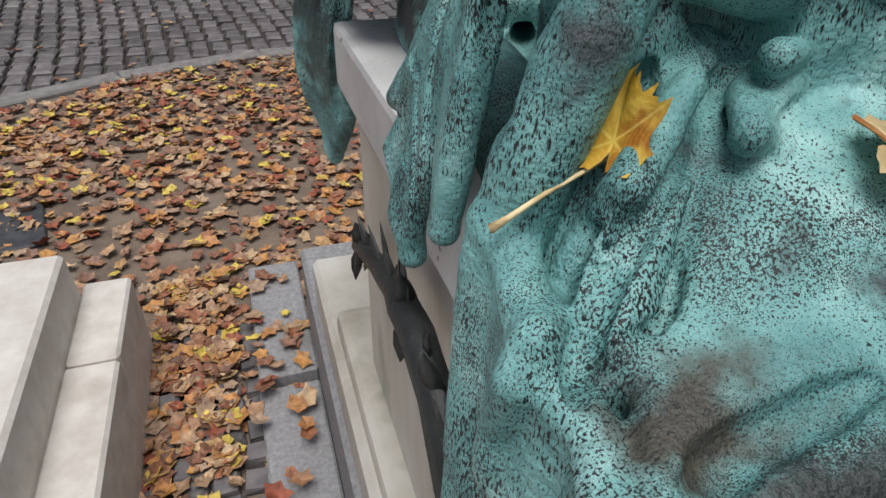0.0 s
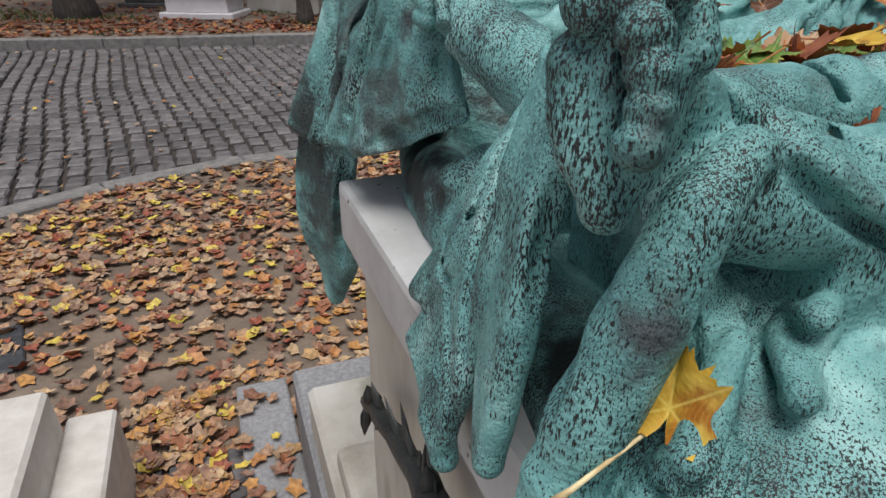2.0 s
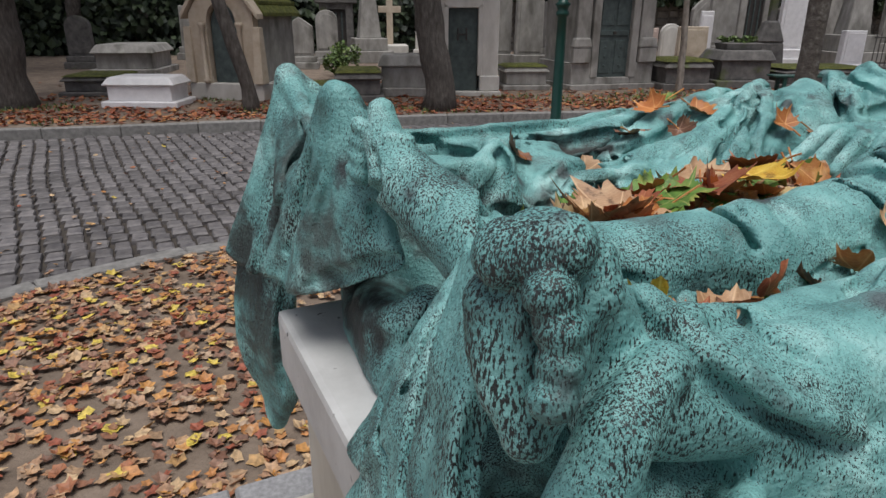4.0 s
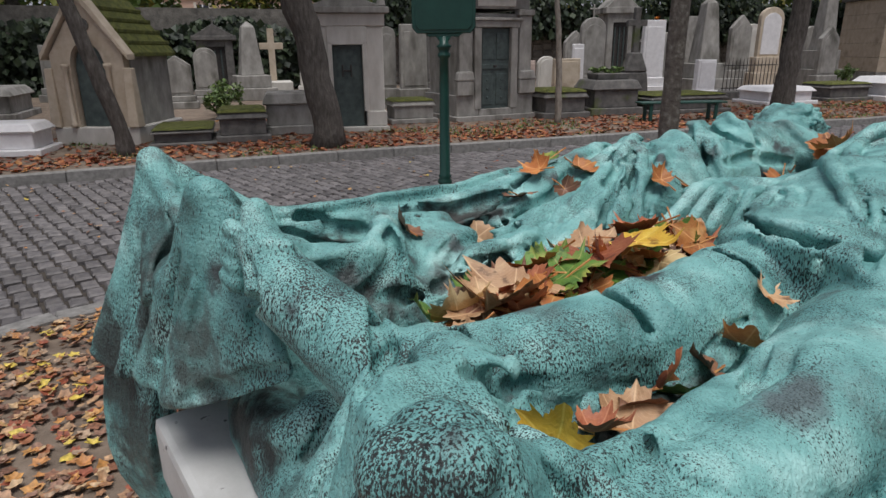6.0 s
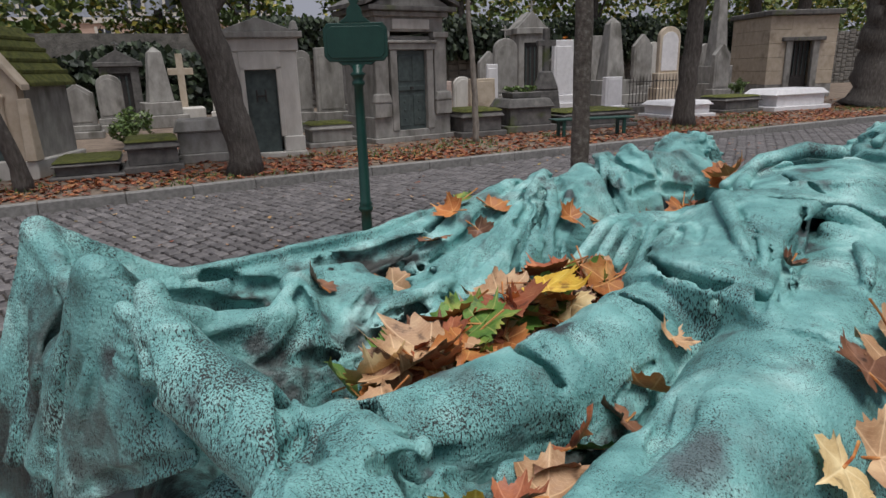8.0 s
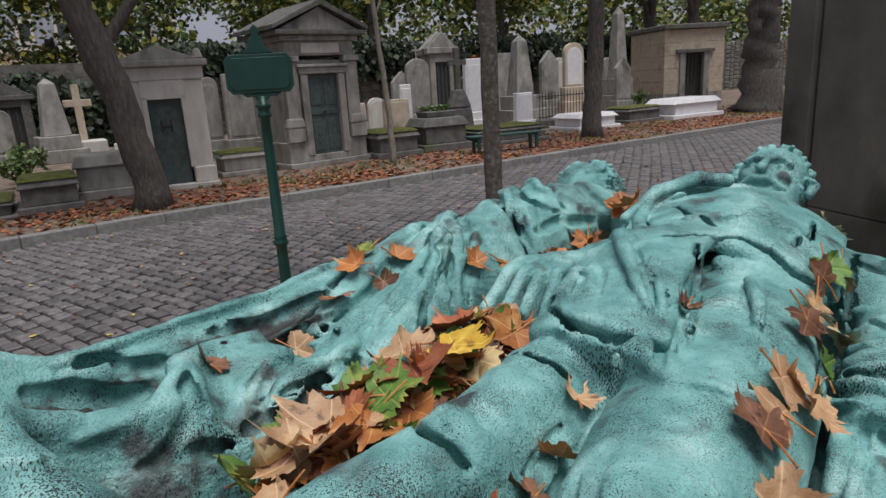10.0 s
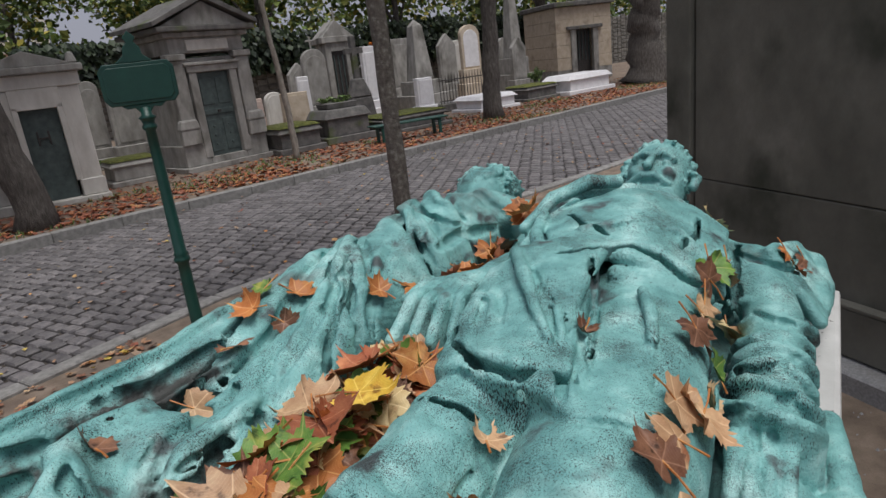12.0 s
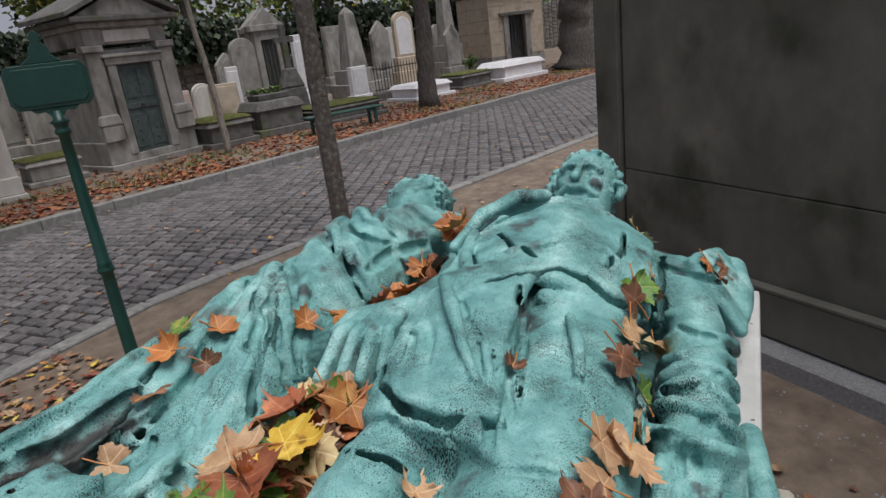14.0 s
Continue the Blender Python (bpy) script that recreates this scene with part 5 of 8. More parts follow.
# near figure again, over the rough modelling: belly and thigh, the coat's skirt, its turned-up flap, collar
limb([(0.84, 0.455, 1.552, 0.083), (1.05, 0.472, 1.543, 0.106), (1.25, 0.500, 1.540, 0.117), (1.44, 0.525, 1.545, 0.112)], 0.022, wide=1.08)
limb([(0.66, 0.672, 1.575, 0.050), (0.82, 0.668, 1.574, 0.056), (0.98, 0.668, 1.572, 0.066), (1.10, 0.664, 1.568, 0.078)], 0.014)
limb([(1.03, 0.590, 1.615, 0.014), (0.90, 0.575, 1.595, 0.016), (0.76, 0.560, 1.575, 0.018), (0.64, 0.545, 1.57, 0.016)], 0.006, cut=True)
HEM = [(1.37, 0.640, 1.682), (1.44, 0.590, 1.694), (1.495, 0.545, 1.694), (1.495, 0.500, 1.682), (1.485, 0.450, 1.650), (1.53, 0.405, 1.602)]
sheet(HEM, [(1.62, 0.760, 1.692), (1.70, 0.700, 1.718), (1.76, 0.640, 1.722), (1.80, 0.580, 1.712), (1.80, 0.500, 1.682), (1.78, 0.430, 1.637)], 0.013, 0.004, sag=-0.010, ripple=0.004, waves=2.2)
limb([(*p, 0.013) for p in HEM], 0.004)
EDGE = [(1.20, 0.745, 1.645), (1.13, 0.712, 1.655), (1.075, 0.650, 1.668), (1.062, 0.590, 1.672), (1.085, 0.538, 1.660)]
sheet(EDGE, [(1.37, 0.775, 1.668), (1.37, 0.735, 1.690), (1.36, 0.690, 1.706), (1.35, 0.640, 1.712), (1.34, 0.598, 1.698)], 0.0105, 0.003, sag=0.006)
limb([(*p, 0.011) for p in EDGE], 0.003)
limb([(1.36, 0.582, 1.690, 0.009), (1.25, 0.562, 1.680, 0.010), (1.11, 0.520, 1.657, 0.008)], 0.003, cut=True)
limb([(1.36, 0.715, 1.712, 0.013), (1.27, 0.668, 1.714, 0.013), (1.18, 0.615, 1.700, 0.009), (1.12, 0.570, 1.684, 0.006)], 0.006)
limb([(1.34, 0.690, 1.728, 0.010), (1.27, 0.640, 1.726, 0.014), (1.20, 0.595, 1.708, 0.009)], 0.005, cut=True)
limb([(1.30, 0.735, 1.694, 0.008), (1.22, 0.690, 1.690, 0.010), (1.15, 0.660, 1.684, 0.006)], 0.005, cut=True)
limb([(1.50, 0.640, 1.716, 0.012), (1.57, 0.560, 1.722, 0.012), (1.60, 0.480, 1.690, 0.010), (1.57, 0.430, 1.650, 0.008)], 0.006)
limb([(1.52, 0.655, 1.734, 0.009), (1.60, 0.580, 1.738, 0.011), (1.635, 0.500, 1.705, 0.009)], 0.006, cut=True)
limb([(1.42, 0.700, 1.706, 0.012), (1.50, 0.735, 1.706, 0.013), (1.60, 0.755, 1.716, 0.012)], 0.006)
limb([(1.60, 0.805, 1.685, 0.012), (1.70, 0.775, 1.728, 0.016), (1.78, 0.715, 1.750, 0.017), (1.805, 0.660, 1.745, 0.013)], 0.006)
limb([(1.60, 0.770, 1.722, 0.012), (1.69, 0.725, 1.748, 0.015), (1.745, 0.675, 1.752, 0.012)], 0.005, cut=True)
# deep shadow lines under the hem and round the flap
table = height()
for path, wide in (([(x - 0.020, y - 0.003) for x, y, z in HEM], 0.0085), ([(x - 0.018, y + (0.006 if x > 1.1 else 0.0)) for x, y, z in EDGE], 0.0085), ([(1.37, 0.585), (1.25, 0.555), (1.12, 0.515)], 0.008), ([(1.60, 0.70), (1.52, 0.64), (1.50, 0.59)], 0.007), ([(1.74, 0.47), (1.64, 0.455), (1.55, 0.47)], 0.007), ([(1.80, 0.40), (1.68, 0.39), (1.56, 0.385), (1.46, 0.392), (1.34, 0.392), (1.20, 0.378)], 0.010), ([(1.00, 0.725), (0.985, 0.67), (0.995, 0.62)], 0.007), ([(0.80, 0.715), (0.775, 0.67), (0.785, 0.62)], 0.007), ([(1.30, 1.06), (1.18, 1.00), (1.08, 0.955)], 0.008), ([(1.56, 1.10), (1.49, 1.03), (1.47, 0.97)], 0.008), ([(1.10, 1.15), (0.95, 1.14), (0.80, 1.13)], 0.010)):
    for deep in (0.0, 0.011, 0.022, 0.032):
        fold([(x + 0.5 * deep, y) for x, y in path], wide, 0.002, -deep, cut=True, ends=0.7, table=table)
# creases where thigh meets hip, and down the shins
limb([(1.30, 0.470, 1.660, 0.007), (1.20, 0.440, 1.652, 0.009), (1.11, 0.425, 1.640, 0.006)], 0.006, cut=True)
limb([(1.36, 0.500, 1.664, 0.008), (1.28, 0.470, 1.664, 0.010), (1.21, 0.455, 1.658, 0.006)], 0.006)
limb([(1.02, 0.560, 1.625, 0.006), (1.00, 0.500, 1.652, 0.008), (1.02, 0.430, 1.640, 0.006)], 0.005, cut=True)
limb([(0.80, 0.715, 1.610, 0.006), (0.772, 0.670, 1.634, 0.008), (0.785, 0.615, 1.605, 0.006)], 0.004, cut=True)
# long folds of the far robe, from the hip down to the shins
for path, r in (([(1.46, 1.17), (1.30, 1.10), (1.12, 1.03), (0.96, 0.99)], 0.011), ([(1.42, 1.07), (1.28, 1.01), (1.16, 0.965)], 0.010), ([(1.60, 1.12), (1.50, 1.04), (1.46, 0.97)], 0.010), ([(1.74, 1.14), (1.66, 1.06), (1.65, 0.98)], 0.010), ([(1.00, 0.985), (0.86, 0.965), (0.72, 0.955)], 0.009)):
    table = height()
    fold(path, r, 0.008, 0.0, table=table)
    fold([(x + 0.016, y - 0.018) for x, y in path], r * 0.95, 0.004, 0.003, cut=True, table=table)


def lattice(step, seed):
    """Smooth random values over the field, on a lattice with these steps."""
    g = np.random.RandomState(seed)
    n = [int((HIGH[i] - LOW[i]) / step[i]) + 3 for i in range(3)]
    v = g.uniform(-1, 1, n).astype(np.float32)
    for i in range(3):
        u = (AX[i] - LOW[i]) / step[i]
        j = u.astype(int)
        f = (u - j)
        f = f * f * (3 - 2 * f)
        shape = [1, 1, 1]
        shape[i] = len(f)
        f = f.reshape(shape)
        v = np.take(v, j, axis=i) * (1 - f) + np.take(v, j + 1, axis=i) * f
    return v.astype(np.float32)




def boxed(v, n):
    """A running mean over 2 n + 1 cells along each axis."""
    for axis in range(3):
        pad = [(0, 0)] * 3
        pad[axis] = (n + 1, n)
        c = np.cumsum(np.pad(v, pad, mode="edge"), axis=axis, dtype=np.float32)
        m = c.shape[axis]
        v = (np.take(c, np.arange(2 * n + 1, m), axis=axis) - np.take(c, np.arange(0, m - 2 * n - 1), axis=axis)) / (2 * n + 1)
    return v


# crisper modelling: ridges a little prouder, hollows a little deeper
FIELD = np.clip(FIELD, -0.025, 0.025)
FIELD += 0.5 * (FIELD - boxed(FIELD, 3))
FIELD += 0.0022 * lattice((0.09, 0.05, 0.06), 1) + 0.0010 * lattice((0.03, 0.025, 0.04), 2) + 0.0006 * lattice((0.014, 0.014, 0.02), 3)


def skin(field):
    """The zero surface of the field as quads, one corner a cell."""
    ins = field < 0
    n = np.array(field.shape) - 1
    total, count = np.zeros((*n, 3), np.float32), np.zeros(n, np.float32)
    for axis in range(3):
        o1, o2 = [i for i in range(3) if i != axis]
        a = [slice(None)] * 3
        b = [slice(None)] * 3
        a[axis], b[axis] = slice(0, -1), slice(1, None)
        fa, fb = field[tuple(a)], field[tuple(b)]
        cross = ins[tuple(a)] != ins[tuple(b)]
        frac = np.where(cross, fa / np.where(cross, fa - fb, 1), 0).astype(np.float32)
        for p in (0, 1):
            for q in (0, 1):
                s = [slice(None)] * 3
                s[o1], s[o2] = slice(p, p + n[o1]), slice(q, q + n[o2])
                c, f = cross[tuple(s)], frac[tuple(s)]
                count += c
                total[..., axis] += np.where(c, f, 0)
                total[..., o1] += np.where(c, p, 0)
                total[..., o2] += np.where(c, q, 0)
    used = count > 0
    index = np.full(n, -1, np.int64)
    index[used] = np.arange(used.sum())
    cells = np.argwhere(used)
    at_ = cells + total[used] / count[used][:, None]
    verts = np.stack([np.interp(at_[:, i], np.arange(SIZE[i]), AX[i]) for i in range(3)], 1)
    quads = []
    for axis in range(3):
        o1, o2 = (axis + 1) % 3, (axis + 2) % 3
        a = [slice(1, -1)] * 3
        b = [slice(1, -1)] * 3
        a[axis], b[axis] = slice(0, -1), slice(1, None)
        ia, ib = ins[tuple(a)], ins[tuple(b)]
        for way, mask in ((0, ia & ~ib), (1, ~ia & ib)):
            e = np.argwhere(mask)
            e[:, o1] += 1
            e[:, o2] += 1
            c = []
            for d1, d2 in ((1, 1), (0, 1), (0, 0), (1, 0)):
                k = e.copy()
                k[:, o1] -= d1
                k[:, o2] -= d2
                c.append(index[k[:, 0], k[:, 1], k[:, 2]])
            c = np.stack(c[::-1] if way else c, 1)
            quads.append(c)
    return verts, np.concatenate(quads)




def ease(v, low, high):
    f = np.clip((v - low) / (high - low), 0, 1)
    return f * f * (3 - 2 * f)


def settled(x, y):
    """How far the casting lies off its first plan: the draped feet and the heads set a little over."""
    feet = ease(y, 0.48, 0.85) * (1 - ease(x, 0.65, 0.98))
    heads = ease(x, 1.15, 1.65)
    return 0.030 * feet + 0.016 * heads, 0.024 * feet + 0.024 * heads


sv, sq = skin(FIELD)
for axis, shift in enumerate(settled(sv[:, 0], sv[:, 1])):
    sv[:, axis] += shift
me = bpy.data.meshes.new("bronze_effigy")
me.vertices.add(len(sv))
me.vertices.foreach_set("co", sv.astype(np.float32).ravel())
me.loops.add(len(sq) * 4)
me.loops.foreach_set("vertex_index", sq.astype(np.int32).ravel())
me.polygons.add(len(sq))
me.polygons.foreach_set("loop_start", np.arange(len(sq), dtype=np.int32) * 4)
me.update(calc_edges=True)
me.validate()
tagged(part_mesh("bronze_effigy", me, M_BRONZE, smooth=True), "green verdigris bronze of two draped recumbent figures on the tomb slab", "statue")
TOP = height()

# palm branch of dark bronze laid over the foot of the tomb
branch = thing("bronze_palm_branch", pose(0, 0, 0), "blackened bronze palm branch fixed to the tomb's marble end", "ornament")
pal = random.Random(3)
spine = [(0.348, 0.96, 1.07), (0.347, 0.88, 1.12), (0.346, 0.76, 1.165), (0.345, 0.66, 1.20), (0.344, 0.58, 1.215), (0.343, 0.50, 1.19), (0.343, 0.44, 1.14), (0.343, 0.39, 1.06)]
part("stem", tube(wavy([(*p, 0.011 + 0.002 * i) for i, p in enumerate(spine)], 0.04, 0.003, pal), 8, rough=0.15, rng=pal), M_DARKBRONZE, branch, smooth=True)
for i in range(34):
    f = pal.uniform(0, len(spine) - 1.01)
    a, b = Vector(spine[int(f)]), Vector(spine[int(f) + 1])
    p = a.lerp(b, f % 1)
    d = Vector((pal.uniform(-0.012, 0.002), pal.uniform(-0.02, 0.05), pal.choice((-1, 1)) * pal.uniform(0.04, 0.075)))
    q = d.to_track_quat("Z", "X").to_matrix().to_4x4()
    bm = bmesh.new()
    w, n = pal.uniform(0.010, 0.016), d.length
    sec = [(0.3, 0), (1, 0.35), (0.8, 0.65), (0.05, 1)]
    ring = [[bm.verts.new((w * s * sx, 0.004 * sy * s, n * t)) for sx, sy in ((-1, 0), (0, -1), (1, 0), (0, 1))] for s, t in sec]
    for u, v in zip(ring, ring[1:]):
        for j in range(4):
            bm.faces.new((u[j], u[(j + 1) % 4], v[(j + 1) % 4], v[j]))
    part("frond", bm, M_DARKBRONZE, branch, m=Matrix.Translation(p) @ q, smooth=True)

# water that stands in a hollow of the robe
puddle = tagged(part("rain_puddle", lathe([(0.05, 1.50), (0.075, 1.548), (0.078, 1.551)], 20), M_WATER, m=pose(0.63, 1.11, 0) @ Matrix.Diagonal((1.25, 0.75, 1, 1))), "dark rain water standing in a hollow of the robe", "puddle")

# ---- beside the tomb ----
slab_n = thing("neighbour_tomb", pose(-0.015, 0.0, 0), "pale limestone tomb slab on a lower step", "tomb")
part("upper_block", box(-1.6, -0.37, -1.0, 1.97, 0.0, 0.53, 0.012, top=(0.97, 0.99)), M_LIME, slab_n)
part("lower_step", box(-0.385, -0.24, -1.0, 1.62, 0.0, 0.36, 0.01), M_LIME, slab_n, "cream limestone step")
part("end_step", box(-0.385, -0.24, 1.625, 2.02, 0.0, 0.365, 0.01), M_LIME, slab_n, "cream limestone step")
for i, (x0, x1, y0, y1, z) in enumerate(((0.10, 0.30, 1.70, 2.36, 0.085), (0.095, 0.297, 0.95, 1.685, 0.05), (0.10, 0.297, 0.2, 0.94, 0.055))):
    tagged(part("paving_slab", box(x0, x1, y0, y1, -0.05, z, 0.008), M_GRANITE, m=pose(0, 0, 0)), "grey granite paving slab beside the tomb steps", "paving slab", "paving slabs by the tomb")
small = thing("small_cobbles", pose(0, 0, 0), "small worn grey cobbles between the two tombs", "cobbles", kind="structure")
cob = random.Random(8)
y = 0.5
while y < 2.1:
    x = -0.26
    while x < 0.08:
        w, h = cob.uniform(0.075, 0.1), cob.uniform(0.07, 0.09)
        v, f = sett_shape(w, h, cob)
        part_mesh("cobble", raw(v, f, "cobble"), M_SETTOB, small, m=pose(x + w / 2, y + cob.uniform(-0.01, 0.01), 0.025 + cob.uniform(-0.008, 0.008), cob.uniform(-4, 4), cob.uniform(-4, 4), cob.uniform(-10, 10)))
        x += w + 0.012
    y += 0.095
tagged(part("inspection_cover", box(-0.22, 0.22, -0.2, 0.2, 0.0, 0.025, 0.008), M_COVER, m=pose(-1.02, 3.05, 0.0, 0, 0, 12)), "square dark iron cover set in the soil", "cover")

# the dark stone wall beyond the heads
WALL = pose(5.32, 1.36, 0, 0, 0, math.degrees(math.atan2(-0.8, -0.6)))
wall = thing("stone_monument", WALL, "tall dark weathered stone monument with a moulded base", "monument")
# unseen upper and outer lengths are added to hide sky and darken the soil
part("corner_pier", box(0.0, 0.24, 0.0, 0.9, 0.45, 7.5, 0.008), M_DARKWALL, wall)
for z0, z1 in ((0.45, 1.025), (1.031, 2.4), (2.406, 3.9), (3.906, 7.5)):
    part("wall_panel", box(0.262, 6.5, 0.03, 0.9, z0, z1, 0.006), M_DARKWALL, wall)
part("plinth", box(-0.03, 6.5, -0.035, 0.92, 0.14, 0.44, 0.012), M_DARKWALL, wall)
part("base_moulding", prism([(-0.045, 0.44), (6.5, 0.44), (6.5, 0.47), (-0.02, 0.47)], -0.05, 0.02, 0.008), M_DARKWALL, wall)
part("groove_backing", box(0.22, 0.3, 0.06, 0.5, 0.45, 7.5), M_DARKWALL, wall)
tagged(part("footing", box(-0.1, 6.5, -0.18, 0.95, -0.02, 0.13, 0.012), M_GRANITE, wall), "grey stone footing")

# sign on its post
post = thing("sign_post", pose(2.863, 3.954, 0), "dark green painted cast-iron post with a blank plate", "sign post")
part("shaft", lathe([(0.055, 0), (0.055, 0.2), (0.042, 0.24), (0.036, 0.9), (0.034, 0.98), (0.048, 1.0), (0.048, 1.02), (0.038, 1.035), (0.045, 1.05), (0.036, 1.065), (0.031, 1.7), (0.029, 1.90), (0.042, 1.915), (0.042, 1.93), (0.032, 1.945), (0.04, 1.97), (0.052, 1.985), (0.03, 2.0), (0.03, 2.05)], 20), M_GREEN, post, smooth=True)
TURN = pose(0, 0, 0, 0, 0, -38)
outline = [(-0.20, 2.11), (-0.17, 2.07), (0.17, 2.07), (0.20, 2.11), (0.20, 2.29), (0.17, 2.33), (-0.17, 2.33), (-0.20, 2.29)]
plate = part("plate", prism(outline, -0.018, 0.018, 0.005), M_GREEN, post, m=TURN)
part("rim", prism([(x * 0.9, 2.2 + (z - 2.2) * 0.82) for x, z in outline], -0.024, -0.016, 0.003), M_GREEN, plate)
part("bracket", prism([(-0.12, 2.07), (-0.09, 2.045), (-0.05, 2.05), (-0.03, 2.02), (0.03, 2.02), (0.05, 2.05), (0.09, 2.045), (0.12, 2.07)], -0.012, 0.012, 0.003), M_GREEN, post, m=TURN)
part("finial", prism([(-0.10, 2.33), (0.10, 2.33), (0.05, 2.375), (0.045, 2.42), (0.02, 2.45), (0.035, 2.48), (0.0, 2.52), (-0.035, 2.48), (-0.02, 2.45), (-0.045, 2.42), (-0.05, 2.375)], -0.016, 0.016, 0.004), M_GREEN, post, m=TURN)

post.scale = (1.08, 1.08, 0.965)

# ---- trees ----


def limbs(m, trunk, forks, mat, label, seed, leaves=0, centre=(0, 0, 6), spread=(2.5, 2.5, 2), leaf=0.2, mat_leaf=None, name="tree", sides=14):
    """A tree: a tapered, uneven trunk, limbs, and a crown of small leaves with gaps."""
    g = random.Random(seed)
    t = thing(name, m, label, "tree")
    part("trunk", tube(wavy(trunk, 0.25, trunk[0][3] * 0.10, g), sides, rough=0.06, rng=g), mat, t, smooth=True)
    for f in forks:
        part("limb", tube(wavy(f, 0.3, 0.03, g), 8, rough=0.05, rng=g), mat, t, smooth=True)
    if leaves:
        part_mesh("crown", foliage(leaves, centre, spread, leaf, g), mat_leaf or M_CROWN, t)
    return t


def foliage(count, centre, spread, size, g, clumps=26):
    """Many small bent leaves, gathered in loose clumps."""
    cs = []
    for _ in range(clumps):
        while True:
            p = [g.uniform(-1, 1) for _ in range(3)]
            if sum(a * a for a in p) < 1:
                break
        cs.append([centre[i] + spread[i] * p[i] for i in range(3)])
    v, f = [], []
    for i in range(count):
        c = g.choice(cs)
        s = 0.30
        p = Vector([g.gauss(c[j], spread[j] * s * 0.55) for j in range(3)])
        q = Euler((g.uniform(-1.2, 1.2), g.uniform(-1.2, 1.2), g.uniform(0, 6.28))).to_matrix()
        w = size * g.uniform(0.6, 1.2)
        b = len(v)
        for x, y, z in ((0, -0.5, 0), (0.38, -0.05, 0.08), (0.0, 0.55, -0.05), (-0.38, -0.05, 0.08)):
            v.append(p + q @ Vector((x * w, y * w, z * w)))
        f += [(b, b + 1, b + 2, b + 3)]
    return raw(v, f, "foliage")


limbs(pose(4.25, 3.10, 0), [(0, 0, -0.1, 0.09), (0, 0, 0.3, 0.07), (0.01, 0.01, 2.2, 0.064), (-0.02, 0.02, 4.2, 0.058)], [[(0, 0.02, 4.0, 0.05), (0.7, 0.4, 5.2, 0.03)], [(0, 0.02, 4.1, 0.05), (-0.6, 0.3, 5.4, 0.03)]], M_GREYBARK, "slender street tree with lichen-flecked grey bark by the kerb", 21, 1500, (0, 0.2, 6.2), (1.8, 1.8, 1.2), 0.16)
limbs(pose(5.18, 10.98, BANK), [(0, 0, -0.1, 0.36), (0, 0, 0.3, 0.28), (-0.12, 0, 1.2, 0.25), (-0.30, 0, 2.1, 0.26), (-0.56, 0.05, 3.2, 0.23), (-0.9, 0.1, 5.5, 0.2)], [[(-0.45, 0.05, 2.5, 0.12), (0.2, -0.2, 3.4, 0.08), (1.0, -0.4, 4.4, 0.05), (2.2, -0.6, 4.9, 0.03)], [(-0.8, 0.1, 4.2, 0.1), (-2.0, -0.2, 5.6, 0.05)]], M_BARK, "old leaning tree with a rough burred trunk on the bank", 22, 2600, (-0.5, 1.0, 6.6), (3.6, 2.5, 1.9), 0.22)
limbs(pose(1.98, 12.2, BANK), [(0, 0, -0.1, 0.16), (0, 0, 0.4, 0.125), (-0.45, 0, 2.2, 0.11), (-0.9, 0.1, 4.4, 0.09)], [[(-0.8, 0.1, 3.8, 0.05), (-0.2, 0.1, 4.8, 0.03)]], M_BARK, "dark slender leaning tree on the bank", 23, 900, (-1, 0.6, 5.6), (2, 1.6, 1.2), 0.2)
limbs(pose(11.0, 10.92, BANK), [(0, 0, -0.1, 0.085), (-0.02, 0, 1.2, 0.068), (-0.18, 0, 2.6, 0.058), (-0.3, 0, 4.2, 0.045)], [[(-0.24, 0, 3.3, 0.03), (0.4, 0.1, 4.2, 0.015)], [(-0.28, 0, 3.6, 0.025), (-0.9, 0.1, 4.3, 0.012)]], M_PALEBARK, "thin pale-barked young tree on the bank", 24, 500, (-0.3, 0.1, 5.4), (1.3, 1.2, 0.8), 0.16)
limbs(pose(17.25, 8.95, BANK), [(0, 0, -0.1, 0.36), (0, 0, 0.35, 0.27), (0.1, 0, 2.0, 0.23), (0.25, 0, 4.4, 0.2), (0.3, 0, 6, 0.16)], [[(0.2, 0, 4.2, 0.1), (1.3, 0.3, 5.6, 0.05)], [(0.2, 0, 4.5, 0.1), (-1.0, -0.3, 5.8, 0.05)]], M_BARK, "straight dark tree trunk on the leafy bank", 25, 1800, (0, 0.5, 7), (3, 2.5, 1.6), 0.24)
limbs(pose(27.2, 7.1, BANK), [(0, 0, -0.1, 1.15), (0, 0, 0.25, 0.85), (0, 0, 0.8, 0.68), (0.05, 0, 2.5, 0.58), (0.1, 0, 5.5, 0.5)], [[(0.9 * math.cos(a), 0.9 * math.sin(a), 0.02, 0.08), (0.5 * math.cos(a), 0.5 * math.sin(a), 0.5, 0.16), (0.35 * math.cos(a), 0.35 * math.sin(a), 1.4, 0.12)] for a in np.linspace(0, 6, 9)], M_BARK, "massive old tree with a buttressed root flare", 26, 1500, (0, 0.5, 8), (4, 3, 2), 0.3)
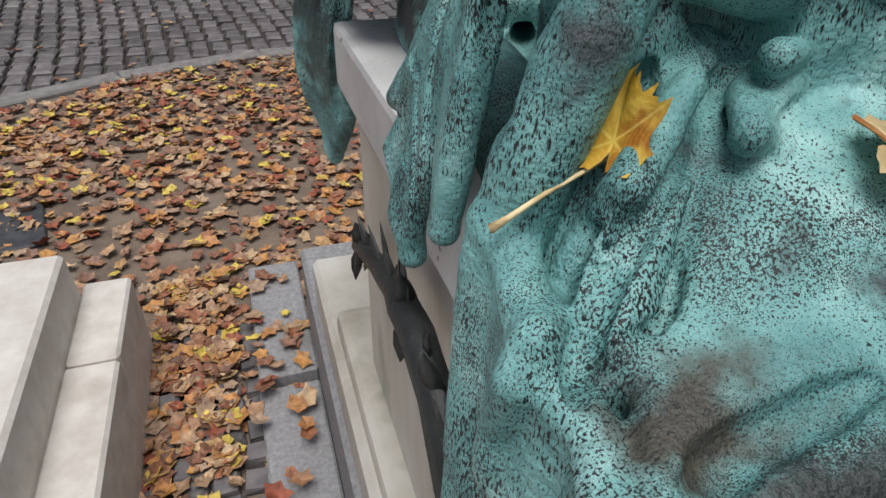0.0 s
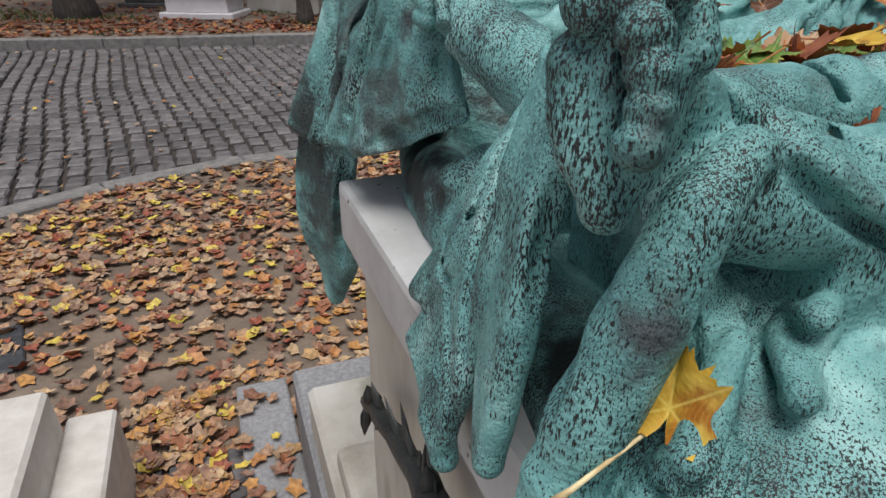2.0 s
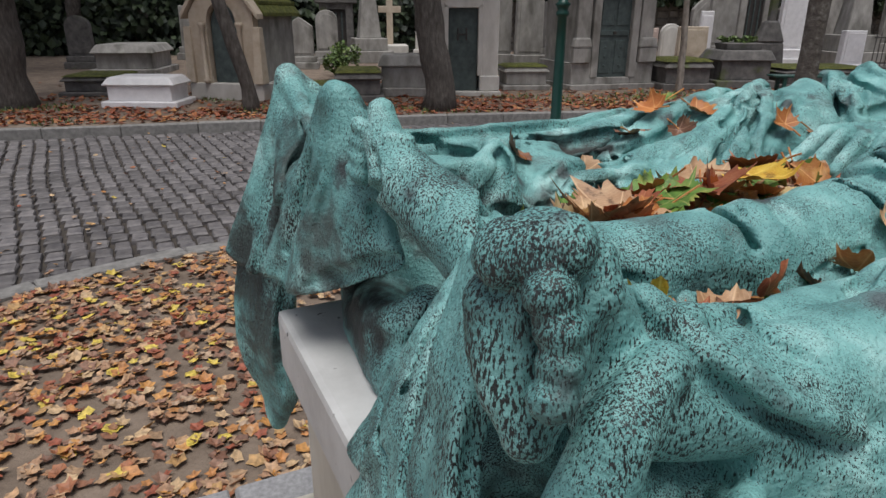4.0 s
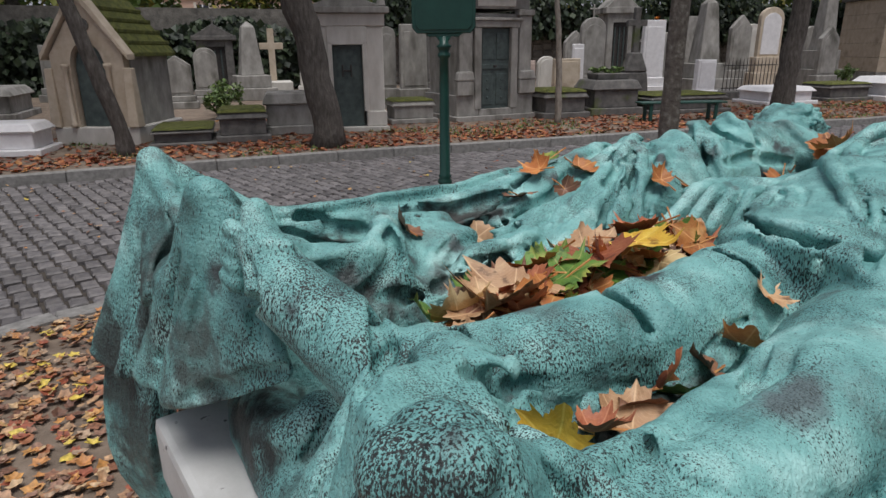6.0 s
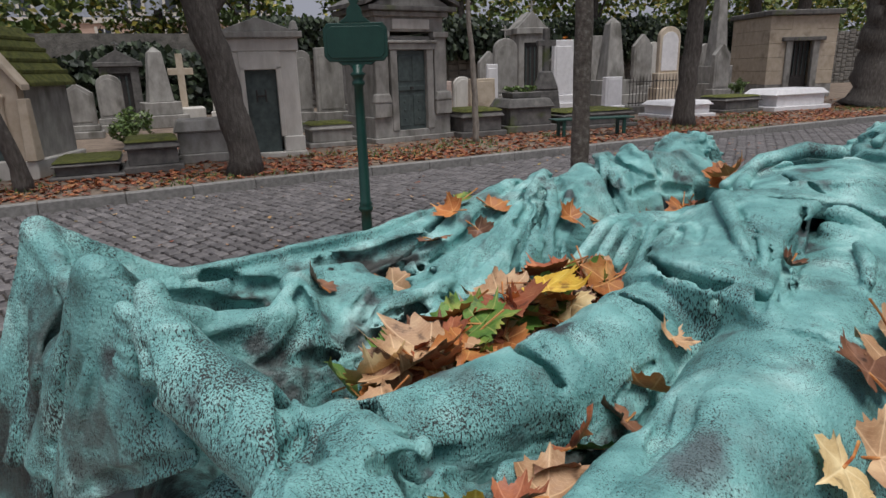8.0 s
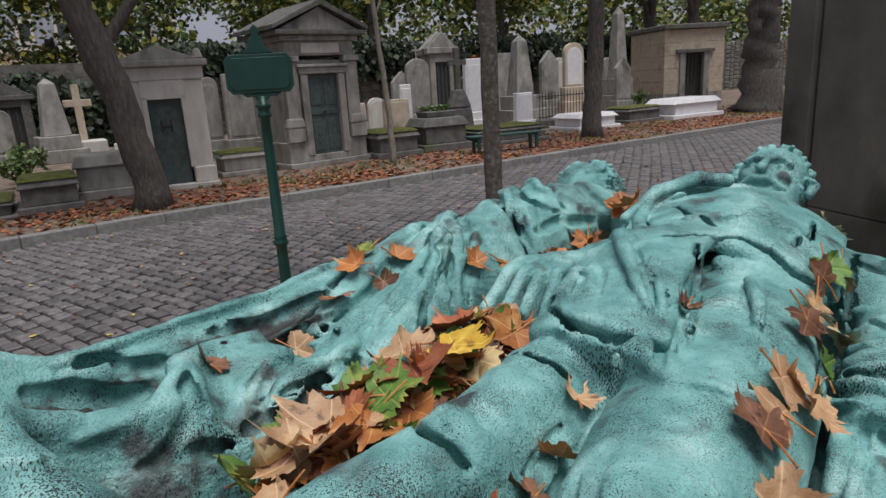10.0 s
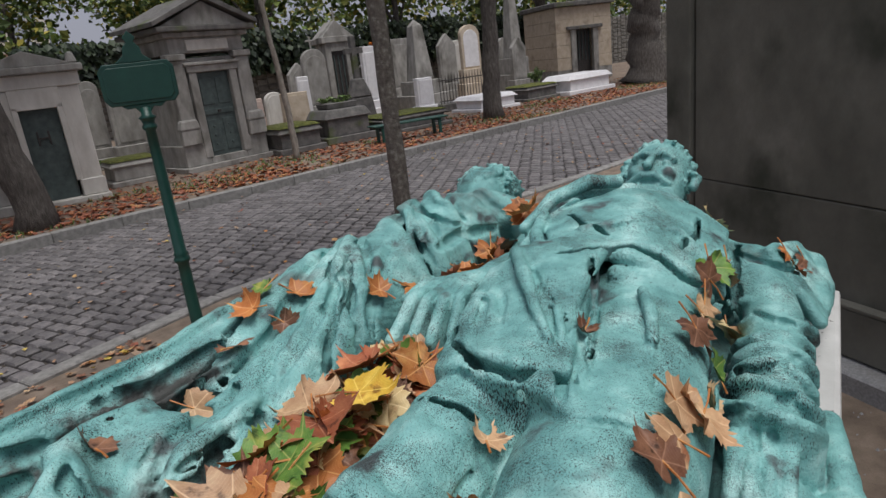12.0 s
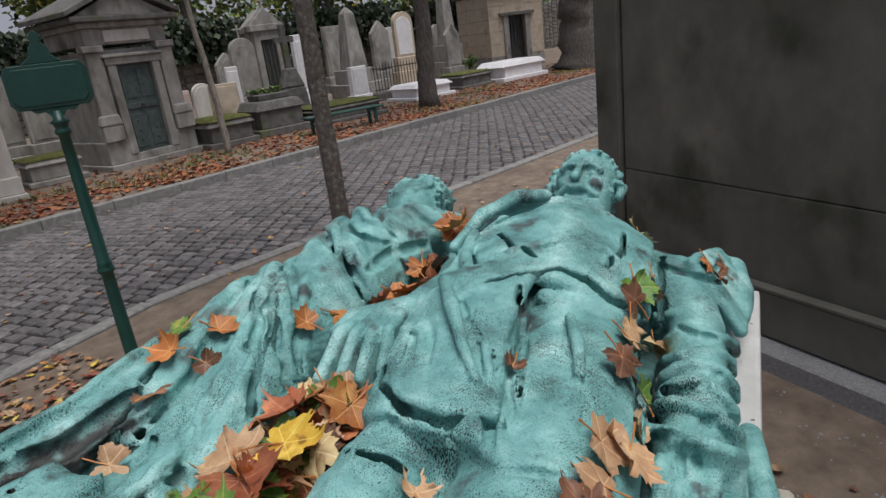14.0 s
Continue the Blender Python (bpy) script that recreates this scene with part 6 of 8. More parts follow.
for i, (x, y, r, h) in enumerate(((11.6, 33.0, 0.34, 4.6), (-3.6, 20.5, 0.3, 6), (-5.5, 25, 0.3, 6), (-1.6, 28, 0.28, 6), (1.5, 31, 0.3, 6), (-1.9, 14.2, 0.32, 6), (20, 27.5, 0.2, 5.5), (24, 25, 0.25, 6), (30, 21, 0.22, 6), (37.5, 15.8, 0.4, 7), (36, 12.8, 0.36, 7), (15.0, 30.5, 0.2, 6))):
    limbs(pose(x, y, BANK + 0.1), [(0, 0, -0.2, r * 1.4), (0, 0, 0.5, r), (0.1, 0, h * 0.6, r * 0.8), (0.2, 0, h, r * 0.55)], [[(0.1, 0, h * 0.55, r * 0.45), (1.3, 0, h * 0.9, r * 0.2)], [(0.1, 0, h * 0.6, r * 0.45), (-1.4, 0.2, h * 0.95, r * 0.2)]], M_BARK, "distant dark-trunked cemetery tree in green leaf", 40 + i, 3000, (0.2, 0.2, h + 1.0), (3.6, 3.0, 2.2), 0.30, sides=10)

# ---- the far bank ----


def tomb_thing(name, x, y, rz, label, category="tomb", z=None):
    return thing(name, pose(x, y, (rise(x, y) if z is None else z) - 0.01, 0, 0, rz), label, category)


def gable(w, z0, z1, y0, y1, bevel=0.0):
    return prism([(-w / 2, z0), (w / 2, z0), (0, z1)], y0, y1, bevel)


def cross_shape(w, h, t, z0, arm=0.68):
    a, b = t / 2, z0 + h * arm
    return prism([(-a, z0), (a, z0), (a, b - a), (w / 2, b - a), (w / 2, b + a), (a, b + a), (a, z0 + h), (-a, z0 + h), (-a, b + a), (-w / 2, b + a), (-w / 2, b - a), (-a, b - a)], -t / 2, t / 2, 0.012)


def metal_door(parent, w, z0, h, y, mat=M_DOOR):
    d = part("door", box(-w / 2, w / 2, y, y + 0.05, z0, z0 + h, 0.006), mat, parent, "dark green-grey metal door")
    for za, zb in ((0.05, 0.44), (0.62, 0.94)):
        for xa, xb in ((-0.42, -0.06), (0.06, 0.42)):
            part("panel", box(w * xa, w * xb, y - 0.018, y, z0 + h * za, z0 + h * zb, 0.008), mat, d)
    part("rail", box(-w * 0.46, w * 0.46, y - 0.03, y, z0 + h * 0.50, z0 + h * 0.56, 0.008), mat, d)
    part("handle", box(-0.04, 0.04, y - 0.07, y - 0.03, z0 + h * 0.52, z0 + h * 0.55, 0.008), M_IRON, d)
    for px in (-0.24, 0.24):
        for pz in (0.14, 0.25, 0.36):
            part("stud", lathe([(0.03, 0), (0.02, 0.02)], 8), mat, d, m=pose(w * px, y - 0.018, z0 + h * pz, 90))
    return d


def grand_chapel(x, y, rz):
    c = tomb_thing("burial_chapel", x, y, rz, "grey stone burial chapel with pilasters, pediment and metal door", "chapel")
    part("step", box(-1.12, 1.12, -0.12, 1.9, 0, 0.16, 0.015), M_TOMB, c)
    part("base", box(-1.05, -0.46, 0.0, 1.8, 0.16, 0.75, 0.015), M_TOMB, c)
    part("base", box(0.46, 1.05, 0.0, 1.8, 0.16, 0.75, 0.015), M_TOMB, c)
    part("sill", box(-0.46, 0.46, 0.0, 0.5, 0.16, 0.34, 0.01), M_TOMB, c)
    part("side_wall", box(-0.95, -0.42, 0.12, 1.7, 0.75, 3.0, 0.01), M_TOMB, c)
    part("side_wall", box(0.42, 0.95, 0.12, 1.7, 0.75, 3.0, 0.01), M_TOMB, c)
    part("back_wall", box(-0.42, 0.42, 0.5, 1.7, 0.16, 3.0), M_TOMB, c)
    part("lintel", box(-0.42, 0.42, 0.12, 0.5, 2.60, 3.0), M_TOMB, c)
    for s in (-1, 1):
        p = part("pilaster", box(s * 0.80 - 0.17, s * 0.80 + 0.17, 0.0, 0.14, 0.75, 2.95, 0.015), M_TOMB, c)
        part("capital", box(s * 0.80 - 0.22, s * 0.80 + 0.22, -0.05, 0.2, 2.95, 3.12, 0.02), M_TOMB, p)
        part("scroll", box(s * 0.84 - 0.24, s * 0.84 + 0.24, -0.10, 0.1, 1.15, 1.42, 0.05, segs=2, top=(0.8, 0.8)), M_TOMB, p)
        part("foot", box(s * 0.84 - 0.22, s * 0.84 + 0.22, -0.08, 0.05, 0.752, 1.15, 0.015), M_TOMB, p)
        part("jamb", box(s * 0.49 - 0.09, s * 0.49 + 0.09, -0.02, 0.13, 0.34, 2.62, 0.012), M_TOMB, c)
    part("door_head", box(-0.62, 0.62, -0.04, 0.14, 2.62, 2.80, 0.015), M_TOMB, c)
    part("door_cornice", box(-0.68, 0.68, -0.09, 0.14, 2.80, 2.88, 0.015), M_TOMB, c)
    part("frieze", box(-0.9, 0.9, 0.02, 1.7, 3.12, 3.52, 0.015), M_TOMB, c)
    part("name_panel", box(-0.5, 0.5, -0.02, 0.05, 3.18, 3.46, 0.01), M_PALE, c)
    part("cornice", box(-1.16, 1.16, -0.2, 1.85, 3.66, 3.80, 0.03, segs=2), M_DARKTOMB, c)
    part("bed_moulding", box(-1.0, 1.0, -0.08, 1.78, 3.52, 3.66, 0.02), M_TOMB, c)
    part("pediment", gable(2.1, 3.80, 4.42, -0.1, 1.8, 0.015), M_TOMB, c)
    for s in (-1, 1):
        part("raking_cornice", prism([(s * 1.24, 3.80), (s * 1.24, 3.92), (0, 4.62), (0, 4.46)], -0.22, 1.85, 0.01), M_DARKTOMB, c)
    metal_door(c, 0.80, 0.34, 2.26, 0.10)
    c.scale = (1.02, 1, 0.82)
    return c


def white_mausoleum(x, y, rz):
    c = tomb_thing("mausoleum", x, y, rz, "pale stone mausoleum with a plain cornice and dark door", "mausoleum")
    c.scale = (0.82, 0.9, 0.84)
    part("step", box(-1.0, 1.0, -0.15, 1.8, 0, 0.12, 0.015), M_PALE, c)
    for s in (-1, 1):
        part("pier", box(*sorted((s * 0.46, s * 0.92)), 0.0, 1.7, 0.12, 2.55, 0.02), M_PALE, c)
        part("pier_foot", box(*sorted((s * 0.44, s * 0.96)), -0.05, 1.72, 0.122, 0.5, 0.02), M_PALE, c)
        part("frame", box(*sorted((s * 0.38, s * 0.50)), -0.03, 0.1, 0.5, 2.20, 0.012), M_PALE, c)
    part("back_wall", box(-0.46, 0.46, 0.4, 1.7, 0.12, 2.55), M_PALE, c)
    part("head", box(-0.50, 0.50, -0.03, 0.4, 2.12, 2.55, 0.012), M_PALE, c)
    part("architrave", box(-0.97, 0.97, -0.04, 1.74, 2.55, 2.85, 0.02), M_PALE, c)
    part("cornice", box(-1.08, 1.08, -0.16, 1.85, 2.85, 3.0, 0.03, segs=2), M_TOMB, c)
    part("pediment", gable(1.9, 3.0, 3.32, -0.08, 1.78, 0.012), M_TOMB, c)
    for s in (-1, 1):
        part("acroterion", box(s * 0.9 - 0.12, s * 0.9 + 0.12, -0.1, 0.2, 3.0, 3.25, 0.04, top=(0.5, 0.7)), M_TOMB, c)
    d = part("door", box(-0.38, 0.38, 0.10, 0.16, 0.12, 2.12, 0.006), M_DOOR, c, "dark weathered metal door")
    part("emblem_bar", box(-0.15, -0.11, 0.075, 0.1, 1.35, 1.65, 0.005), M_IRON, d)
    part("emblem_bar", box(0.07, 0.11, 0.075, 0.1, 1.35, 1.65, 0.005), M_IRON, d)
    part("emblem_bar", box(-0.11, 0.07, 0.078, 0.1, 1.48, 1.52, 0.005), M_IRON, d)
    return c


def pointed(w, z0, spring, peak, n=7):
    """The outline of a pointed arch, from the left foot over to the right."""
    pts = [(-w / 2, z0)]
    for i in range(n + 1):
        f = i / n
        pts.append((-w / 2 * math.cos(f * math.pi / 2) ** 0.8 if f < 1 else 0, spring + (peak - spring) * math.sin(f * math.pi / 2)))
    return pts + [(-x, z) for x, z in pts[::-1][1:]]


def gothic_chapel(x, y, rz):
    c = tomb_thing("gothic_chapel", x, y, rz, "small gothic stone chapel with a pointed door and mossy roof", "chapel")
    part("plinth", box(-0.85, 0.85, -0.05, 2.0, 0, 0.42, 0.02), M_PALE, c)
    arch = pointed(0.68, 0.42, 1.75, 2.3)
    bm = bmesh.new()
    half = len(arch) // 2
    left = [(-0.72, 0.42)] + arch[:half + 1] + [(0.0, 3.25), (-0.72, 2.05)]
    right = [(-a, b) for a, b in left]
    prism(left, 0.0, 0.22, 0.0, bm)
    prism(right, 0.0, 0.22, 0.0, bm)
    part("facade", bm, M_BEIGE, c)
    part("side_wall", box(-0.72, -0.52, 0.22, 1.9, 0.42, 2.05, 0.01), M_TOMB, c)
    part("side_wall", box(0.52, 0.72, 0.22, 1.9, 0.42, 2.05, 0.01), M_TOMB, c)
    part("back_wall", box(-0.52, 0.52, 1.7, 1.9, 0.42, 2.05), M_TOMB, c)
    for s in (-1, 1):
        part("buttress", box(s * 0.78 - 0.1, s * 0.78 + 0.1, -0.1, 0.2, 0.42, 1.75, 0.015, top=(0.8, 0.6)), M_BEIGE, c)
        part("column", lathe([(0.07, 0.42), (0.07, 0.5), (0.045, 0.54), (0.045, 1.7), (0.075, 1.78), (0.075, 1.85)], 10), M_BEIGE, c, m=pose(s * 0.42, -0.05, 0), smooth=True)
        part("coping", prism([(s * 0.86, 1.92), (s * 0.86, 2.05), (0, 3.52), (0, 3.30)], -0.1, 0.2, 0.01), M_BEIGE, c)
        part("roof_slope", prism([(s * 0.88, 1.98), (s * 0.88, 2.08), (0, 3.34), (0, 3.22)], 0.2, 2.0, 0.015), M_MOSS, c, "moss-grown roof stones")
        for k in range(1, 5):
            f = k / 5
            part("roof_course", box(s * 0.88 * (1 - f) - 0.06, s * 0.88 * (1 - f) + 0.06, 0.21, 2.02, 2.08 + 1.26 * f - 0.07, 2.08 + 1.26 * f + 0.03, 0.015), M_MOSS, c)
    bars = pointed(0.62, 0.42, 1.72, 2.22)
    part("door", prism(bars, 0.14, 0.18), M_DOOR, c, "dark iron pointed door")
    part("rose", lathe([(0.16, 0), (0.16, 0.03), (0.09, 0.035), (0.09, 0.0)], 12), M_DARKTOMB, c, m=pose(0, 0.0, 2.68, 90))
    c.scale = (0.95, 0.9, 0.80)
    return c


def plain_chapel(x, y, rz):
    c = tomb_thing("stone_chapel", x, y, rz, "cream ashlar burial chapel with a barred door", "chapel")
    z = 0.0
    for k in range(6):
        h = 0.72
        for s in (-1, 1):
            part("ashlar_block", box(*sorted((s * 0.55, s * 1.5)), 0.0, 3.4, z, z + h - 0.01, 0.012), M_BEIGE if k else M_TOMB, c)
        z += h
    part("back_wall", box(-0.55, 0.55, 0.6, 3.4, 0, 4.3), M_TOMB, c)
    part("head", box(-0.55, 0.55, 0.0, 0.6, 3.0, 4.3, 0.01), M_BEIGE, c)
    for s in (-1, 1):
        part("jamb", box(s * 0.6 - 0.14, s * 0.6 + 0.14, -0.08, 0.1, 0.2, 3.0, 0.015), M_TOMB, c)
    c.scale = (1, 1, 0.80)
    part("door_cornice", box(-0.95, 0.95, -0.16, 0.1, 3.0, 3.2, 0.02), M_DARKTOMB, c)
    part("roof_cornice", box(-1.65, 1.65, -0.2, 3.5, 4.32, 4.6, 0.04), M_DARKTOMB, c)
    part("door", box(-0.45, 0.45, 0.25, 0.3, 0.15, 3.0), M_IRON, c, "dark barred door")
    for i in range(5):
        part("door_bar", box(-0.4 + i * 0.19, -0.37 + i * 0.19, 0.2, 0.25, 1.2, 2.9), M_DOOR, c)
    return c


def small_chapel(x, y, rz, w, h, mat, label):
    c = tomb_thing("grave_chapel", x, y, rz, label, "chapel")
    part("base", box(-w * 0.58, w * 0.58, -0.05, w * 1.2, 0, h * 0.1, 0.015), mat, c)
    for s in (-1, 1):
        part("pier", box(*sorted((s * w * 0.28, s * w * 0.5)), 0, w * 1.1, h * 0.1, h * 0.74, 0.015), mat, c)
    part("back_wall", box(-w * 0.28, w * 0.28, 0.3, w * 1.1, h * 0.1, h * 0.74), mat, c)
    part("head", box(-w * 0.28, w * 0.28, 0.0, 0.3, h * 0.66, h * 0.74), mat, c)
    part("cornice", box(-w * 0.62, w * 0.62, -0.1, w * 1.2, h * 0.74, h * 0.80, 0.02), mat, c)
    part("pediment", gable(w * 1.15, h * 0.80, h * 0.95, -0.06, w * 1.15, 0.012), mat, c)
    part("cross", cross_shape(w * 0.2, h * 0.12, w * 0.06, h * 0.93), mat, c, m=pose(0, 0.05, 0))
    part("door", box(-w * 0.27, w * 0.27, 0.12, 0.16, h * 0.1, h * 0.66, 0.005), M_IRON, c, "black metal door")
    for i in range(3):
        part("door_bar", box(-w * 0.2 + i * w * 0.17, -w * 0.16 + i * w * 0.17, 0.08, 0.12, h * 0.25, h * 0.62), M_DOOR, c)
    return c


def stele(x, y, rz, w, h, mat, label, top="round", base=0.25, cross=False, z=None, thick=0.22, inner=None):
    c = tomb_thing("headstone", x, y, rz, label, "headstone", z)
    part("base", box(-w * 0.66, w * 0.66, -thick * 1.4, thick * 1.4, 0, h * base * 0.55, 0.02), mat, c)
    part("upper_base", box(-w * 0.58, w * 0.58, -thick, thick, h * base * 0.55, h * base, 0.02), mat, c)
    if top == "round":
        pts = [(-w / 2, h * base)] + [(-w / 2 * math.cos(a), h - w / 2 * 0.9 + w / 2 * 0.9 * math.sin(a)) for a in np.linspace(0, math.pi, 13)] + [(w / 2, h * base)]
    elif top == "peak":
        pts = [(-w / 2, h * base), (-w / 2, h * 0.82), (-w * 0.3, h * 0.9), (0, h), (w * 0.3, h * 0.9), (w / 2, h * 0.82), (w / 2, h * base)]
    else:
        pts = [(-w / 2, h * base), (-w / 2 * 0.94, h), (w / 2 * 0.94, h), (w / 2, h * base)]
    part("slab", prism(pts, -thick / 2, thick / 2, 0.015), mat, c)
    part("face", prism([(px * 0.78, h * base + 0.08 + (pz - h * base) * 0.84) for px, pz in pts], -thick / 2 - 0.02, -thick / 2 + 0.01, 0.008), inner or mat, c)
    if cross:
        part("cross", cross_shape(w * 0.35, h * 0.16, 0.05, h - 0.02), mat, c)
    return c


def sarcophagus(x, y, rz, w, d, h, mat, label, moss=False, planter=False):
    c = tomb_thing("tomb_chest", x, y, rz, label)
    part("base", box(-w * 0.54, w * 0.54, -d * 0.54, d * 0.54, 0, h * 0.22, 0.02), mat, c)
    part("chest", box(-w * 0.45, w * 0.45, -d * 0.45, d * 0.45, h * 0.22, h * 0.72, 0.015), mat, c)
    part("lid", box(-w * 0.52, w * 0.52, -d * 0.52, d * 0.52, h * 0.72, h, 0.03, top=(0.82, 0.82)), mat, c)
    if moss:
        part("moss_cover", box(-w * 0.5, w * 0.5, -d * 0.5, d * 0.5, h * 0.93, h * 1.04, 0.04, top=(0.8, 0.8), segs=2), M_MOSS, c, "patchy green moss")
    if planter:
        part("trough", box(-w * 0.32, w * 0.32, -d * 0.25, d * 0.25, h, h * 1.18, 0.02, top=(1.08, 1.08)), M_DARKTOMB, c)
        part_mesh("plants", foliage(260, (0, 0, h * 1.26), (w * 0.3, d * 0.22, 0.10), 0.11, random.Random(int(x * 10)), 14), M_LIVE, c, "pale green leafy plants")
    return c


def obelisk(x, y, rz, w, h, mat, label, z=None):
    c = tomb_thing("obelisk", x, y, rz, label, "obelisk", z)
    part("base", box(-w * 0.8, w * 0.8, -w * 0.8, w * 0.8, 0, h * 0.16, 0.02), mat, c)
    part("die", box(-w * 0.62, w * 0.62, -w * 0.62, w * 0.62, h * 0.16, h * 0.32, 0.02), mat, c)
    part("shaft", box(-w * 0.42, w * 0.42, -w * 0.42, w * 0.42, h * 0.32, h * 0.93, 0.02, top=(0.55, 0.55)), mat, c)
    part("tip", box(-w * 0.23, w * 0.23, -w * 0.23, w * 0.23, h * 0.93, h, 0.01, top=(0.15, 0.15)), mat, c)
    return c


grand_chapel(10.30, 12.35, -9)
white_mausoleum(6.5, 12.62, -22)
gothic_chapel(1.8, 13.75, -38)
plain_chapel(31.3, 11.0, -40)
small_chapel(19.4, 16.3, -30, 1.0, 3.75, M_TOMB, "narrow grey grave chapel with a pediment and glazed door")
small_chapel(7.0, 23.8, -18, 1.2, 2.6, M_DARKTOMB, "small dark grave chapel with a gabled top")
obelisk(7.6, 22.0, -10, 0.9, 2.5, M_TOMB, "broad grey stone obelisk")
stele(10.2, 15.9, -18, 0.78, 2.3, M_TOMB, "tall grey stone headstone with stained face", "flat")
stele(9.75, 16.6, -18, 0.5, 2.25, M_TOMB, "narrow grey headstone behind the pale mausoleum", "round")
sarcophagus(8.42, 13.3, -18, 1.05, 0.9, 0.55, M_TOMB, "low mossy stone grave between two chapels", moss=True)
stele(12.3, 17.6, -18, 0.62, 1.35, M_CLEAN, "pale white headstone with a round top", "round")
stele(13.25, 14.5, -18, 0.5, 1.3, M_PINK, "plain pink stone headstone", "flat", thick=0.15)
stele(14.5, 15.0, -18, 0.62, 1.4, M_PALE, "pale blue-grey headstone with a round top", "round", thick=0.15)
stele(14.25, 13.9, -20, 0.85, 1.35, M_BEIGE, "low beige sandstone headstone", "flat", thick=0.2)
sarcophagus(12.05, 12.1, -18, 1.2, 1.3, 0.68, M_DARKTOMB, "dark stone tomb overgrown with moss", moss=True)
sarcophagus(13.6, 11.75, -22, 1.35, 1.2, 0.88, M_DARKTOMB, "dark stone tomb chest with a planted trough on it", planter=True)
stele(16.45, 14.95, -25, 0.80, 2.55, M_TOMB, "round-topped grey headstone with a small cross", "round", base=0.3, cross=True)
stele(15.55, 14.7, -25, 0.4, 1.75, M_CLEAN, "small white marble plaque", "flat", thick=0.1)
stele(19.2, 14.7, -25, 0.8, 2.5, M_CLEAN, "white marble headstone with a moulded top", "flat")
c = tomb_thing("stone_cross", 16.9, 13.6, -25, "dark stone cross on a stepped base", "cross")
part("base", box(-0.45, 0.45, -0.3, 0.3, 0, 0.9, 0.03, top=(0.8, 0.8)), M_DARKTOMB, c)
part("mound", box(-0.38, 0.38, -0.25, 0.25, 0.9, 1.5, 0.05, top=(0.5, 0.6)), M_DARKTOMB, c)
part("cross", cross_shape(0.62, 1.4, 0.18, 1.4), M_DARKTOMB, c)
c = tomb_thing("stone_cross", 8.6, 22.6, -18, "pale beige stone cross on a grave bed", "cross")
part("cross", cross_shape(0.8, 1.8, 0.22, 0.5), M_BEIGE, c)
part("base", box(-0.6, 0.6, -0.9, 0.3, 0, 0.55, 0.03), M_PALE, c)
sarcophagus(5.45, 13.35, -20, 1.1, 1.0, 0.85, M_TOMB, "grey stone tomb chest stained with moss", moss=False)
sarcophagus(4.3, 13.0, -18, 0.95, 1.2, 0.6, M_DARKTOMB, "dark mossy tomb chest with stepped base", moss=True)
sarcophagus(3.25, 13.3, -18, 1.1, 1.5, 0.32, M_DARKTOMB, "flat grave covered in green moss", moss=True)
stele(4.8, 20.2, -18, 0.8, 1.5, M_TOMB, "weathered grey headstone in the second row", "peak")
sarcophagus(0.35, 13.6, -25, 1.3, 0.9, 0.55, M_CLEAN, "broken white marble grave slab on rubble")
sarcophagus(-0.5, 15.9, -18, 1.2, 1.3, 0.42, M_DARKTOMB, "low grave under green moss", moss=True)
sarcophagus(0.2, 20.5, -18, 1.6, 2.0, 0.8, M_TOMB, "grey grave chest in the second row")
obelisk(21.8, 14.4, -25, 0.95, 3.3, M_TOMB, "grey obelisk monument on a dark base")
stele(24.2, 13.4, -28, 0.9, 2.98, M_BEIGE, "tall round-topped white headstone framed in cream stone", "round", base=0.42, inner=M_CLEAN)
sarcophagus(19.8, 10.55, -20, 1.7, 1.4, 0.52, M_CLEAN, "low white marble grave")
sarcophagus(15.5, 11.0, -20, 2.3, 1.4, 0.5, M_DARKTOMB, "long low grave covered in moss", moss=True)
stele(19.2, 12.6, -20, 0.7, 1.25, M_CLEAN, "small white grave marker", "flat")
stele(25.3, 15.2, -25, 0.9, 2.8, M_TOMB, "grey headstone in a back row", "peak")
stele(26.0, 12.1, -25, 0.75, 2.3, M_TOMB, "grey headstone beside a dark tree", "peak")
obelisk(28.1, 13.3, -25, 0.8, 4.5, M_TOMB, "tall grey monument shaft in a back row")
sarcophagus(22.4, 10.0, -18, 1.7, 1.2, 0.55, M_DARKTOMB, "low dark grave with mossy edges", moss=True)
sarcophagus(24.4, 8.95, -20, 2.5, 1.4, 0.72, M_CLEAN, "large white marble tomb chest by the kerb")
for i, (x, y, h) in enumerate(((29.5, 14.5, 2.4), (21.2, 16.4, 2.2), (24.6, 17.2, 2.8), (27.2, 15.8, 2.5), (17.8, 17.0, 2.2), (13.3, 19.4, 2.0), (6.0, 21.5, 1.7), (3.4, 22.5, 1.6), (2.2, 25, 1.8), (-1.2, 22.5, 1.5), (-3, 18.8, 1.4), (9.2, 20.5, 1.9))):
    stele(x, y, -20 - 3 * (i % 3), 0.7 + 0.1 * (i % 3), h, (M_TOMB, M_DARKTOMB, M_TOMB, M_PALE)[i % 4], "weathered headstone in the back rows of graves", ("round", "peak", "flat")[i % 3])

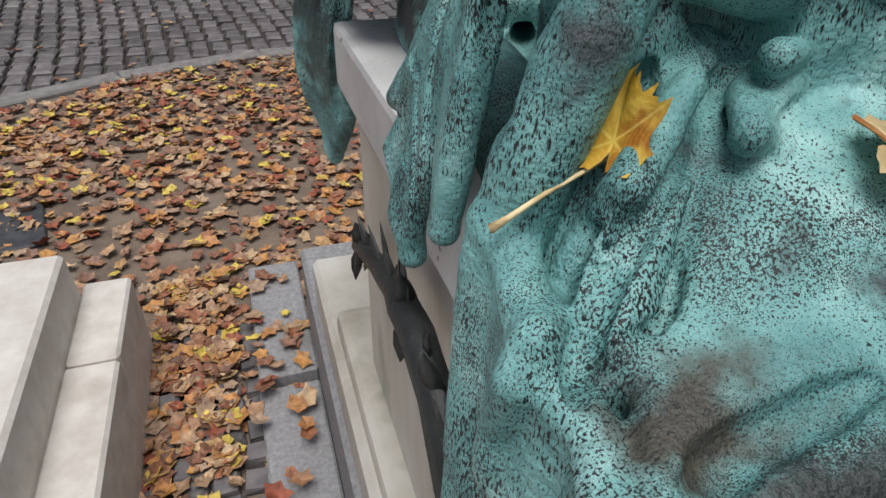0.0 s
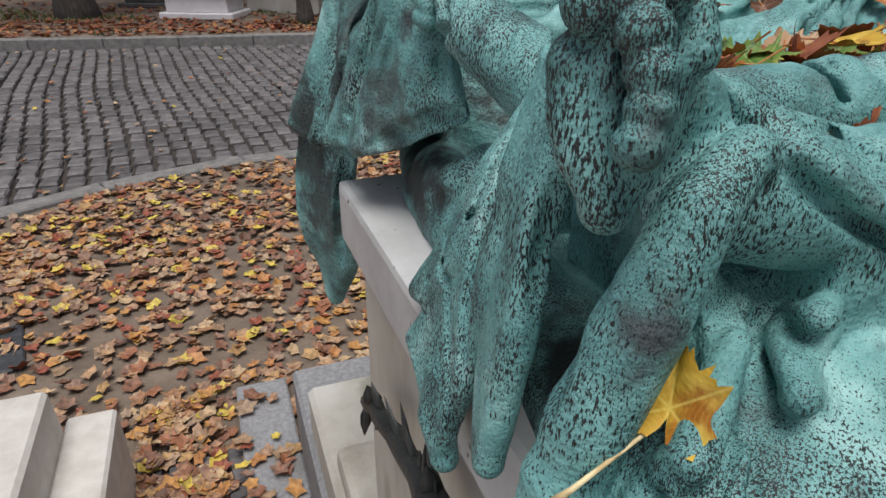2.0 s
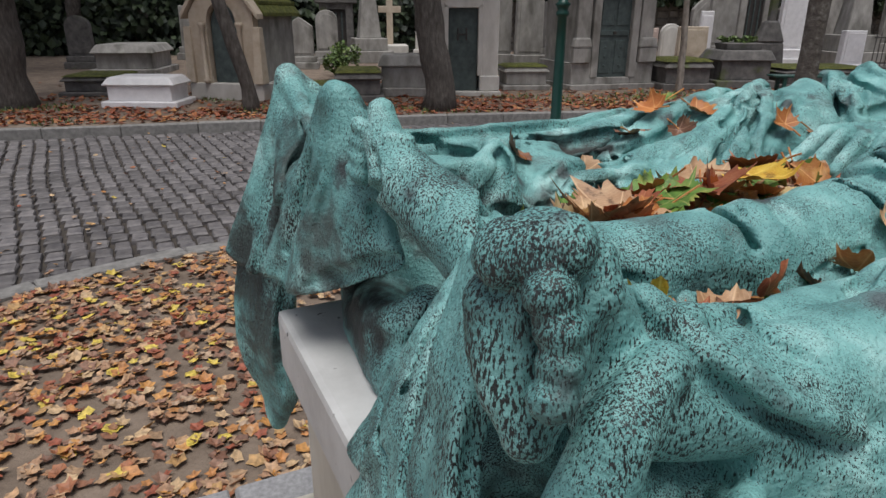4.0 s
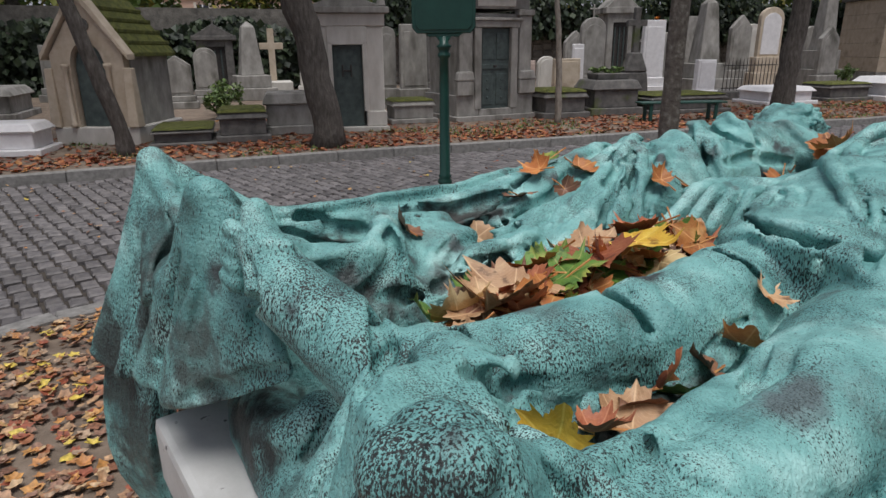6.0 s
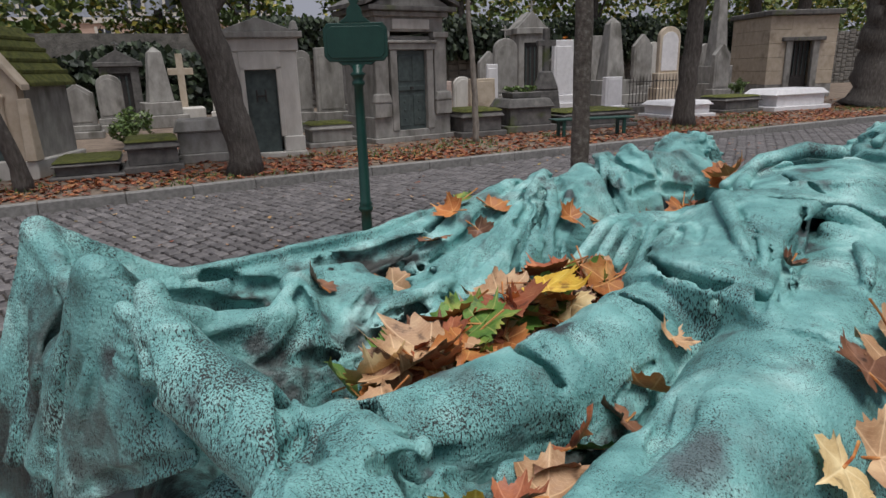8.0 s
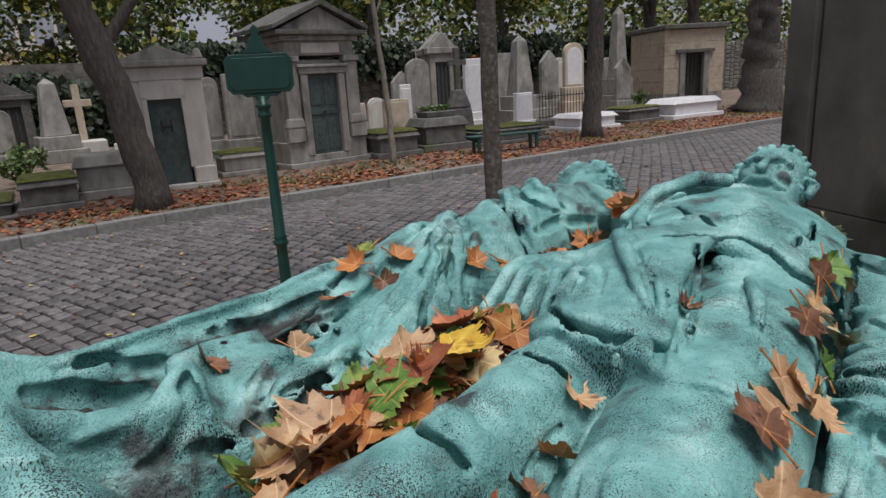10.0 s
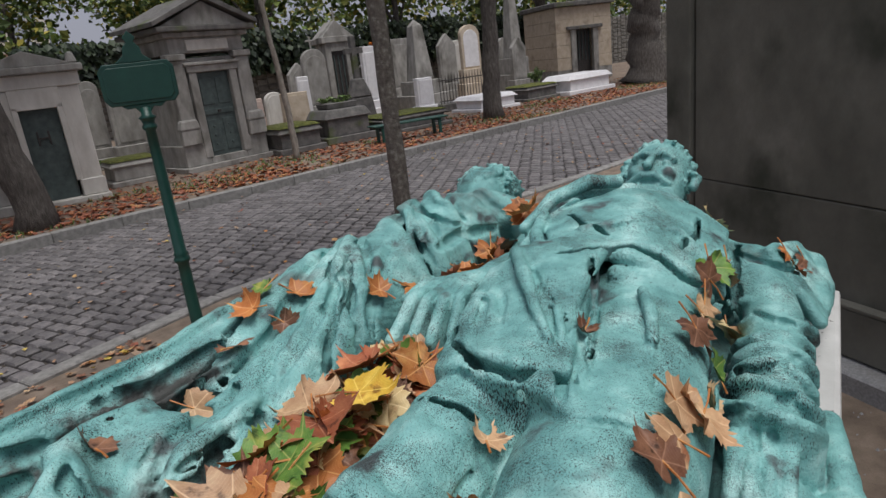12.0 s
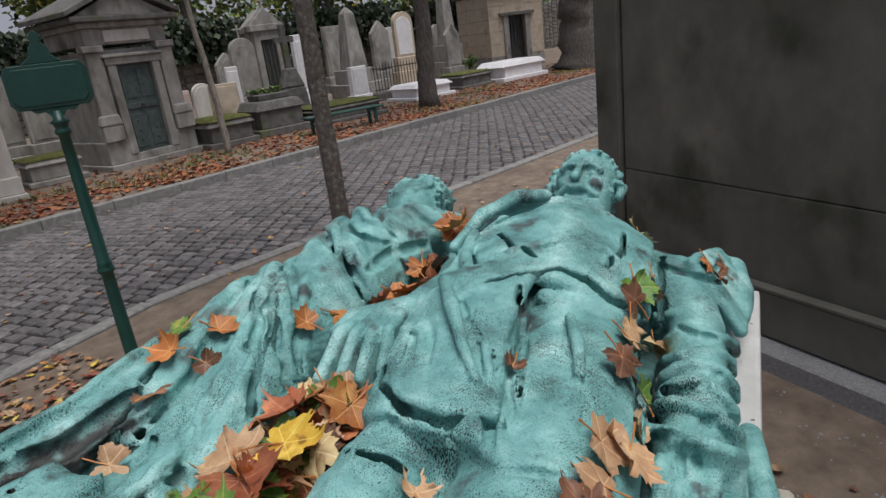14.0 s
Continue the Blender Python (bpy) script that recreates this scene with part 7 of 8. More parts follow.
# iron grave fence
f = tomb_thing("grave_fence", 20.6, 12.2, -18, "rusty iron grave fence with spear points", "fence")
for i in range(15):
    part("picket", tube([(-1.0 + i * 0.143, -0.4, 0.2, 0.014), (-1.0 + i * 0.143, -0.4, 1.15, 0.014), (-1.0 + i * 0.143, -0.4, 1.3, 0.003)], 5), M_IRON, f)
for z in (0.35, 1.05):
    part("rail", box(-1.05, 1.05, -0.42, -0.38, z, z + 0.035), M_IRON, f)
part("kerb", box(-1.1, 1.1, -0.55, 0.9, 0, 0.28, 0.03), M_DARKTOMB, f)

# bench
b = thing("park_bench", pose(13.62, 9.5, BANK, 0, 0, -29), "green painted park bench on iron legs", "bench")
for i in range(3):
    part("seat_slat", box(-1.05, 1.05, -0.22 + i * 0.15, -0.09 + i * 0.15, 0.43, 0.47, 0.008), M_GREEN, b)
for s in (-0.8, 0.8):
    part("leg", box(s - 0.04, s + 0.04, -0.2, -0.14, 0, 0.43, 0.008), M_GREEN, b)
    part("leg", box(s - 0.04, s + 0.04, 0.14, 0.2, 0, 0.43, 0.008), M_GREEN, b)
    part("brace", box(s - 0.035, s + 0.035, -0.2, 0.2, 0.38, 0.43), M_GREEN, b)

# flower pots
for x, y, z, mat, lab in ((13.85, 13.35, 0.25, M_LIVE, "small potted plant by the headstones"), (20.3, 15.4, 2.4, M_ORANGE, "orange flowers on a grave ledge")):
    p = thing("flower_pot", pose(x, y, z), lab, "plant")
    part("pot", lathe([(0.09, 0), (0.14, 0.26), (0.15, 0.28), (0.12, 0.28)], 12), M_PALE, p)
    part_mesh("plant", foliage(160, (0, 0, 0.4), (0.2, 0.2, 0.12), 0.1, random.Random(4), 8), mat, p)
p = thing("grave_pillar", pose(20.3, 15.4, 0.25), "grey grave pillar that carries a flower pot", "pillar")
part("shaft", box(-0.3, 0.3, -0.3, 0.3, 0, 2.15, 0.03), M_TOMB, p)
for i, (x, y, s) in enumerate(((5.3, 17.5, 0.55), (4.9, 16.6, 0.4), (10.9, 15.2, 0.35), (27.3, 12.0, 0.5), (8.7, 15.4, 0.3))):
    sh = thing("shrub", pose(x, y, rise(x, y)), "small yellow-green shrub among the graves", "shrub")
    part("stem", tube([(0, 0, -0.05, 0.02), (0, 0, s, 0.012)], 6), M_BARK, sh)
    part_mesh("leaves", foliage(420, (0, 0, s * 1.1), (s * 0.8, s * 0.8, s * 0.7), 0.12, random.Random(60 + i), 16), M_LIVE, sh)

# boundary wall with ivy, hedge
BW = [(-40, 36), (6, 27.5), (20, 24.3), (34, 19.5), (60, 9)]
bwall = thing("boundary_wall", pose(0, 0, 0), "long rubble-stone boundary wall behind the graves", "wall", kind="structure")
verts, faces = [], []
g = random.Random(77)
for (x0, y0), (x1, y1) in zip(BW, BW[1:]):
    d = Vector((x1 - x0, y1 - y0))
    u = d.normalized()
    part("wall_core", box(0, d.length, 0, 0.5, -0.2, 3.3), M_RUBBLE, bwall, m=pose(x0, y0, BANK, 0, 0, math.degrees(math.atan2(u.y, u.x))))
    s = 0
    while s < d.length:
        w = g.uniform(0.3, 0.6)
        z = 0.0
        while z < 3.2:
            h = g.uniform(0.18, 0.32)
            if x0 + u.x * s > 12:
                b0 = len(verts)
                for dx, dy, dz in ((0.02, -0.01, 0.02), (w - 0.02, -0.01, 0.02), (w - 0.02, -0.01, h), (0.02, -0.01, h), (0.05, -0.06, 0.05), (w - 0.05, -0.06, 0.05), (w - 0.05, -0.06, h - 0.03), (0.05, -0.06, h - 0.03)):
                    verts.append((x0 + u.x * (s + dx) - u.y * dy, y0 + u.y * (s + dx) + u.x * dy, BANK + z + dz))
                faces += [tuple(b0 + i for i in q) for q in ((4, 5, 6, 7), (0, 1, 5, 4), (1, 2, 6, 5), (2, 3, 7, 6), (3, 0, 4, 7))]
            z += h + 0.02
        s += w
tagged(part_mesh("stones", raw(verts, faces, "stones"), M_RUBBLE, bwall), kind="stuff")
verts, faces = [], []
g = random.Random(78)
for i in range(15000):
    k = g.uniform(-6, 44)
    y = along(BW, k) - g.uniform(0.0, 0.9) + g.gauss(0, 0.2)
    hang = 2.0 + 0.8 * noise.noise(Vector((k * 0.35, 1, 5))) - (1.9 if k < 12 else 0)
    z = BANK + g.uniform(max(0.2, hang), (2.6 if k < 12.5 else 3.9) + 0.7 * noise.noise(Vector((k * 0.3, 7, 2))))
    q = Euler((g.uniform(0.4, 1.9), g.uniform(-0.6, 0.6), g.uniform(-0.8, 0.8))).to_matrix()
    w = g.uniform(0.2, 0.4)
    b0 = len(verts)
    verts += [Vector((k, y, z)) + q @ Vector((a * w, c * w, e * w)) for a, c, e in ((0, -0.5, 0), (0.45, 0, 0.1), (0, 0.5, 0), (-0.45, 0, 0.1))]
    faces.append((b0, b0 + 1, b0 + 2, b0 + 3))
tagged(part_mesh("ivy_hedge", raw(verts, faces, "ivy"), M_IVY), "dark ivy and hedge along the boundary wall", "hedge", kind="stuff")
verts, faces = [], []
for i in range(52000):
    k = g.uniform(-30, 66)
    deep = g.uniform(1.0, 13)
    body = noise.noise(Vector((k * 0.16, deep * 0.2, 3))) + 0.5 * noise.noise(Vector((k * 0.5, deep * 0.5, 9)))
    top_ = 9.0 + 3.5 * body - (5.2 if 13 < k - 0.35 * deep < 18.5 or 9.3 < k < 11.2 else 0) - (3 if k < 6 else 0)
    z = g.uniform(2.2, max(3.0, top_))
    q = Euler((g.uniform(-1.4, 1.4), g.uniform(-1.4, 1.4), g.uniform(0, 6.28))).to_matrix()
    w = g.uniform(0.25, 0.55)
    if noise.noise(Vector((k * 0.7, deep * 0.4, z * 0.7))) < -0.12 or 6.5 < k - 0.3 * deep < 11 and z < 7.5:
        continue
    b0 = len(verts)
    verts += [Vector((k, along(BW, k) + deep, z)) + q @ Vector((a * w, c * w, e * w)) for a, c, e in ((0, -0.5, 0), (0.4, 0, 0.1), (0, 0.5, 0), (-0.4, 0, 0.1))]
    faces.append((b0, b0 + 1, b0 + 2, b0 + 3))
tagged(part_mesh("far_woods", raw(verts, faces, "woods"), M_CROWN), "loose green and yellowing foliage of the woods behind", "trees", kind="stuff")

# the building beyond the wall
h = thing("apartment_building", pose(21.5, 66, 0.5, 0, 0, -20), "distant pink brick apartment building with a slate mansard roof", "building")
part("wall", box(-13, 13, 0, 10, 0, 6.2), M_BRICK, h)
part("string_course", box(-13.1, 13.1, -0.2, 10, 6.2, 6.7), M_PLASTER, h)
part("roof", box(-13, 13, 0, 10, 6.7, 10.5, top=(0.96, 0.7)), M_SLATE, h, "blue-grey slate mansard")
for k in range(9):
    x = -12 + k * 3.0
    for z in (1.0, 3.7):
        w = part("window", box(x - 0.55, x + 0.55, -0.06, 0.1, z, z + 2.0), M_GLASS, h)
        part("window_frame", box(x - 0.06, x + 0.06, -0.1, -0.06, z, z + 2.0), M_PLASTIC, w)
        part("surround", box(x - 0.8, x - 0.56, -0.12, 0.05, z - 0.1, z + 2.2), M_PLASTER, w)
        part("surround", box(x + 0.56, x + 0.8, -0.12, 0.05, z - 0.1, z + 2.2), M_PLASTER, w)
    d = part("dormer", box(x - 0.7, x + 0.7, 0.0, 2.5, 6.9, 9.0), M_PLASTER, h)
    part("dormer_pane", box(x - 0.45, x + 0.45, -0.05, 0.0, 7.2, 8.7), M_GLASS, d)

# ---- leaves ----
def tint(name, a, b, c):
    """Leaf blade: mottled, with pale ribs that run out to the lobes and a greener or browner heart."""
    m = material(name, [(0.3, a), (0.55, b), (0.75, c)], scale=28, rough=0.55, bump=0.5, fine=140, depth=0.003, per_object=0.18, blotch=[(tuple(v * 0.45 for v in a), 45, 0.58, 0.72), (tuple(min(1, v * 1.25) for v in c), 18, 0.56, 0.72), ((a[0] * 0.8, a[1] * 0.6, a[2] * 0.6), 14, 0.60, 0.70)])
    n, l = m.node_tree.nodes, m.node_tree.links
    bsdf = n["Principled BSDF"]
    under = bsdf.inputs["Base Color"].links[0].from_socket
    tc, sep = n.new("ShaderNodeTexCoord"), n.new("ShaderNodeSeparateXYZ")
    l.new(tc.outputs["Object"], sep.inputs[0])

    def math_(op, p, q=None):
        k = n.new("ShaderNodeMath")
        k.operation = op
        for i, v in enumerate((p, q)):
            if v is None:
                continue
            if isinstance(v, (int, float)):
                k.inputs[i].default_value = v
            else:
                l.new(v, k.inputs[i])
        return k.outputs[0]

    turn = math_("ARCTAN2", sep.outputs[1], sep.outputs[0])
    reach = math_("SQRT", math_("ADD", math_("POWER", sep.outputs[0], 2.0), math_("POWER", sep.outputs[1], 2.0)))
    off = math_("MULTIPLY", math_("ABSOLUTE", math_("COSINE", math_("MULTIPLY", turn, 3.0))), reach)
    side = math_("ADD", math_("ABSOLUTE", math_("SINE", math_("ADD", math_("MULTIPLY", reach, 520.0), math_("MULTIPLY", off, 300.0)))), 0.0)
    rib = n.new("ShaderNodeMapRange")
    rib.inputs[1].default_value, rib.inputs[2].default_value, rib.inputs[3].default_value, rib.inputs[4].default_value = 0.001, 0.004, 0.55, 0.0
    l.new(off, rib.inputs[0])
    fine_rib = n.new("ShaderNodeMapRange")
    fine_rib.inputs[1].default_value, fine_rib.inputs[2].default_value, fine_rib.inputs[3].default_value, fine_rib.inputs[4].default_value = 0.0, 0.25, 0.30, 0.0
    l.new(side, fine_rib.inputs[0])
    mx = n.new("ShaderNodeMix")
    mx.data_type = "RGBA"
    l.new(math_("MAXIMUM", rib.outputs[0], fine_rib.outputs[0]), mx.inputs[0])
    l.new(under, mx.inputs[6])
    mx.inputs[7].default_value = (*[min(1, v * 1.3 + 0.06) for v in c], 1)
    l.new(mx.outputs[2], bsdf.inputs["Base Color"])
    return m


L_YELLOW = tint("yellow_leaf", (0.62, 0.30, 0.03), (0.74, 0.47, 0.05), (0.8, 0.56, 0.10))
L_ORANGE = tint("orange_leaf", (0.36, 0.11, 0.03), (0.48, 0.18, 0.05), (0.56, 0.29, 0.09))
L_RED = tint("red_brown_leaf", (0.22, 0.06, 0.03), (0.36, 0.11, 0.05), (0.44, 0.18, 0.08))
L_TAN = tint("tan_leaf", (0.38, 0.20, 0.10), (0.52, 0.32, 0.18), (0.60, 0.42, 0.24))
L_CREAM = tint("pale_dry_leaf", (0.52, 0.36, 0.16), (0.62, 0.47, 0.24), (0.68, 0.56, 0.32))
L_BROWN = tint("dark_brown_leaf", (0.10, 0.045, 0.025), (0.18, 0.08, 0.045), (0.27, 0.13, 0.07))
L_GREEN = tint("green_leaf", (0.06, 0.15, 0.025), (0.12, 0.24, 0.04), (0.30, 0.30, 0.06))
WORDS = {L_YELLOW: "bright yellow", L_ORANGE: "orange", L_RED: "red-brown", L_TAN: "tan dry", L_CREAM: "pale dry", L_BROWN: "dark brown curled", L_GREEN: "still green"}
LOBES = [(-90, 0.14), (-72, 0.46), (-55, 0.60), (-38, 0.76), (-22, 0.70), (-10, 0.80), (4, 0.66), (18, 0.80), (30, 1.0), (40, 0.84), (50, 0.86), (62, 0.68), (74, 0.84), (80, 0.88), (90, 1.08)]
LOBES = LOBES + [(180 - a, r) for a, r in LOBES[-2:0:-1]]


def maple_blade(size, curl, fold_, g):
    """A five-lobed blade with toothed points, its midribs sunk, its rim curled and cockled."""
    v, f = [(0, 0, 0)], []
    teeth = []
    for (a0, r0), (a1, r1) in zip(LOBES, LOBES[1:] + [(LOBES[0][0] + 360, LOBES[0][1])]):
        teeth += [(a0, r0), ((a0 + a1) / 2, (r0 + r1) / 2 * g.uniform(0.86, 0.98))]
    n = len(teeth)
    w1, w2, lean = g.uniform(0, 6.28), g.uniform(0, 6.28), g.uniform(-0.25, 0.25)
    ends = [g.uniform(-0.5, 0.6) for _ in range(6)]
    rings = (0.3, 0.62, 0.85, 1.0)
    jitter = [g.uniform(0.93, 1.07) for _ in range(n)]
    for ring in rings:
        for (a, r), j in zip(teeth, jitter):
            r = r * ring * j
            x, y = r * math.cos(radians(a)), r * math.sin(radians(a))
            lobe = ends[int(((a + 90) % 360) // 60)]
            rib = 0.07 * abs(math.cos(3 * radians(a))) * r
            z = curl * r * r + fold_ * abs(x) + rib + lobe * max(0, r - 0.45) ** 2 * 1.6 + 0.07 * math.sin(5 * x + w1) * r + 0.06 * math.sin(6 * y + w2) * r + lean * x * y
            v.append((x * size, y * size, z * size))
    for i in range(n):
        j = (i + 1) % n
        f.append((0, 1 + i, 1 + j))
        for k in range(len(rings) - 1):
            f.append((1 + k * n + i, 1 + (k + 1) * n + i, 1 + (k + 1) * n + j, 1 + k * n + j))
    return raw(v, f, "blade")


LEAF = random.Random(31)


def maple(m, size, mat, curl=None, stem=True, where="lying on the bronze"):
    g = LEAF
    t = thing("maple_leaf", m, WORDS[mat] + " fallen maple leaf " + where, "leaf", "fallen maple leaves on the bronze")
    part_mesh("blade", maple_blade(size, g.uniform(-0.35, 0.45) if curl is None else curl, g.uniform(-0.2, 0.3), g), mat, t, smooth=True)
    if stem:
        b = g.uniform(-0.3, 0.3)
        part("stalk", tube([(0, 0, 0, 0.0016), (b * size * 0.3, -size * 0.45, size * 0.10, 0.0013), (b * size, -size * 0.95, size * 0.16, 0.0017)], 5), L_ORANGE, t)
    return t


def upper(x, y):
    return float(TOP[min(int(np.searchsorted(AX[0], x)), SIZE[0] - 1), min(int(np.searchsorted(AX[1], y)), SIZE[1] - 1)])


def lay(x, y, size, mat, turn=None, lift=0.012, tilt=14, curl=None, stem=True, floor=0.0):
    g = LEAF
    size *= 0.80
    e = 0.03
    sx, sy = (upper(x + e, y) - upper(x - e, y)) / (2 * e), (upper(x, y + e) - upper(x, y - e)) / (2 * e)
    rx, ry = math.degrees(math.atan(max(-1, min(1, sy)))), -math.degrees(math.atan(max(-1, min(1, sx))))
    ox, oy = settled(x, y)
    m = Matrix.Translation((x + ox, y + oy, max(upper(x, y), floor) + lift)) @ pose(0, 0, 0, rx + g.uniform(-tilt, tilt), ry + g.uniform(-tilt, tilt), 0) @ pose(0, 0, 0, 0, 0, g.uniform(0, 360) if turn is None else turn)
    return maple(m, size, mat, curl, stem)


# the pile between the two figures
MIX = [L_TAN, L_RED, L_ORANGE, L_TAN, L_BROWN, L_RED, L_ORANGE, L_CREAM, L_GREEN]
for i in range(96):
    f = i / 95
    x = 0.66 + 0.50 * f + LEAF.uniform(-0.03, 0.03)
    lay(x, 0.795 + 0.06 * f + LEAF.uniform(-0.05, 0.055), LEAF.uniform(0.045, 0.08), MIX[(i * 4 + i // 9) % 9], lift=LEAF.uniform(0.0, 0.055), tilt=34, floor=1.535)
for x, y, sz, mat, turn, lift, curl in ((1.00, 0.815, 0.078, L_YELLOW, 200, 0.085, 0.1), (0.93, 0.835, 0.085, L_RED, 150, 0.07, 0.0), (1.08, 0.87, 0.085, L_RED, 40, 0.075, 0.1), (0.74, 0.80, 0.095, L_TAN, 70, 0.05, 0.4), (0.70, 0.81, 0.08, L_TAN, 150, 0.04, 0.5), (1.13, 0.885, 0.075, L_CREAM, 300, 0.065, 0.3), (0.87, 0.87, 0.08, L_ORANGE, 20, 0.06, 0.2), (0.85, 0.81, 0.07, L_GREEN, 220, 0.065, 0.2), (1.15, 0.85, 0.07, L_GREEN, 120, 0.06, 0.3), (0.96, 0.88, 0.08, L_TAN, 320, 0.07, 0.2), (1.14, 0.80, 0.07, L_ORANGE, 80, 0.06, 0.2)):
    lay(x, y, sz, mat, turn, lift, 16, curl, floor=1.535)
# between chest and far arm
for i in range(16):
    lay(1.42 + 0.024 * i + LEAF.uniform(-0.02, 0.02), 0.90 + LEAF.uniform(-0.03, 0.035), LEAF.uniform(0.05, 0.075), [L_ORANGE, L_BROWN, L_RED, L_TAN, L_ORANGE][i % 5], lift=LEAF.uniform(0.01, 0.05), tilt=30, floor=1.56)
lay(1.37, 0.97, 0.058, L_ORANGE, 250, 0.02, 12)
lay(1.28, 0.98, 0.045, L_ORANGE, 20, 0.02, 25)
# between chest and near arm
for i in range(9):
    lay(1.24 + 0.048 * i, 0.395 + LEAF.uniform(-0.015, 0.02), LEAF.uniform(0.045, 0.065), [L_TAN, L_BROWN, L_GREEN, L_TAN][i % 4], lift=LEAF.uniform(0.008, 0.03), tilt=28, floor=1.47)
lay(1.13, 0.375, 0.072, L_TAN, 100, 0.02, 8, 0.1)
lay(1.09, 0.40, 0.060, L_TAN, 190, 0.02, 14)
lay(1.55, 0.37, 0.058, L_CREAM, 60, 0.02, 14)
lay(1.84, 0.46, 0.060, L_CREAM, 120, 0.03, 20)
for x, y, s, mat in ((1.86, 0.30, 0.05, L_RED), (1.93, 0.28, 0.045, L_BROWN), (1.80, 0.31, 0.04, L_ORANGE)):
    lay(x, y, s, mat, None, 0.015, 16)
# along the far legs
for x, y, s, mat in ((0.93, 1.11, 0.055, L_TAN), (1.02, 1.10, 0.05, L_BROWN), (1.10, 1.13, 0.048, L_ORANGE), (1.16, 1.16, 0.045, L_GREEN), (1.20, 1.12, 0.05, L_ORANGE), (1.13, 1.09, 0.04, L_BROWN), (0.60, 1.08, 0.05, L_BROWN), (0.66, 1.10, 0.045, L_RED), (0.72, 1.03, 0.045, L_BROWN)):
    lay(x, y, s, mat, None, 0.012, 22)
# between the near figure's legs, and on the near cloth
lay(0.775, 0.56, 0.058, L_GREEN, 170, 0.03, 18, 0.1)
lay(0.665, 0.545, 0.060, L_TAN, 250, 0.03, 20)
for x, y, s, mat in ((0.70, 0.56, 0.05, L_BROWN), (0.74, 0.57, 0.05, L_RED), (0.84, 0.575, 0.05, L_BROWN), (0.62, 0.55, 0.04, L_RED), (0.90, 0.58, 0.045, L_ORANGE), (0.98, 0.60, 0.04, L_TAN)):
    lay(x, y, s, mat, None, 0.015, 25)
maple(pose(0.555, 0.535, 1.60, 70, 10, -70), 0.045, L_YELLOW, 0.2, where="standing in a fold of the bronze")
for x, y, s, mat in ((0.93, 0.36, 0.065, L_TAN), (1.00, 0.34, 0.06, L_ORANGE), (0.88, 0.33, 0.055, L_ORANGE), (0.98, 0.39, 0.06, L_BROWN), (1.03, 0.385, 0.055, L_TAN), (0.56, 0.335, 0.05, L_CREAM), (0.85, 0.37, 0.05, L_CREAM)):
    lay(x, y, s, mat, None, 0.02, 14)
lay(1.19, 0.545, 0.03, L_BROWN, 80, 0.01, 10, 1.2)
# the upright leaf caught at the near corner
up_ = Vector((0.035, 0.03, 0.066)).normalized()
across = up_.cross(Vector((-0.2, -0.3, 0.17))).normalized()
CAUGHT = Matrix.Translation((0.412, 0.392, 1.505)) @ Matrix((across, up_, across.cross(up_))).transposed().to_4x4() @ pose(0, 0, 0, 0, -38, 0)
caught = maple(CAUGHT, 0.046, L_YELLOW, 0.2, False, "caught upright in a fold")
part("stalk", tube([(0.421, 0.401, 1.492, 0.0022), (0.40, 0.394, 1.488, 0.0016), (0.37, 0.389, 1.478, 0.0016), (0.348, 0.388, 1.466, 0.002), (0.337, 0.389, 1.459, 0.0032)], 6), L_CREAM, caught, "long pale yellow stalk", True, CAUGHT.inverted())


def litter(name, count, place, size, mat, label, seed, lobed=True):
    """Countless small leaves, each a creased, lobed scrap."""
    g = random.Random(seed)
    v, f = [], []
    while count:
        p = place(g)
        if p is None:
            continue
        count -= 1
        x, y, z = p
        s = size * g.uniform(0.55, 1.25)
        q = Euler((g.gauss(0, 0.22), g.gauss(0, 0.22), g.uniform(0, 6.28))).to_matrix()
        b = len(v)
        n = 10 if lobed else 5
        c = g.uniform(-0.2, 0.4)
        v.append((x, y, z + 0.006))
        for i in range(n):
            r = s * ((1.0 if i % 2 else 0.68) if lobed else g.uniform(0.7, 1.0)) * g.uniform(0.8, 1.15)
            a = 6.2832 * i / n
            o = q @ Vector((r * math.cos(a), r * math.sin(a) * 0.8, c * r + g.uniform(-0.1, 0.1) * s))
            v.append((x + o.x, y + o.y, max(z + 0.004, z + 0.012 + o.z)))
        f += [(b, b + 1 + i, b + 1 + (i + 1) % n) for i in range(n)]
    return tagged(part_mesh(name, raw(v, f, name), mat), label, "leaves", kind="stuff")


def on_soil(g):
    x, y = g.uniform(-5, 3.2), g.uniform(1.4, 5.5)
    if y > along(NEAR, x) - 0.12 or g.random() > 0.25 + 0.75 * min(1, max(0, 0.55 + noise.noise(Vector((x * 0.9, y * 0.9, 2))))) or x > 0.25 and y < 2.0 or x < -0.25 and y < 2.05:
        return None
    return x, y, 0.01


def in_gap(g):
    x, y = g.uniform(-0.27, 0.28), g.uniform(0.3, 2.4)
    if g.random() > (0.9 if x < 0.02 else 0.12) or y < 1.6 and g.random() > 0.75:
        return None
    return x, y, 0.04 if x < 0.08 else 0.09


def sparse(g):
    x, y = g.uniform(2.3, 12), g.uniform(-2.5, 5.2)
    if y > along(NEAR, x) - 0.1 or 1.9 - x * 0.0 > 9:
        return None
    return x, y, 0.008


def on_bank(g):
    x = g.uniform(-9, 38)
    d = abs(g.gauss(0, 2.2)) + 0.12
    y = along(FAR, x) + d
    if d > 7 or g.random() > 0.35 + 0.9 * max(0, 0.4 + noise.noise(Vector((x * 0.5, y * 0.7, 4)))):
        return None
    return x, y, rise(x, y) + 0.004


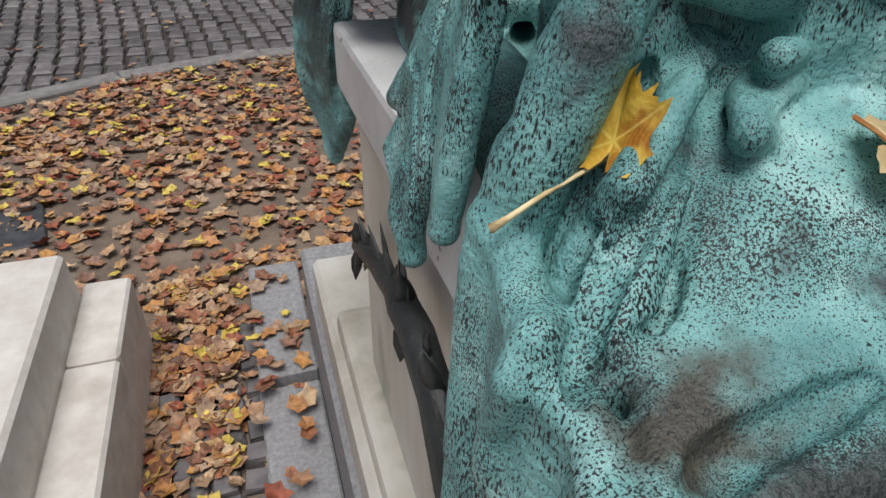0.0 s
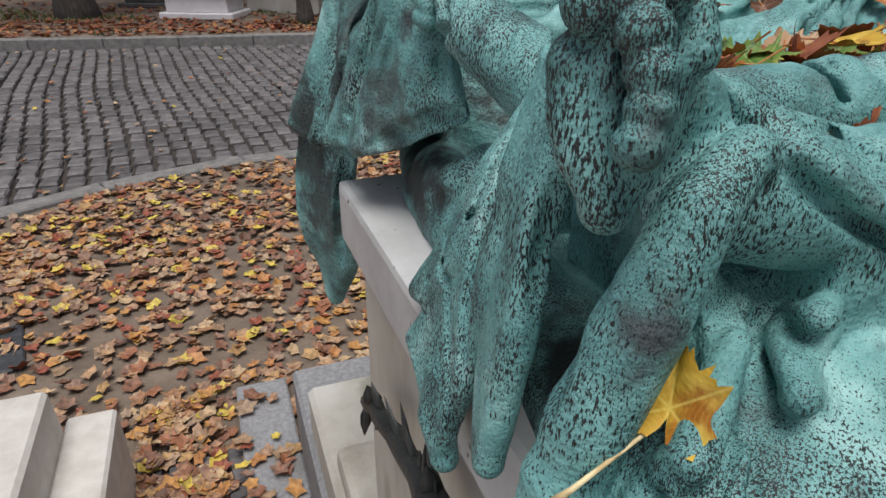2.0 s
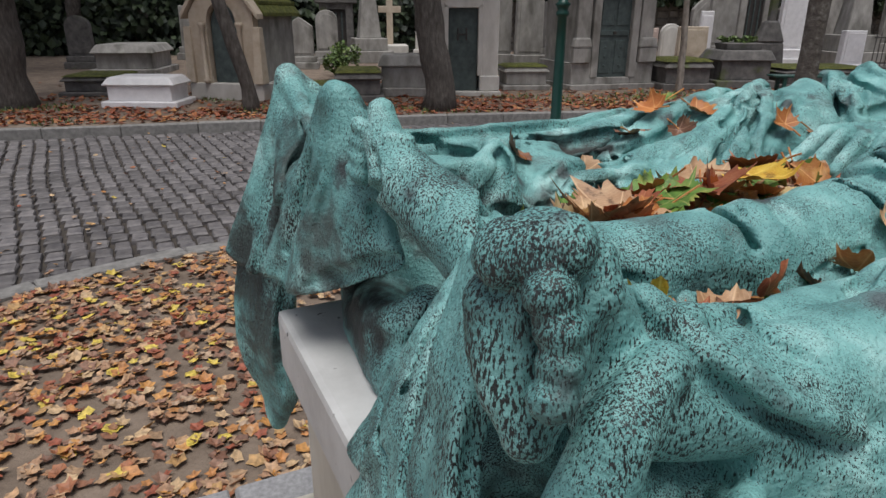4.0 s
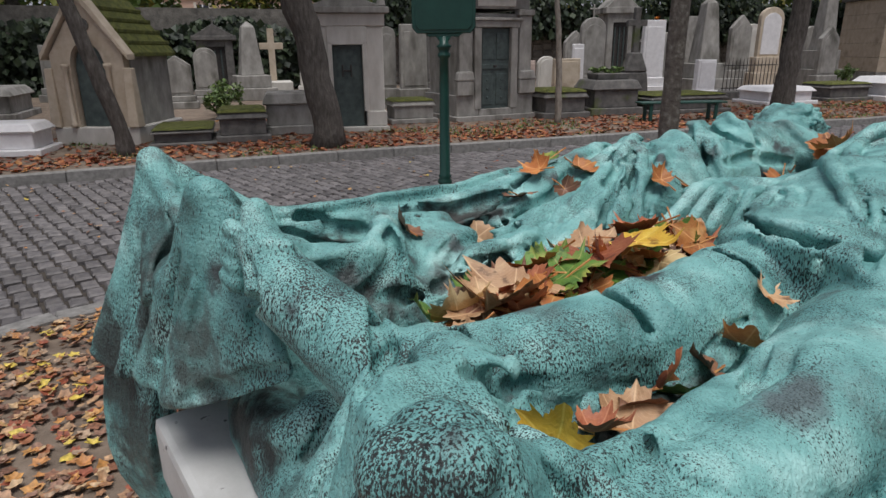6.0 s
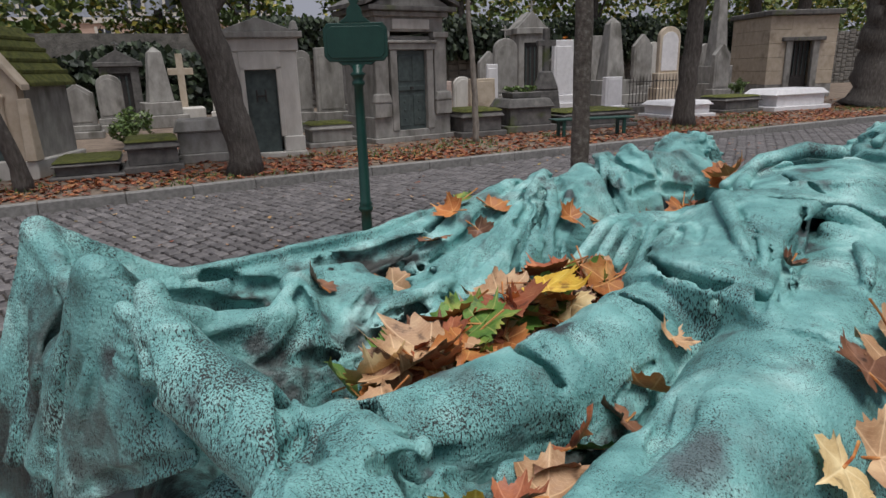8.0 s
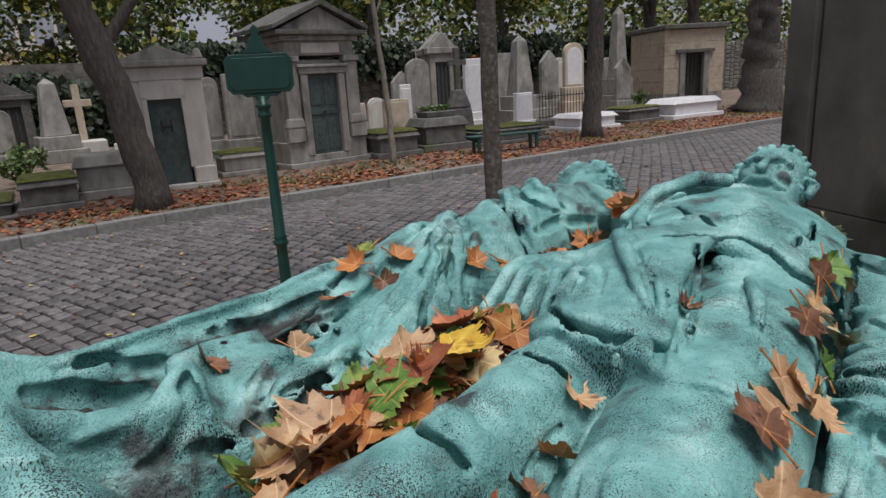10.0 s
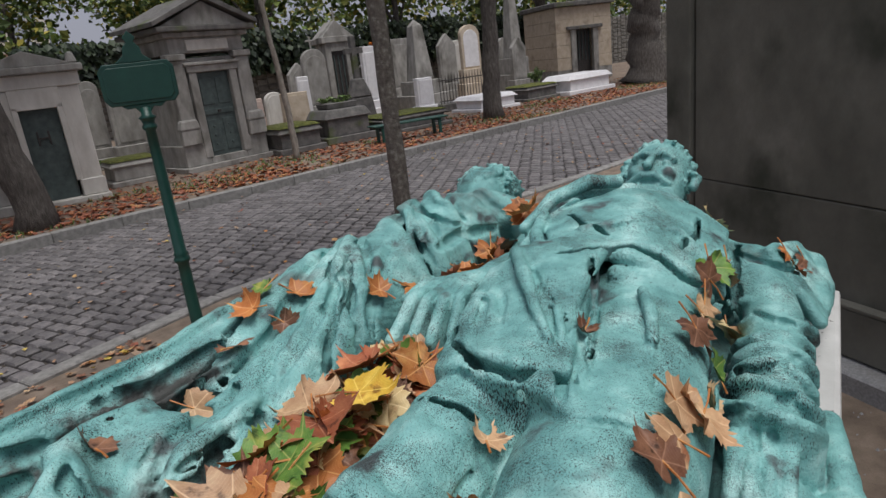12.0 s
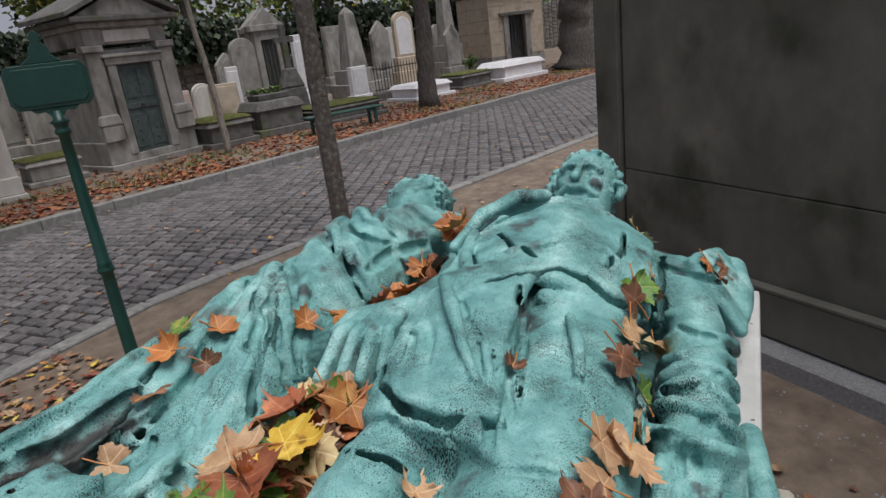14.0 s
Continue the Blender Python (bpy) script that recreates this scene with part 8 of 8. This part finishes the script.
def on_road(g):
    x = g.uniform(-5, 16)
    f = g.random() ** 1.5
    nk, fk = along(NEAR, x), along(FAR, x)
    return x, nk + 0.15 + (fk - nk - 0.3) * f, 0.012 + 0.05 * math.sin(math.pi * f) + 0.07 * f


litter("leaf_litter", 6200, on_soil, 0.045, M_LITTER, "brown and ochre autumn leaves on the soil", 101)
litter("leaf_drift", 560, in_gap, 0.040, M_LITTER, "orange and yellow leaves drifted between the tombs", 102)
litter("scattered_leaves", 260, sparse, 0.04, M_LITTER, "a few brown leaves on bare soil", 103)
litter("bank_leaves", 15000, on_bank, 0.065, M_REDLITTER, "rust-red leaves covering the bank", 104, False)
litter("road_leaves", 420, on_road, 0.04, M_LITTER, "scattered leaves on the cobbles", 105, False)
verts, faces = [], []
g = random.Random(9)
for i in range(9000):
    x = g.uniform(-5, 30)
    d = g.uniform(0.1, 3.5)
    y = along(FAR, x) + d
    if noise.noise(Vector((x * 0.45, y * 0.6, 8))) < 0.12:
        continue
    z, w, hgt, a = rise(x, y), 0.02, g.uniform(0.04, 0.1), g.uniform(0, 6.28)
    b0 = len(verts)
    verts += [(x - w * math.cos(a), y - w * math.sin(a), z - 0.005), (x + w * math.cos(a), y + w * math.sin(a), z - 0.005), (x + g.uniform(-0.05, 0.05), y + g.uniform(-0.05, 0.05), z + hgt)]
    faces.append((b0, b0 + 1, b0 + 2))
tagged(part_mesh("bank_grass", raw(verts, faces, "grass"), M_LIVE), "thin tufts of grass on the bank", "grass", kind="stuff")
verts, faces = [], []
for i in range(2200):
    x, y = g.uniform(1.8, 7), g.uniform(-2.5, 4.2)
    r = g.uniform(0.004, 0.012)
    b0 = len(verts)
    verts += [(x + r, y, 0.0), (x, y + r, 0.0), (x - r, y, 0.0), (x, y - r, 0.0), (x + r * 0.2, y + r * 0.1, r * 1.1)]
    faces += [(b0, b0 + 1, b0 + 4), (b0 + 1, b0 + 2, b0 + 4), (b0 + 2, b0 + 3, b0 + 4), (b0 + 3, b0, b0 + 4)]
tagged(part_mesh("gravel", raw(verts, faces, "gravel"), M_GRANITE), "small loose gravel on the bare soil", "gravel", kind="stuff")

# the setts by the post, one by one
for k, px, py, pz in near_setts:
    part_mesh("sett", sett_meshes[k], None, road, m=pose(px, py, pz))
